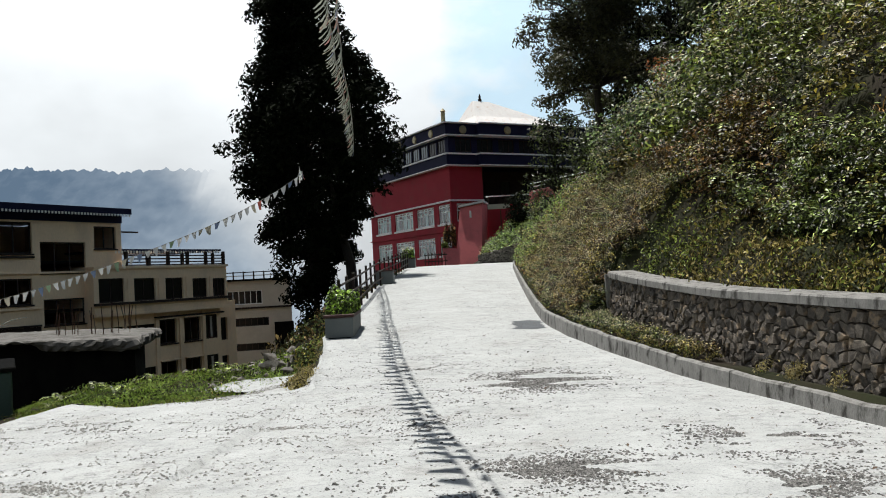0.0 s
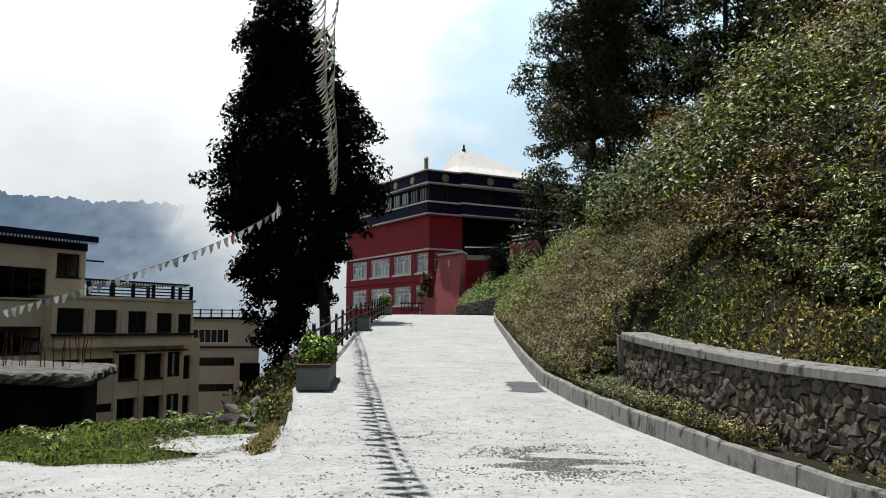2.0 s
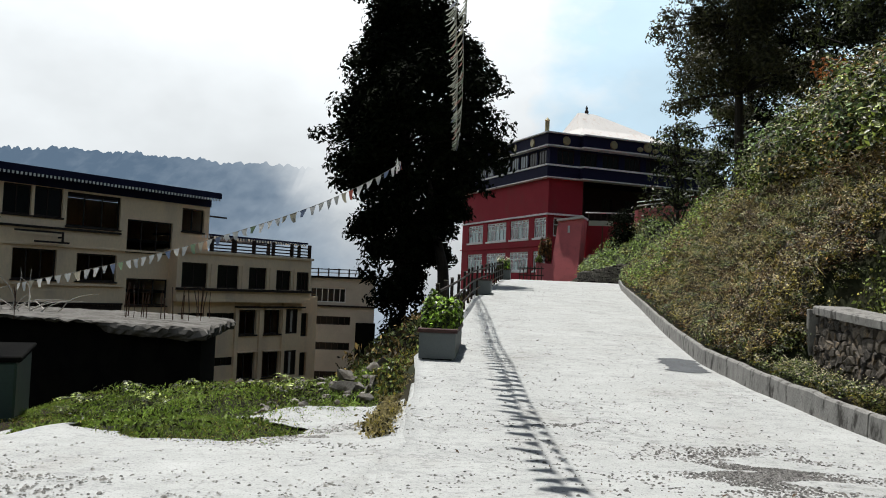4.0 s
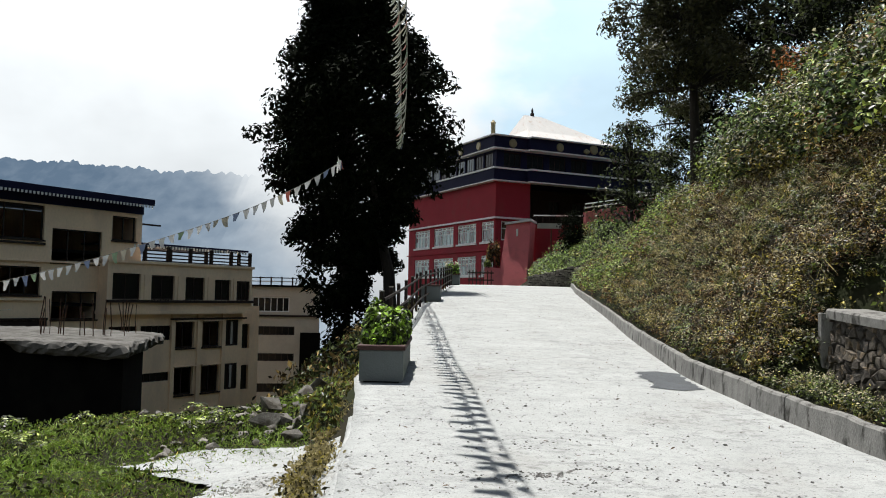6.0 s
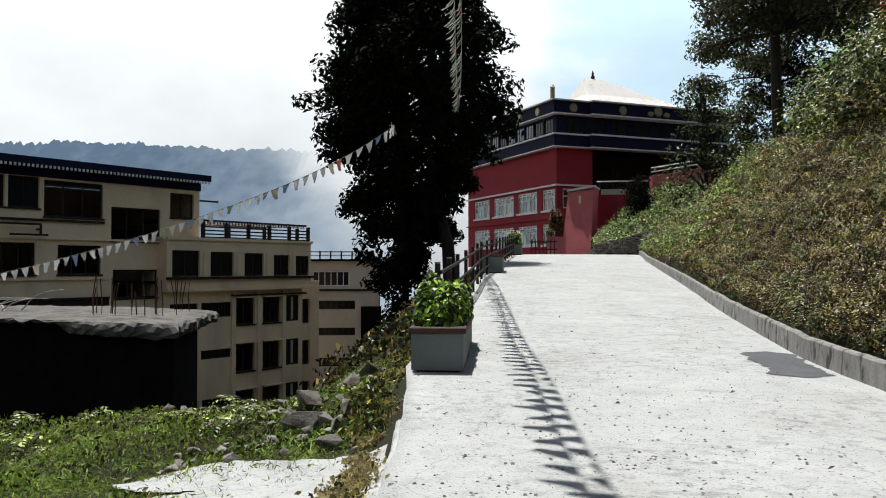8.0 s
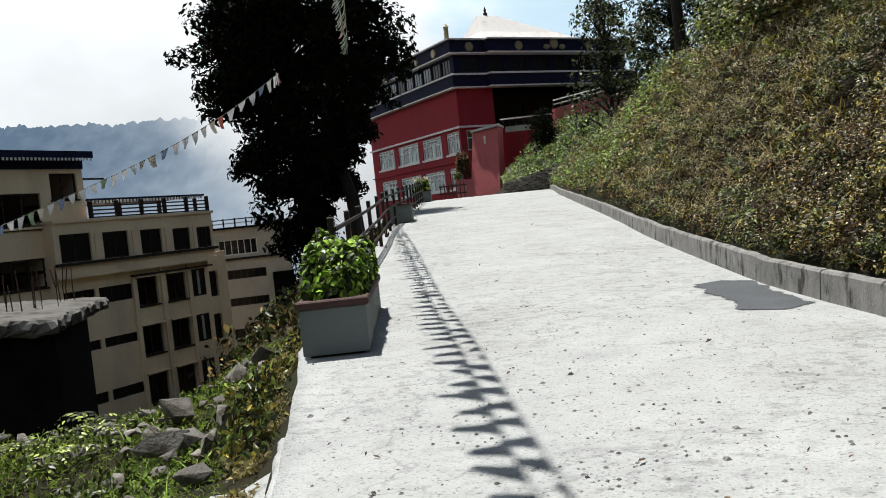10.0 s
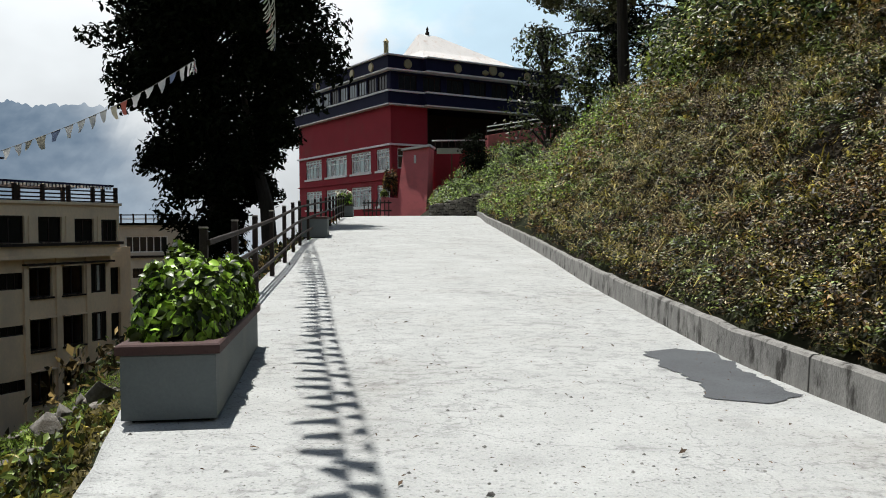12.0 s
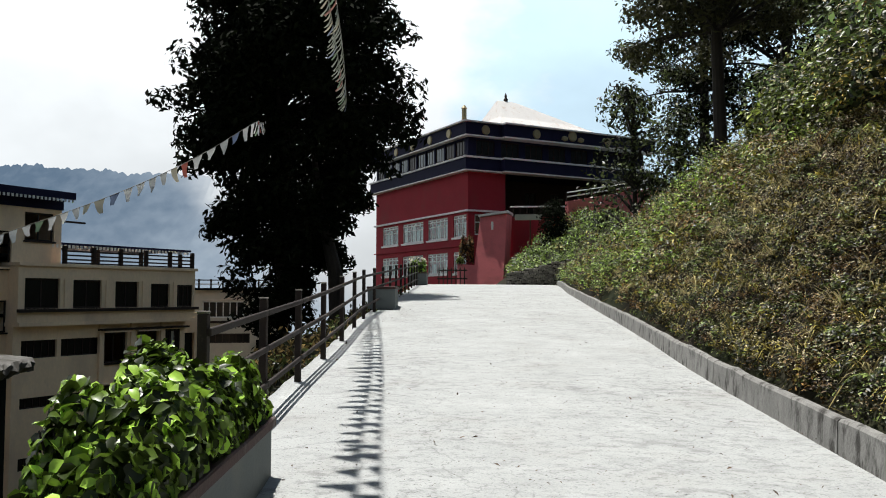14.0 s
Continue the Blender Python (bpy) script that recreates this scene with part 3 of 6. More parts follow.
# ---- kerb ----
def kerb():
    """The kerb along the uphill side: cast lengths with joints between them."""
    k = thing("kerb", "weathered concrete kerb along the uphill road edge", "kerb", kind="structure")
    cuts = [-8, -5, -2, 1, 4, 6.9, 9.8, 12.6, 14.6, 16.6, 19.5, 23, 27, 30, 33.5, 37, 41, 45, 50, 55]
    for a, b in zip(cuts, cuts[1:]):
        ys = np.linspace(a + 0.012, b - 0.012, 15)
        verts, faces = [], []
        for y in ys:
            x, z = kerb_x(y), road_z(y)
            top = z - 0.05 + float(np.interp(y, (7, 10, 13, 20, 60), (0.15, 0.20, 0.255, 0.265, 0.24))) + 0.018 * rough(x, y, 2.0, 1) + 0.01 * rough(x, y, 7.0, 4)
            for p in ((x - 0.01, z - 0.2), (x + 0.01, top - 0.02), (x + 0.03, top), (x + 0.08, top + 0.005), (x + 0.10, top - 0.02), (x + 0.10, z - 0.2)):
                verts.append((p[0] + 0.012 * rough(y, p[1], 3, 2), y, p[1]))
        for j in range(14):
            faces += [(j * 6 + i, (j + 1) * 6 + i, (j + 1) * 6 + i + 1, j * 6 + i + 1) for i in range(5)]
        faces += [tuple(range(6)), tuple(range(84, 90))[::-1]]
        part("kerb_length", mesh_of("kerb_length", verts, faces, KERB), KERB, k)


kerb()


# ---- red monastery building ----
def opening_wall(bm, s0, s1, z0, z1, holes, thick, d0=0.0):
    """A wall in the plane of s and z, d inward, with holes through it and their reveals."""
    ss = sorted({s0, s1, *(h[0] for h in holes), *(h[1] for h in holes)})
    zs = sorted({z0, z1, *(h[2] for h in holes), *(h[3] for h in holes)})
    cache = {}

    def vert(s, d, z):
        key = (round(s, 4), round(d, 4), round(z, 4))
        if key not in cache:
            cache[key] = bm.verts.new(key)
        return cache[key]

    def quad(*ps):
        try:
            bm.faces.new([vert(*p) for p in ps])
        except ValueError:
            pass

    for a, b in zip(ss, ss[1:]):
        for c, e in zip(zs, zs[1:]):
            m, q = (a + b) / 2, (c + e) / 2
            if any(h[0] < m < h[1] and h[2] < q < h[3] for h in holes):
                continue
            quad((a, d0, c), (b, d0, c), (b, d0, e), (a, d0, e))
            quad((a, d0 + thick, c), (a, d0 + thick, e), (b, d0 + thick, e), (b, d0 + thick, c))
    for a, b, c, e in holes:
        quad((a, d0, c), (a, d0 + thick, c), (a, d0 + thick, e), (a, d0, e))
        quad((b, d0, c), (b, d0, e), (b, d0 + thick, e), (b, d0 + thick, c))
        quad((a, d0, c), (b, d0, c), (b, d0 + thick, c), (a, d0 + thick, c))
        quad((a, d0, e), (a, d0 + thick, e), (b, d0 + thick, e), (b, d0, e))
    for s in (s0, s1):
        quad((s, d0, z0), (s, d0 + thick, z0), (s, d0 + thick, z1), (s, d0, z1))
    quad((s0, d0, z1), (s0, d0 + thick, z1), (s1, d0 + thick, z1), (s1, d0, z1))
    return bm


def turned(bm, m):
    bmesh.ops.transform(bm, matrix=m, verts=bm.verts)
    return bm


def side(origin, way, inward=1):
    """The pose of a facade: s runs along way, d runs into the building, z up."""
    u = Vector((*way, 0)).normalized()
    d = Vector((-u.y, u.x, 0)) * inward
    m = Matrix((u, d, Vector((0, 0, 1)))).transposed().to_4x4()
    m.translation = Vector((*origin, 0))
    return m


def facade_window(parent, m, s0, s1, z0, z1, cols, frame_mat, pane_mat, depth=0.14, bar=0.07, transom=0.0, sill=None, glazed=True):
    """A window set into its hole: frame with mullions, and a pane behind it."""
    cells = [z0 + bar, z1 - bar]
    if transom:
        z = z0 + (z1 - z0) * transom
        cells = [z0 + bar, z - bar * 0.4, z + bar * 0.4, z1 - bar]
    cuts = [s0 + bar] + [s0 + (s1 - s0) * k / cols + e * bar * 0.4 for k in range(1, cols) for e in (-1, 1)] + [s1 - bar]
    holes = [(a, c, lo, hi) for a, c in zip(cuts[::2], cuts[1::2]) for lo, hi in zip(cells[::2], cells[1::2])]
    bm = opening_wall(bmesh.new(), s0, s1, z0, z1, holes, 0.08, depth)
    w = part("window", turned(bm, m), frame_mat, parent)
    if glazed:
        part("pane", turned(boxes(((s0 + bar * 0.5, depth + 0.03, z0 + bar * 0.5), (s1 - bar * 0.5, depth + 0.045, z1 - bar * 0.5))), m), pane_mat, w)
    if sill:
        part("sill", turned(boxes(((s0 - 0.08, -0.12, z0 - 0.10), (s1 + 0.08, depth, z0)), bevel=0.015), m), sill, w)
    return w


def red_building():
    b = thing("monastery_building", "dark red building with navy cornices and white lattice windows", "building")
    O, u, v = Vector((-5.4, 100.0)), Vector((-0.535, 0.845)), Vector((0.845, 0.535))
    L = side(O, u, -1)          # left face: s runs away from the corner
    R = side(O, v, 1)           # right face
    LEN, WID, BASE = 24.0, 24.0, 1.5
    rnd = random.Random(17)
    rows = [(17.25, 21.95), (10.4, 16.0), (4.5, 9.3), (0.35, 3.25)]
    upper = [(a, c, 7.85, 10.2) for a, c in rows]
    lower = [(a, c, 4.0, 6.3) for a, c in rows]
    bm = opening_wall(bmesh.new(), 0, LEN, BASE, 14.8, upper + lower, 0.35)
    part("wall", turned(bm, L), RED, b)
    side_holes = [(0.8, 3.2, 8.0, 10.2)]
    bm = opening_wall(bmesh.new(), 0.36, 4.6, BASE, 14.8, side_holes, 0.35)
    part("wall", turned(bm, R), RED, b)
    # porch walls in dark brown: the recess's deep shade is put into their colour
    deep = opening_wall(bmesh.new(), 4.6, WID, BASE, 14.8, [(6.5, 8.0, 11.2, 13.6), (10.5, 12.0, 11.2, 13.6), (14, 15.5, 11.2, 13.6)], 0.35, 5.0)
    part("wall", turned(deep, R), BROWN, b, "recessed porch wall, its shade painted dark brown")
    part("porch_side", turned(boxes(((4.6, 0.36, BASE), (4.95, 5.0, 14.8))), R), BROWN, b)
    for a in (6.5, 10.5, 14):
        facade_window(b, R @ Matrix.Translation((0, 5.0, 0)), a, a + 1.5, 11.2, 13.6, 2, BROWN, PANE_DARK)
    part("back_wall", turned(boxes(((0.4, WID - 0.4, BASE), (LEN, WID, 19.4))), L), RED, b)
    part("end_wall", turned(boxes(((LEN - 0.4, 0.36, BASE), (LEN, WID - 0.4, 19.4))), L), RED, b)
    part("end_wall", turned(boxes(((WID - 0.4, 5.4, BASE), (WID, LEN - 0.5, 19.4))), R), RED, b)
    for a, c, lo, hi in upper + lower:
        n = 5 if c - a > 4 else 3
        w = facade_window(b, L, a, c, lo, hi, n, WHITE, PANE_CLEAR, 0.12, 0.13, 0.62)
        # pale panels added behind the panes stand in for sky-bright glass
        for q in range(n):
            if rnd.random() < (0.95 if a > 16 else 0.55 if lo > 7 else 0.4):
                e = a + (c - a) * q / n
                part("curtain", turned(boxes(((e + 0.14, 0.20, lo + 0.15), (e + (c - a) / n - 0.14, 0.22, lo + (hi - lo) * rnd.uniform(0.35, 0.9)))), L), PALE, w, "pale window panel")
        part("sill", turned(boxes(((a - 0.15, -0.15, lo - 0.22), (c + 0.15, 0.12, lo))), L), WHITE, w)
        bm = boxes(((a, 0.06, lo + (hi - lo) * 0.82), (c, 0.115, lo + (hi - lo) * 0.87)))
        part("glazing_bar", turned(bm, L), WHITE, w)
    facade_window(b, R, 0.8, 3.2, 8.0, 10.2, 3, WHITE, PANE_CLEAR, 0.12, 0.14, 0.62)
    # white string course over the windows
    part("string_course", turned(boxes(((-0.25, -0.25, 10.45), (LEN + 0.2, 0.0, 10.65))), L), LINE, b)
    part("string_course", turned(boxes(((0.0, -0.25, 10.45), (4.6, 0.0, 10.65))), R), LINE, b)
    part("string_course", turned(boxes(((-0.2, -0.2, 6.85), (LEN + 0.2, 0.0, 6.98))), L), RED, b)
    # cornice bands: navy between white lines, each stepped out
    for lo, hi, out, mat in ((14.68, 14.82, 0.7, LINE), (14.82, 16.06, 0.6, NAVY), (16.06, 16.25, 0.75, LINE), (18.35, 18.5, 0.72, LINE), (18.5, 19.8, 0.65, NAVY), (19.8, 19.95, 0.95, LINE)):
        part("cornice", turned(boxes(((-out, -out, lo), (LEN + out, 0.0, hi))), L), mat, b)
        part("cornice", turned(boxes(((0.003, -out, lo), (3.7, 0.0, hi))), R), mat, b)
        part("cornice", turned(boxes(((3.7, -out - 0.7, lo), (WID + out, 0.0, hi))), R), mat, b)
        part("soffit", turned(boxes(((4.6, 0.0, lo), (WID, 5.0, lo + 0.2))), R), NAVY, b) if lo < 15 and mat == NAVY else None
    # gallery storey with its window strip
    strip = [(0.8 + k * 2.32, 0.8 + k * 2.32 + 2.0, 16.5, 18.15) for k in range(10)]
    part("gallery_wall", turned(opening_wall(bmesh.new(), 0, LEN, 16.25, 18.35, strip, 0.3), L), NAVY, b)
    for a, c, lo, hi in strip:
        facade_window(b, L, a, c, lo, hi, 3, BROWN, PANE_SKY if int(a) % 3 else PANE_DARK, 0.1, 0.1)
    strip = [(1.0 + k * 3.1, 3.3 + k * 3.1, 16.5, 18.15) for k in range(7)]
    part("gallery_wall", turned(opening_wall(bmesh.new(), 0.31, WID, 16.25, 18.35, strip, 0.3), R), NAVY, b)
    for a, c, lo, hi in strip:
        facade_window(b, R, a, c, lo, hi, 3, BROWN, PANE_DARK, 0.1, 0.1)
    part("roof_slab", turned(boxes(((0.05, 0.05, 19.95), (LEN - 0.05, WID - 0.05, 20.05))), L), BLACKWALL, b)
    part("floor_slab", turned(boxes(((0.4, 0.4, 14.9), (LEN - 0.45, WID - 0.45, 15.1))), L), BLACKWALL, b)
    # gilt medallions on the upper band
    def medallion(m, s, out):
        bm = bmesh.new()
        bmesh.ops.create_cone(bm, cap_ends=True, segments=16, radius1=0.52, radius2=0.44, depth=0.12, matrix=Matrix.Translation((s, -out - 0.06, 19.1)) @ Matrix.Rotation(math.pi / 2, 4, "X"))
        part("medallion", turned(bm, m), GOLD, b, "gilt round medallion")
    for s in (3.0, 7.5, 12, 16.5, 21):
        medallion(L, s, 0.65)
    medallion(R, 1.8, 0.65)
    for s in (7.8, 17.6):
        medallion(R, s, 1.35)
    bm = bmesh.new()      # wheel between two kneeling shapes
    bmesh.ops.create_cone(bm, cap_ends=True, segments=14, radius1=0.6, radius2=0.5, depth=0.12, matrix=Matrix.Translation((12.6, -1.42, 19.3)) @ Matrix.Rotation(math.pi / 2, 4, "X"))
    for s in (11.5, 13.7):
        bmesh.ops.create_icosphere(bm, subdivisions=1, radius=0.42, matrix=Matrix.Translation((s, -1.42, 18.95)) @ Matrix.Diagonal((1.2, 0.3, 0.8, 1)))
    part("roof_emblem", turned(bm, R), GOLD, b, "gilt wheel emblem")
    # banner cylinders at the corners of the roof
    for m, s, d in ((L, 0.3, -0.3),):
        bm = bmesh.new()
        tube(bm, [(s, d, 19.95), (s, d, 20.2), (s, d, 21.3), (s, d, 21.4), (s, d, 21.75)], [0.3, 0.26, 0.26, 0.32, 0.05], 10)
        part("victory_banner", turned(bm, m), GOLD, b, "gilt cylinder at the roof corner")
    # hipped pagoda roof, its short ridge near one end
    c = Vector((1.8, 112.5, 0))
    uu, vv = Vector((*u, 0)), Vector((*v, 0))
    bm = bmesh.new()
    low = [bm.verts.new(c + vv * p + uu * q + Vector((0, 0, z))) for z in (19.9, 20.15) for p, q in ((-7.2, -4.5), (9.5, -4.5), (9.5, 4.5), (-7.2, 4.5))]
    mid = [bm.verts.new(c + vv * p + uu * q + Vector((0, 0, 22.0))) for p, q in ((-6.0, -2.4), (4.6, -2.4), (4.6, 2.4), (-6.0, 2.4))]
    top = [bm.verts.new(c + vv * p + uu * q + Vector((0, 0, 24.4))) for p, q in ((-5.0, -0.25), (-2.6, -0.25), (-2.6, 0.25), (-5.0, 0.25))]
    for one, two in ((low[:4], low[4:]), (low[4:], mid), (mid, top)):
        for k in range(4):
            bm.faces.new((one[k], one[(k + 1) % 4], two[(k + 1) % 4], two[k]))
    bm.faces.new(top)
    bm.faces.new(low[3::-1])
    roof = part("pagoda_roof", bm, ROOFMETAL, b, "pale sheet-metal hipped roof")
    c = c - vv * 3.8
    bm = bmesh.new()
    tube(bm, [(c.x, c.y, 24.3), (c.x, c.y, 24.7), (c.x, c.y, 24.9), (c.x, c.y, 25.1), (c.x, c.y, 25.5)], [0.2, 0.26, 0.12, 0.16, 0.02], 8)
    part("finial", bm, BROWN, roof, "dark finial")
    return b


red_building()


def stair_flank():
    """The tall battered wall of the outer stairs, beside the red building."""
    t = thing("stair_wall", "sunlit weathered red battered wall of an outdoor stair", "wall")
    bm = bmesh.new()
    prof = [(-5.6, 2.2), (-1.75, 2.2), (-1.4, 8.75), (-3.7, 8.4), (-4.15, 4.2), (-5.6, 4.35)]
    a = [bm.verts.new((x, 83.0 + (z - 2.2) * 0.34, z)) for x, z in prof]
    b = [bm.verts.new((x + 0.5, 88.0, z)) for x, z in prof]
    bm.faces.new(a[::-1])
    bm.faces.new(b)
    for k in range(6):
        bm.faces.new((a[k], a[(k + 1) % 6], b[(k + 1) % 6], b[k]))
    bmesh.ops.recalc_face_normals(bm, faces=bm.faces)
    part("flank", bm, PINK, t)
    bm = bmesh.new()
    prof = [(-3.85, 8.42), (-1.3, 8.8), (-1.3, 9.0), (-3.85, 8.62)]
    a = [bm.verts.new((x, 84.9, z)) for x, z in prof]
    b = [bm.verts.new((x + 0.5, 88.2, z)) for x, z in prof]
    bm.faces.new(a)
    bm.faces.new(b[::-1])
    for k in range(4):
        bm.faces.new((a[k], b[k], b[(k + 1) % 4], a[(k + 1) % 4]))
    bmesh.ops.recalc_face_normals(bm, faces=bm.faces)
    part("coping", bm, WHITE, t, "white-edged coping")
    part("back_wall", boxes(((-1.2, 88.2, 2.2), (4.6, 92.0, 8.7))), RED, t)
    part("mark", boxes(((-2.75, 84.65, 7.3), (-2.55, 84.75, 8.0))), WHITE, t, "white painted stroke")
    for k in range(9):
        x = -0.8 + k * 0.62
        part("baluster", boxes(((x - 0.05, 88.3, 8.7), (x + 0.05, 88.4, 9.6))), BROWN, t)
    part("handrail", boxes(((-1.1, 88.28, 9.6), (4.5, 88.42, 9.72))), WHITE, t, "pale handrail")
    return t


stair_flank()


def pink_wall():
    w = thing("terrace_wall", "pinkish plastered terrace wall with a rail", "wall")
    m = side((3.5, 80.0), (0.8, 0.6), 1)
    bm = bmesh.new()
    a = [bm.verts.new(p) for p in ((0, 0, 6.2), (12, 0, 8.4), (12, 0, 11.4), (0, 0, 9.2))]
    b = [bm.verts.new((q.co.x, 0.4, q.co.z)) for q in a]
    bm.faces.new(a)
    bm.faces.new(b[::-1])
    for k in range(4):
        bm.faces.new((a[k], b[k], b[(k + 1) % 4], a[(k + 1) % 4]))
    part("wall_panel", turned(bm, m), PINK, w)
    for dz in (0.35, 0.7):
        bm = tube(bmesh.new(), [(0, 0.2, 9.2 + dz), (12, 0.2, 11.4 + dz)], [0.06, 0.06], 6)
        part("rail", turned(bm, m), WHITE, w)
    for k in range(7):
        bm = tube(bmesh.new(), [(k * 2, 0.2, 9.15 + k * 2 * 2.2 / 12), (k * 2, 0.2, 9.95 + k * 2 * 2.2 / 12)], [0.06, 0.05], 6)
        part("rail_post", turned(bm, m), BROWN, w)


pink_wall()


# ---- cream hostel building ----
def cream_building():
    b = thing("hostel_building", "cream four-storey hostel with dark timber window bands", "building")
    M = side((-29.6, 63.8), (0.43, 0.90), 1)      # main block
    W = pose(-1.0, 6.5, 1.5) @ Matrix.Scale(1.088, 4) @ pose(1.0, -6.5, -1.5) @ side((-25.7, 61.2), (0.43, 0.90), 1)      # lower wing, standing a little forward
    # main block
    holes = [(-17.4, -16.0, 4.8, 6.95), (-15.8, -14.0, 5.05, 6.95), (-13.8, -11.9, 5.05, 6.95), (-11.6, -7.65, 4.6, 6.85), (-7.05, -3.3, 3.2, 5.45), (-2.5, -0.5, 4.95, 6.7),
             (-18.4, -16.7, 1.2, 3.0), (-15.0, -12.1, 1.0, 2.95), (-10.7, -7.75, 1.0, 2.85), (-6.9, -3.45, -0.6, 1.3)]
    part("wall", turned(opening_wall(bmesh.new(), -30, 0, -12, 7.6, holes, 0.3), M), CREAM, b)
    for k, (a, c, lo, hi) in enumerate(holes):
        facade_window(b, M, a, c, lo, hi, 3 if c - a > 2.5 else 2, BROWN, PANE_DARK, 0.16, 0.1, 0.0, BROWN, glazed=k < 3)
        if k in (1, 2, 0):
            part("curtain", turned(boxes(((a + 0.2, 0.4, lo + 0.1), (a + 0.6, 0.44, hi - 0.1))), M), BLIND, b, "pale curtain")
    part("end_wall", turned(boxes(((-0.3, 0.3, -12), (0, 12, 7.6))), M), CREAM, b)
    part("end_wall", turned(boxes(((-30, 0.3, -12), (-29.7, 12, 7.6))), M), CREAM, b)
    part("back_wall", turned(boxes(((-29.7, 11.7, -12), (-0.3, 12, 7.6))), M), CREAM, b)
    for z in (4.2, 0.6, -3):
        part("floor_slab", turned(boxes(((-29.7, 0.3, z - 0.3), (-0.3, 11.7, z - 0.1))), M), BLACKWALL, b)
    for z, s0, s1 in ((4.42, -30, -7.6), (0.8, -30, -7.2), (3.3, -18, -3), (-0.45, -30, -7.2)):
        part("ledge", turned(boxes(((s0, -0.18, z - 0.14), (s1, 0.0, z)), bevel=0.01), M), CREAM if 0 < z < 4 else BROWN, b)
    part("band", turned(boxes(((-30, -0.06, -1.35), (-7.2, 0.0, -0.6))), M), BROWN, b, "dark band under the second storey")
    for lo, hi in (((-15.2, -0.55, 4.0), (-12.0, -0.43, 4.12)), ((-13.9, -0.55, 3.36), (-11.6, -0.43, 3.48)), ((-12.1, -0.55, 3.48), (-12.0, -0.43, 4.0)), ((-12.1, -0.43, 3.7), (-12.0, 0.0, 3.82))):
        part("pipe", turned(boxes((lo, hi)), M), BROWN, b)
    part("corner_band", turned(boxes(((-30.05, -0.1, 6.98), (0.05, 0.0, 7.62))), M), NAVY, b, "dark navy band under the eaves")
    roof = part("roof", turned(boxes(((-31, -1.0, 7.75), (0.2, 13, 7.95))), M), NAVY, b, "flat dark metal-edged roof")
    part("fascia", turned(boxes(((-31, -1.05, 7.6), (0.22, -1.0, 8.05))), M), NAVY, roof)
    tooth = bpy.data.meshes.new("dentil")
    turned(boxes(((-30.9, -1.09, 7.42), (-30.9 + 0.13, -1.05, 7.6))), M).to_mesh(tooth)
    tooth.materials.append(WHITE)
    for k in range(116):
        part("dentil", tooth, WHITE, roof).location = Vector((0.43, 0.90, 0)).normalized() * 0.268 * k
    part("bracket", turned(boxes(((0.0, 0.6, 6.3), (2.2, 0.75, 6.42))), M), BROWN, b)
    # lower wing
    top = [(-5.3, -3.15, 0.85, 2.55), (-2.3, -0.35, 0.85, 2.5), (0.6, 2.35, 0.85, 2.45), (3.3, 4.85, 0.85, 2.35)]
    rows = []
    for lo, hi in ((-2.5, -0.66), (-5.75, -3.8), (-8.95, -7.0)):
        rows += [(0.08, 1.85, lo, hi), (2.6, 4.3, lo, hi)]
    strips = [(-2.75, -0.2, -4.65, -4.05), (-5.2, -3.0, -4.65, -4.05), (-2.65, -0.15, -8.0, -7.3), (-5.2, -2.9, -8.0, -7.3), (-2.75, -0.2, -1.9, -0.9), (-5.2, -3.0, -1.9, -0.9)]
    side_win = [(4.85, 6.1, lo, hi) for lo, hi in ((-2.5, -0.6), (-5.7, -3.8), (-8.9, -7.0))]
    part("wing_wall", turned(opening_wall(bmesh.new(), -5.7, 6.5, -14, 0.05, rows + strips + side_win, 0.3), W), CREAM, b)
    part("wing_upper_wall", turned(opening_wall(bmesh.new(), -5.7, 7.0, 0.06, 3.3, top + [(5.3, 6.8, 0.85, 2.3)], 0.3, -0.35), W), CREAM, b)
    part("floor_slab", turned(boxes(((-5.75, -0.6, -0.1), (7.1, 11, 0.1))), W), CREAM, b)
    part("floor_slab", turned(boxes(((-5.6, 0.31, -3.4), (6.4, 11, -3.2))), W), BLACKWALL, b)
    part("floor_slab", turned(boxes(((-5.6, 0.31, -6.7), (6.4, 11, -6.5))), W), BLACKWALL, b)
    part("ledge", turned(boxes(((-5.75, -0.6, 0.66), (7.15, -0.35, 0.84))), W), BROWN, b)
    part("ledge", turned(boxes(((-5.75, -0.5, 3.22), (7.1, 11, 3.4))), W), CREAM, b)
    part("ledge", turned(boxes(((-0.3, -0.35, -0.52), (6.6, 0.0, -0.4))), W), BROWN, b)
    part("end_wall", turned(boxes(((6.2, 0.31, -14), (6.5, 11, 0.0))), W), CREAM, b)
    part("end_wall", turned(boxes(((-5.7, 0.31, -14), (-5.4, 11, 0.0))), W), CREAM, b)
    part("end_wall", turned(boxes(((-5.7, -0.05, 0.1), (-5.4, 11, 3.2))), W), CREAM, b)
    part("end_wall", turned(boxes(((6.7, -0.05, 0.1), (7.0, 11, 3.2))), W), CREAM, b)
    part("back_wall", turned(boxes(((-5.7, 11, -14), (7, 11.3, 3.2))), W), CREAM, b)
    UP = W @ Matrix.Translation((0, -0.35, 0))
    for k, (a, c, lo, hi) in enumerate(top):
        facade_window(b, UP, a, c, lo, hi, 2, BROWN, PANE_DARK, 0.16, 0.1)
        part("pier", turned(boxes(((c + 0.25, -0.06, 0.85), (c + 0.55, 0.0, 2.5))), UP), CREAM, b)
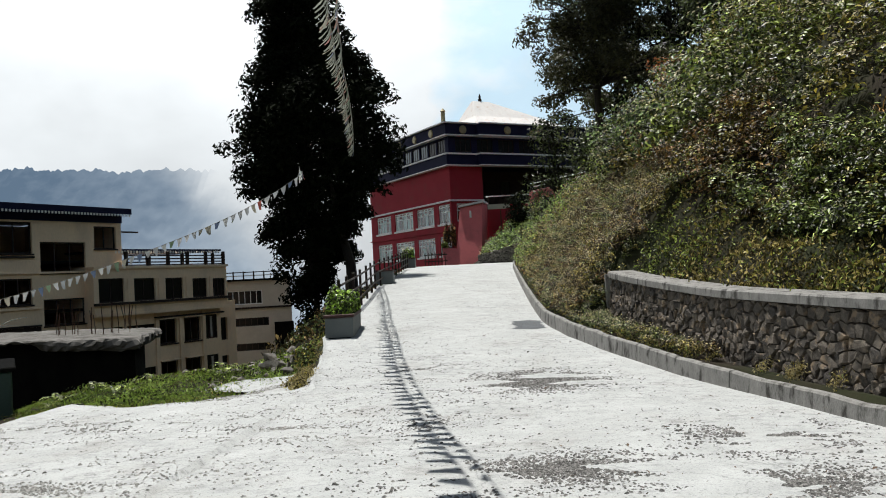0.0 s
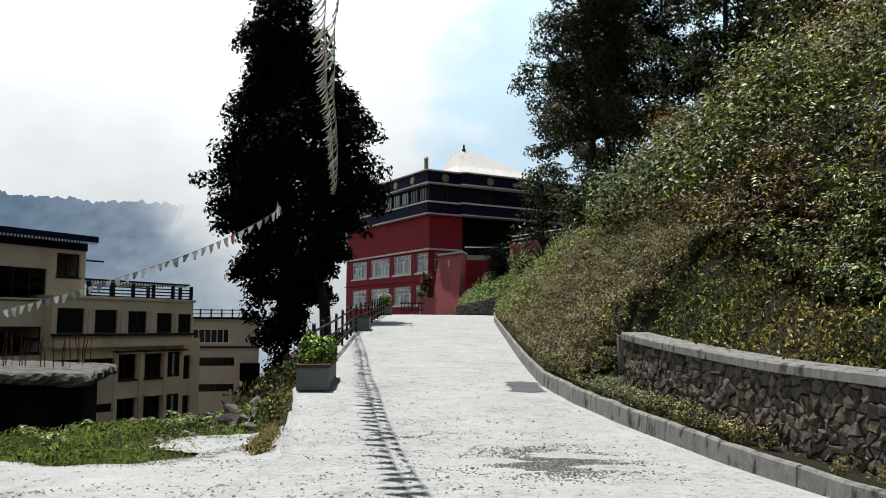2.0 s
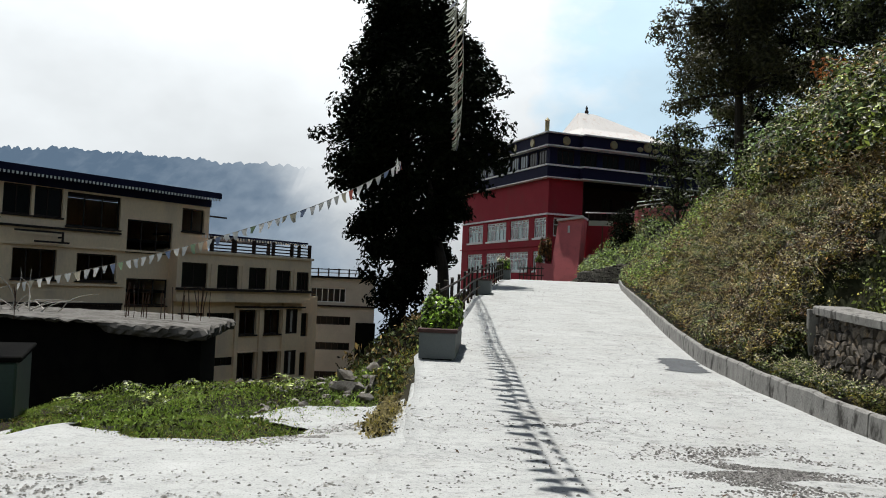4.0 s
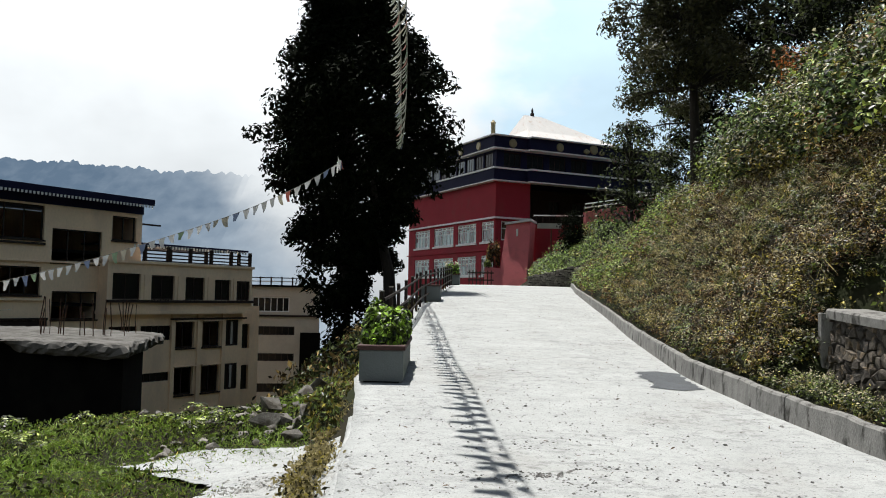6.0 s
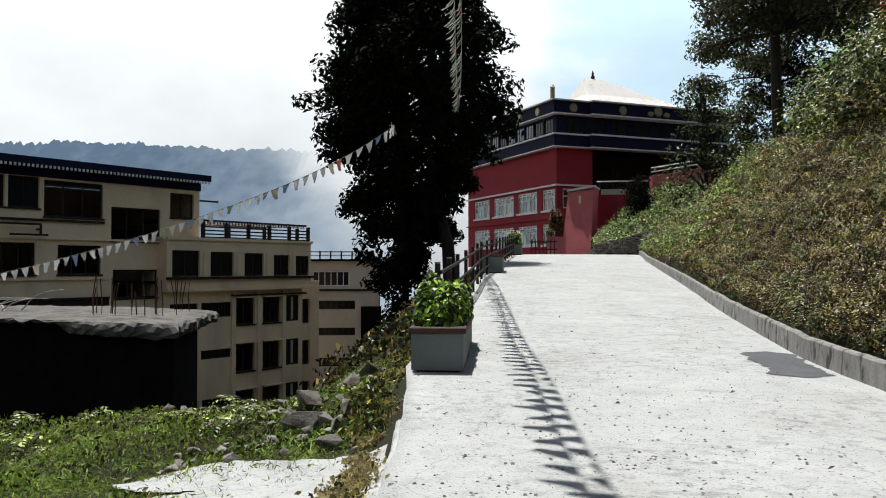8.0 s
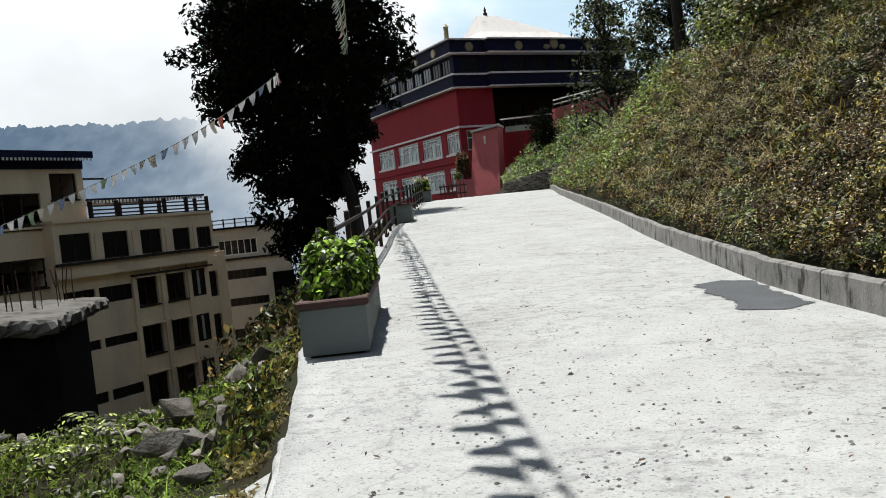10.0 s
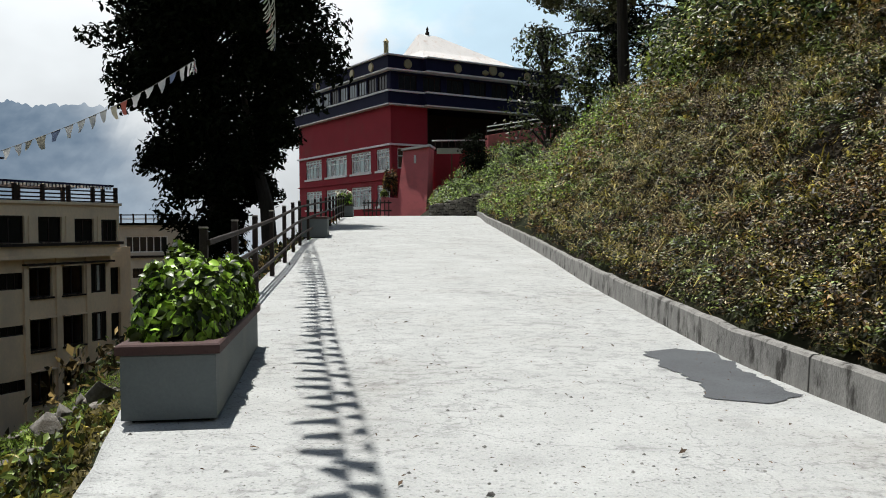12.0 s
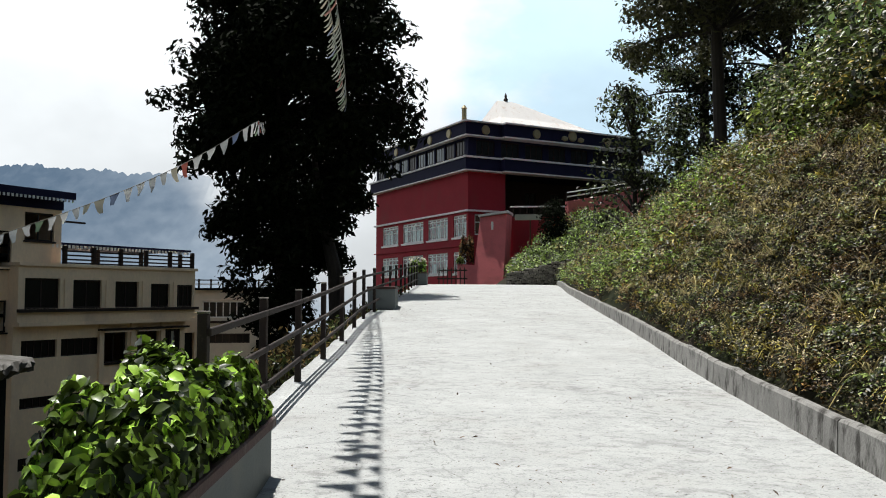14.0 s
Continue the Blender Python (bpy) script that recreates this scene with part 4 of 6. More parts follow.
    facade_window(b, UP, 5.3, 6.8, 0.85, 2.3, 4, BROWN, PANE_DARK, 0.1, 0.1)
    for k, (a, c, lo, hi) in enumerate(rows):
        facade_window(b, W, a, c, lo, hi, 2, BROWN, PANE_DARK, 0.2, 0.1, 0.0, BROWN, glazed=False)
        part("hood", turned(boxes(((a - 0.1, -0.3, hi + 0.02), (c + 0.1, 0.0, hi + 0.1))), W), CREAM, b)
    for a, c, lo, hi in strips:
        facade_window(b, W, a, c, lo, hi, 5, BROWN, PANE_DARK, 0.16, 0.07)
    for a, c, lo, hi in side_win:
        facade_window(b, W, a, c, lo, hi, 3, BROWN, PANE_DARK, 0.05, 0.1)
        part("blind", turned(boxes(((a + 0.5, 0.03, lo + 0.12), (a + 0.72, 0.045, hi - 0.12))), W), BLIND, b, "pale window panel")
    for s in (-0.1, 2.2, 4.55):
        part("pilaster", turned(boxes(((s - 0.16, -0.14, -14), (s + 0.16, 0.0, -0.1))), W), CREAM, b)
    # set-back bay at the wing's far end
    bay = [(0.5, 2.4, lo, hi) for lo, hi in ((-2.9, -1.0), (-6.1, -4.2), (-9.3, -7.4))]
    B = W @ Matrix.Translation((6.5, 1.6, 0))
    part("bay_wall", turned(opening_wall(bmesh.new(), 0, 3.4, -14, 0.4, bay, 0.3), B), CREAM, b)
    for a, c, lo, hi in bay:
        facade_window(b, B, a, c, lo, hi, 2, BROWN, PANE_DARK, 0.2, 0.1)
    # roof terrace rail with its white-edged roof
    rail = part("terrace_rail", turned(boxes(((-3, -0.3, 3.42), (6.9, -0.2, 3.5))), W), BROWN, b)
    for k in range(6):
        s = -2.95 + k * 1.93
        part("rail_post", turned(boxes(((s, -0.36, 3.4), (s + 0.22, -0.14, 4.45)), bevel=0.02), W), BROWN, rail)
    for z in (3.62, 3.86, 4.1):
        part("rail_bar", turned(boxes(((-3, -0.27, z), (6.9, -0.2, z + 0.09))), W), BROWN, rail)
    cover = part("terrace_roof", turned(boxes(((-3.2, 0.6, 4.55), (7.5, 6, 4.68))), W), NAVY, b)
    tooth = bpy.data.meshes.new("dentil")
    turned(boxes(((-3.1, 0.54, 4.36), (-3.1 + 0.13, 0.6, 4.55))), W).to_mesh(tooth)
    tooth.materials.append(WHITE)
    for k in range(39):
        part("dentil", tooth, WHITE, cover).location = Vector((0.43, 0.90, 0)).normalized() * 0.2916 * k
    for k in range(4):
        part("terrace_post", turned(boxes(((-3 + k * 3.3, 1.0, 3.4), (-2.8 + k * 3.3, 1.2, 4.55))), W), BROWN, cover)
    return b


cream_building()


def far_block():
    b = thing("far_hostel_block", "cream building block with a roof rail, behind the hostel", "building")
    m = side((-22, 92), (1, 0.25), 1)
    holes = [(-8.3, -4.5, -0.5, 1.05), (-7.7, -3.9, -2.9, -2.0), (-7.7, -3.9, -5.6, -4.8), (-7.6, -3.6, -8.8, -7.9)]
    part("wall", turned(opening_wall(bmesh.new(), -11, -1.4, -18, 2.1, holes, 0.3), m), GREYCREAM, b)
    part("side_wall", turned(boxes(((-1.7, 0.3, -18), (-1.4, 10, 2.1))), m), BLACKWALL, b)
    part("back_wall", turned(boxes(((-11, 10, -18), (-1.4, 10.3, 2.1))), m), GREYCREAM, b)
    part("roof_slab", turned(boxes(((-11.2, -0.4, 2.1), (-1.2, 10.4, 2.3))), m), BLACKWALL, b)
    part("lean_wall", turned(boxes(((-3.3, -0.2, -18), (-1.2, 0.0, -2.6))), m), BLACKWALL, b, "dark grey end strip")
    for a, c, lo, hi in holes:
        facade_window(b, m, a, c, lo, hi, 6, BROWN if lo < -1 else WHITE, PANE_DARK, 0.14, 0.1)
    part("ledge", turned(boxes(((-11, -0.25, -1.0), (-1.3, 0.0, -0.8))), m), BROWN, b)
    rail = part("roof_rail", turned(boxes(((-11, -0.2, 3.0), (-2.2, -0.1, 3.1))), m), BROWN, b)
    part("rail_bar", turned(boxes(((-11, -0.19, 2.62), (-2.2, -0.11, 2.72))), m), WHITE, rail)
    for k in range(9):
        part("rail_post", turned(boxes(((-10.9 + k * 1.1, -0.22, 2.3), (-10.75 + k * 1.1, -0.08, 3.15))), m), BROWN, rail)


far_block()


# ---- unfinished building with a rough slab ----
def slab_building():
    b = thing("unfinished_building", "dark unfinished building with a rough concrete slab roof", "building")
    pts = [(-13.1, 29.3), (-17.1, 30.4), (-22.5, 31.6), (-32, 33.6), (-33, 38.6), (-20, 38.9), (-15.2, 36.4)]
    # the slab: a fan of strips, its edge broken and crumbling
    rim = []
    for (xa, ya), (xb, yb) in zip(pts, pts[1:] + pts[:1]):
        n = max(4, int(math.hypot(xb - xa, yb - ya) / 0.22))
        rim += [(xa + (xb - xa) * k / n, ya + (yb - ya) * k / n) for k in range(n)]
    mx, my = -21.5, 35.2
    verts, faces, rings = [], [], ((0.0, 0.02), (0.5, 0.02), (0.8, 0.02), (0.93, 0.0), (0.985, -0.02), (1.0, -0.07), (1.0, -0.17), (0.985, -0.27), (0.95, -0.30), (0.6, -0.34))
    for k, (x, y) in enumerate(rim):
        for f, dz in rings:
            jag = 0.12 * noise.noise((x * 1.1, y * 1.1, dz * 2)) + 0.16 * noise.noise((x * 4.5, y * 4.5, dz * 9)) if f > 0.9 else 0.0
            g = f + jag / 7
            lump = (0.10 * noise.noise((x * f * 3.0, y * f * 3.0, 7)) + 0.07 * noise.noise((x * 7, y * 7, dz * 11))) * (1.0 if f > 0.1 else 0)
            thick = float(np.interp(x, (-17.6, -17.0), (0.45, 1.45))) if dz < 0 else 1.0
            verts.append((mx + (x - mx) * g, my + (y - my) * g, -0.14 + dz * thick + lump * (0.5 if dz > -0.05 else 1)))
    w = len(rings)
    for k in range(len(rim)):
        q = (k + 1) % len(rim)
        faces += [(k * w + i, q * w + i, q * w + i + 1, k * w + i + 1) for i in range(w - 1)]
    part("roof_slab", mesh_of("roof_slab", verts, faces, SLAB), SLAB, b, "rough-edged concrete slab")
    # walls stand back under the slab, an unlit storey's shade in their colour
    inner = [(-13.6, 30.1), (-17.3, 31.1), (-22.6, 32.2), (-31.5, 34.2), (-32.4, 38.0), (-20, 38.2), (-15.9, 36.2)]
    bm = bmesh.new()
    a = [bm.verts.new((x, y, -9)) for x, y in inner]
    c = [bm.verts.new((x, y, -0.22)) for x, y in inner]
    for k in range(7):
        bm.faces.new((a[k], a[(k + 1) % 7], c[(k + 1) % 7], c[k]))
    bm.faces.new(c)
    bmesh.ops.recalc_face_normals(bm, faces=bm.faces)
    part("wall", bm, BLACKWALL, b, "near-black bare wall with the unlit storey's shade in its colour")
    rnd = random.Random(3)
    for cx, cy in ((-15.8, 33.5), (-17.2, 33.2), (-18.2, 33.6), (-22, 31), (-16.6, 36)):
        for k in range(5):
            x, y = cx + rnd.uniform(-0.5, 0.5), cy + rnd.uniform(-0.4, 0.4)
            h = rnd.uniform(0.7, 1.3)
            bm = tube(bmesh.new(), [(x, y, -0.3), (x + rnd.uniform(-0.05, 0.05), y, 0.3), (x + rnd.uniform(-0.15, 0.15), y, -0.1 + h)], [0.02, 0.02, 0.018], 5)
            part("rebar", bm, RUST, b, "rusty reinforcing bar")
    return b


slab_building()


# ---- railing along the drop ----
def railing():
    r = thing("railing", "brown three-bar concrete railing along the road edge", "railing")
    ys = [18.42, 20.45, 22.5, 24.5, 26.6, 28.75, 30.85, 32.95, 35.1, 37.2, 39.3, 41.4, 43.5, 45.6, 47.7, 49.8, 51.9, 54.0]
    spots = [(edge_x(y) + 0.13, y, road_z(y)) for y in ys]
    post = boxes(((-0.034, -0.034, -0.35), (0.034, 0.034, 1.04)), bevel=0.007)
    me = bpy.data.meshes.new("post")
    post.to_mesh(me)
    me.materials.append(RAIL)
    posts = []
    for x, y, z in spots:
        p = part("post", me, RAIL, r)
        p.location = (x, y, z)
        posts.append(p)
    cap = bpy.data.meshes.new("cap")
    boxes(((-0.037, -0.037, 1.041), (0.037, 0.037, 1.06)), bevel=0.006).to_mesh(cap)
    cap.materials.append(ROCK)
    for p in posts:
        c = part("cap", cap, ROCK, p, "pale mortar cap")
    for (x0, y0, z0), (x1, y1, z1) in zip(spots, spots[1:]):
        for h in (0.28, 0.60, 0.92):
            a, b = Vector((x0 + 0.049, y0 - 0.03, z0 + h)), Vector((x1 + 0.049, y1 - 0.034, z1 + h))
            bm = boxes(((-0.014, 0, -0.026), (0.014, (b - a).length, 0.026)), bevel=0.006)
            turned(bm, Matrix.Translation(a) @ (b - a).to_track_quat("Y", "Z").to_matrix().to_4x4())
            part("rail", bm, RAIL, r)


railing()


# ---- planters ----
def planter_box(name, at, way, width, length, height, label, group):
    t = thing(name, label, "planter", group=group)
    m = Matrix.Translation(at) @ Matrix.Rotation(math.atan2(-way[0], way[1]), 4, "Z")
    k = 0.07
    def shell(x0, y0, x1, y1, z0, z1, wall):
        """An open-topped box of one piece."""
        bm = bmesh.new()
        rings = [[bm.verts.new((x, y, z)) for x, y in ((x0 + e, y0 + e), (x1 - e, y0 + e), (x1 - e, y1 - e), (x0 + e, y1 - e))] for e, z in ((0, z0), (0, z1 - 0.01), (0.01, z1), (wall - 0.01, z1), (wall, z1 - 0.01), (wall, z0))]
        for one, two in zip(rings, rings[1:] + rings[:1]):
            for q in range(4):
                bm.faces.new((one[q], one[(q + 1) % 4], two[(q + 1) % 4], two[q]))
        return bm

    bm = shell(0, 0, width, length, 0.022, height, k)
    part("body", turned(bm, m), PLANTER, t)
    bm = shell(-0.025, -0.025, width + 0.025, length + 0.025, height, height + 0.06, k + 0.045)
    part("rim", turned(bm, m), RIM, t, "worn brownish-red painted rim")
    # the shadow line under the box is painted as the plinth's near-black colour
    part("plinth", turned(boxes(((0.05, 0.05, -0.06), (width - 0.05, length - 0.05, 0.022))), m), BLACKWALL, t, "recessed plinth, its shadow painted near black")
    part("earth", turned(boxes(((k, k, 0.12), (width - k, length - k, height - 0.05))), m), SOIL, t)
    return m


PM = planter_box("planter", (-3.37, 15.8, 0.405), (-0.11, 1.0), 0.535, 2.58, 0.40, "grey plastered concrete planter on the road edge", "road-edge planters")
planter_box("planter", (-5.02, 33.7, 1.29), (-0.08, 1.0), 0.68, 1.6, 0.52, "empty grey concrete planter beside the railing", "road-edge planters")
P2 = planter_box("planter", (-6.2, 52.5, 2.14), (-0.05, 1.0), 0.9, 1.2, 0.55, "far grey planter holding a flowering bush", "road-edge planters")
# ---- plants ----
def bush(name, m, width, length, height, count, leaf, mat, label, category="plant", seed=1, low=0.05):
    """A mounded leafy bush in a box: stems and many broad leaves."""
    rng = np.random.default_rng(seed)
    t = thing(name, label, category)
    u, v, r = rng.uniform(0, 1, count), rng.uniform(0, 1, count), rng.uniform(0.6, 1.0, count)
    mound = (1 - np.abs(2 * u - 1) ** 2.6) ** 0.5 * (1 - np.abs(2 * v - 1) ** 3.2) ** 0.5
    lump = np.array([0.78 + 0.55 * noise.noise((a * 3.1 * width, b * 3.1 * length, seed)) for a, b in zip(u, v)])
    z = low + r * mound * lump * height
    x, y = (u - 0.5) * width * (0.62 + 0.45 * np.clip(z / height, 0, 1)), (v - 0.5) * length * (0.95 + 0.1 * r)
    c = np.stack([x, y, z], 1)
    nrm = np.stack([(u - 0.5) * 1.6 + rng.normal(0, 0.65, count), (v - 0.5) * 0.8 + rng.normal(0, 0.65, count), 0.1 + 1.0 * np.clip(z / height, 0, 1) ** 1.5], 1)
    L = rng.uniform(0.6, 1.25, count) * leaf
    me = oval_leaves("leaves", c, nrm, rng.uniform(0, 6.28, count), L, L * rng.uniform(0.55, 0.8, count), mat, 0.14)
    me.transform(m)
    part("leaves", me, mat, t)
    bm = bmesh.new()
    for k in range(26):
        a, b = rng.uniform(-0.35, 0.35) * width, rng.uniform(-0.45, 0.45) * length
        tube(bm, [(a * 0.6, b * 0.95, -0.08), (a * 0.8, b, height * 0.3), (a, b * 1.02, height * 0.62)], [0.012, 0.009, 0.004], 5)
    tagged(part("stems", turned(bm, m), BARK, t), kind="stuff")
    return t


bush("hydrangea_bush", PM @ Matrix.Translation((0.27, 1.38, 0.36)), 0.74, 2.4, 0.6, 5200, 0.082, BROAD, "leafy green hydrangea bush filling the planter", "bush", 4)
bush("flowering_bush", P2 @ Matrix.Translation((0.45, 0.6, 0.45)), 1.0, 1.2, 0.8, 1100, 0.14, BROAD, "flowering green bush in the far planter", "bush", 6)
rng0 = np.random.default_rng(77)
fc = np.stack([rng0.uniform(-0.42, 0.42, 60), rng0.uniform(-0.5, 0.5, 60), rng0.uniform(0.55, 0.98, 60)], 1)
fl = leaf_mesh("flower_heads", fc, rng0.normal(0, 1, (60, 3)) + [0, -0.5, 0.8], rng0.uniform(0, 6, 60), np.full(60, 0.15), np.full(60, 0.12), CLOTH[1])
fl.transform(P2 @ Matrix.Translation((0.45, 0.6, 0.35)))
tagged(part("flower_heads", fl, CLOTH[1], bpy.data.objects["flowering_bush"], "pale flower heads"), kind="stuff")


def crown_tree(name, label, base, trunks, clumps, leaf, mat, per, seed, droop=0.0, bark_r=0.35, flat=0.8):
    """A tree: tapered trunks with limbs to every clump, and a crown of many leaves gathered in uneven clumps."""
    rng = np.random.default_rng(seed)
    t = thing(name, label, "tree")
    bm = bmesh.new()
    for path, r in trunks:
        n = len(path)
        tube(bm, path, [r * (1 - 0.85 * k / (n - 1)) for k in range(n)], 10)
    axis = trunks[0][0]
    for (x, y, z), r in clumps[:: max(1, len(clumps) // 70)]:
        k = min(range(len(axis)), key=lambda q: abs(axis[q][2] - (z - r * 0.9)))
        a, b = Vector(axis[k]), Vector((x, y, z))
        mid = a.lerp(b, 0.55) + Vector((0, 0, 0.25 * r))
        tube(bm, [tuple(a), tuple(mid), tuple(b)], [0.09 * bark_r / 0.35, 0.05, 0.015], 5)
    part("trunk", bm, BARK, t)
    cs, ns = [], []
    for (x, y, z), r in clumps:
        n = int(per * r * r)
        d = rng.normal(0, 1, (n, 3))
        d /= np.linalg.norm(d, axis=1, keepdims=True)
        rad = r * rng.uniform(0.25, 1.05, n) ** 0.6
        q = d * rad[:, None] * [1, 1, flat] + [x, y, z]
        if droop:
            q[:, 2] -= droop * rad * rng.uniform(0, 1, n)
        cs.append(q)
        ns.append(d + rng.normal(0, 0.6, (n, 3)) + [0, 0, 0.5])
    c, nn = np.concatenate(cs), np.concatenate(ns)
    L = rng.uniform(0.6, 1.3, len(c)) * leaf
    part("crown", leaf_mesh("crown", c, nn, rng.uniform(0, 6.28, len(c)), L, L * 0.45, mat), mat, t)
    return t


def big_tree():
    """The dark tree beyond the railing: broad crown to the ground on one side, trunk bare on the other."""
    rng = random.Random(11)
    cx, cy = -9.3, 42.0
    wide = lambda x: -1.78 + (x + 1.3) * 1.06
    rows = ((-1.5, -9.4, -7.5), (-0.3, -9.6, -7.2), (1.0, -10.3, -7.0), (2.0, -10.9, -6.8), (3.0, -11.2, -6.3), (4.0, -11.1, -5.9), (5.0, -11.1, -5.3), (6.0, -11.9, -4.5), (7.0, -12.4, -3.9), (8.0, -12.7, -3.75), (9.0, -12.7, -3.75), (10.0, -12.3, -3.9), (11.0, -11.7, -4.5), (12.0, -11.2, -5.4), (13.2, -11.1, -6.2), (14.4, -11.0, -6.9), (15.8, -10.7, -7.5), (17.2, -10.3, -8.1), (18.6, -9.8, -8.6), (19.8, -9.4, -9.0))
    rows = [(1.5 + (z - 1.5) * 1.1, wide(a) - 0.04 * max(z - 8, 0), wide(b) + 0.08 * max(z - 9, 0)) for z, a, b in rows]
    clumps = []
    for z, a, b in rows:
        half, mid = (b - a) / 2, (a + b) / 2
        n = max(4, int(4 + half * 3.4))
        for k in range(n):
            ang = math.tau * (k + rng.random() * 0.8) / n
            bay = 0.95 + 0.22 * noise.noise((math.cos(ang) * 1.5, math.sin(ang) * 1.5, z * 0.55))
            reach = half * rng.uniform(0.66, 1.0) * bay
            r = rng.uniform(0.5, 0.95) * (0.65 + half * 0.13)
            clumps.append(((mid + (reach - r * 0.75) * math.cos(ang), cy + (reach * 0.9 - r * 0.75) * math.sin(ang), z + rng.uniform(-0.5, 0.5)), r))
        for k in range(3):
            clumps.append(((mid + rng.uniform(-0.4, 0.4) * half, cy + rng.uniform(-0.4, 0.4) * half, z + rng.uniform(-0.4, 0.4)), 0.9))
        # boughs: a string of shrinking clumps out to the crown's edge, drooping at the tip
        for k in range(0 if half < 2.2 else 5):
            ang = rng.uniform(0, math.tau)
            far = half * rng.uniform(0.84, 0.97)
            for q in range(4):
                f = 0.55 + 0.15 * q
                clumps.append(((mid + far * f * math.cos(ang), cy + far * 0.9 * f * math.sin(ang), z + 0.35 * math.sin(f * 4.2) + rng.uniform(-0.1, 0.1)), (0.8 - 0.11 * q) * (0.75 + half * 0.09)))
    g = land(-9.3, 42) - 0.4
    trunks = [([(-9.4, 42, g), (-9.3, 42, 3), (-9.6, 42, 8), (-9.9, 42, 14), (-10.4, 42, 20)], 0.55), ([(-7.1, 41.2, g), (-7.4, 41.3, 2.4), (-8.0, 41.5, 4.8), (-8.5, 41.8, 8)], 0.36)]
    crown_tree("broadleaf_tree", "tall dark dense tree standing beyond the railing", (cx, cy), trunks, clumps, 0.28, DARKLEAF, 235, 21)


big_tree()


def hill_tree(x, y, height, spread, seed, mat, label, bare=0.25, leaf=0.22, per=150, droop=0.35, squash=0.6):
    rng = random.Random(seed)
    g = land(x, y) - 0.3
    lean = rng.uniform(-0.4, 0.4)
    trunk = [(x + lean * k / 6, y, g + height * k / 6) for k in range(7)]
    clumps = []
    z = g + height * bare
    while z < g + height:
        f = (z - g) / height
        reach = spread * (0.35 + 0.65 * math.sin(min(1, (1 - f) * 1.35) * math.pi / 2)) * rng.uniform(0.8, 1.1)
        for k in range(int(4 + reach * 1.8)):
            ang = rng.uniform(0, math.tau)
            q = reach * rng.uniform(0.25, 1.0)
            clumps.append(((x + lean * f + q * math.cos(ang), y + q * math.sin(ang), z + rng.uniform(-0.4, 0.4) - q * 0.12), rng.uniform(0.5, 1.05)))
        z += 0.85
    return crown_tree("hillside_tree", label, (x, y), [(trunk, 0.011 * height + 0.05)], clumps, leaf, mat, per, seed, droop, 0.3, squash)


hill_tree(5.2, 39.5, 16.5, 3.6, 31, FEATHER, "tall feathery tree on the hillside above the road", 0.37, 0.2, 540, 0.7)
hill_tree(8.2, 54.5, 22, 4.4, 38, HILLLEAF, "tall dark tree with a bare lower trunk", 0.3, 0.24, 240)
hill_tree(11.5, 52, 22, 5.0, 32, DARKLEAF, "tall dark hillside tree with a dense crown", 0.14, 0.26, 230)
hill_tree(12.0, 42, 18, 4.8, 33, HILLLEAF, "dark broad hillside tree above the shrubs", 0.08, 0.26, 230)
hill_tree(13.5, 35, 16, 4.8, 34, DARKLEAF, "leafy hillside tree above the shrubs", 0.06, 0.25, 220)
hill_tree(13.0, 27, 13, 4.6, 35, HILLLEAF, "leafy hillside tree half hidden by shrubs", 0.04, 0.25, 200)
hill_tree(7.0, 32, 3.2, 0.6, 40, ORANGE, "small withered orange-leaved tree among the shrubs", 0.5, 0.14, 240, 0.2, 0.8)
hill_tree(3.3, 44.5, 5.9, 1.7, 36, HILLLEAF, "small slender leafy tree at the bank top", 0.22, 0.2, 130, 0.3, 0.55)
hill_tree(5.2, 46.5, 4.6, 1.6, 37, HILLLEAF, "young dark leafy tree on the bank", 0.05, 0.2, 260, 0.2, 0.8)
hill_tree(2.2, 72, 3.4, 0.95, 39, DARKLEAF, "dark rounded shrub above the road's end", 0.05, 0.18, 420, 0.1, 0.8)



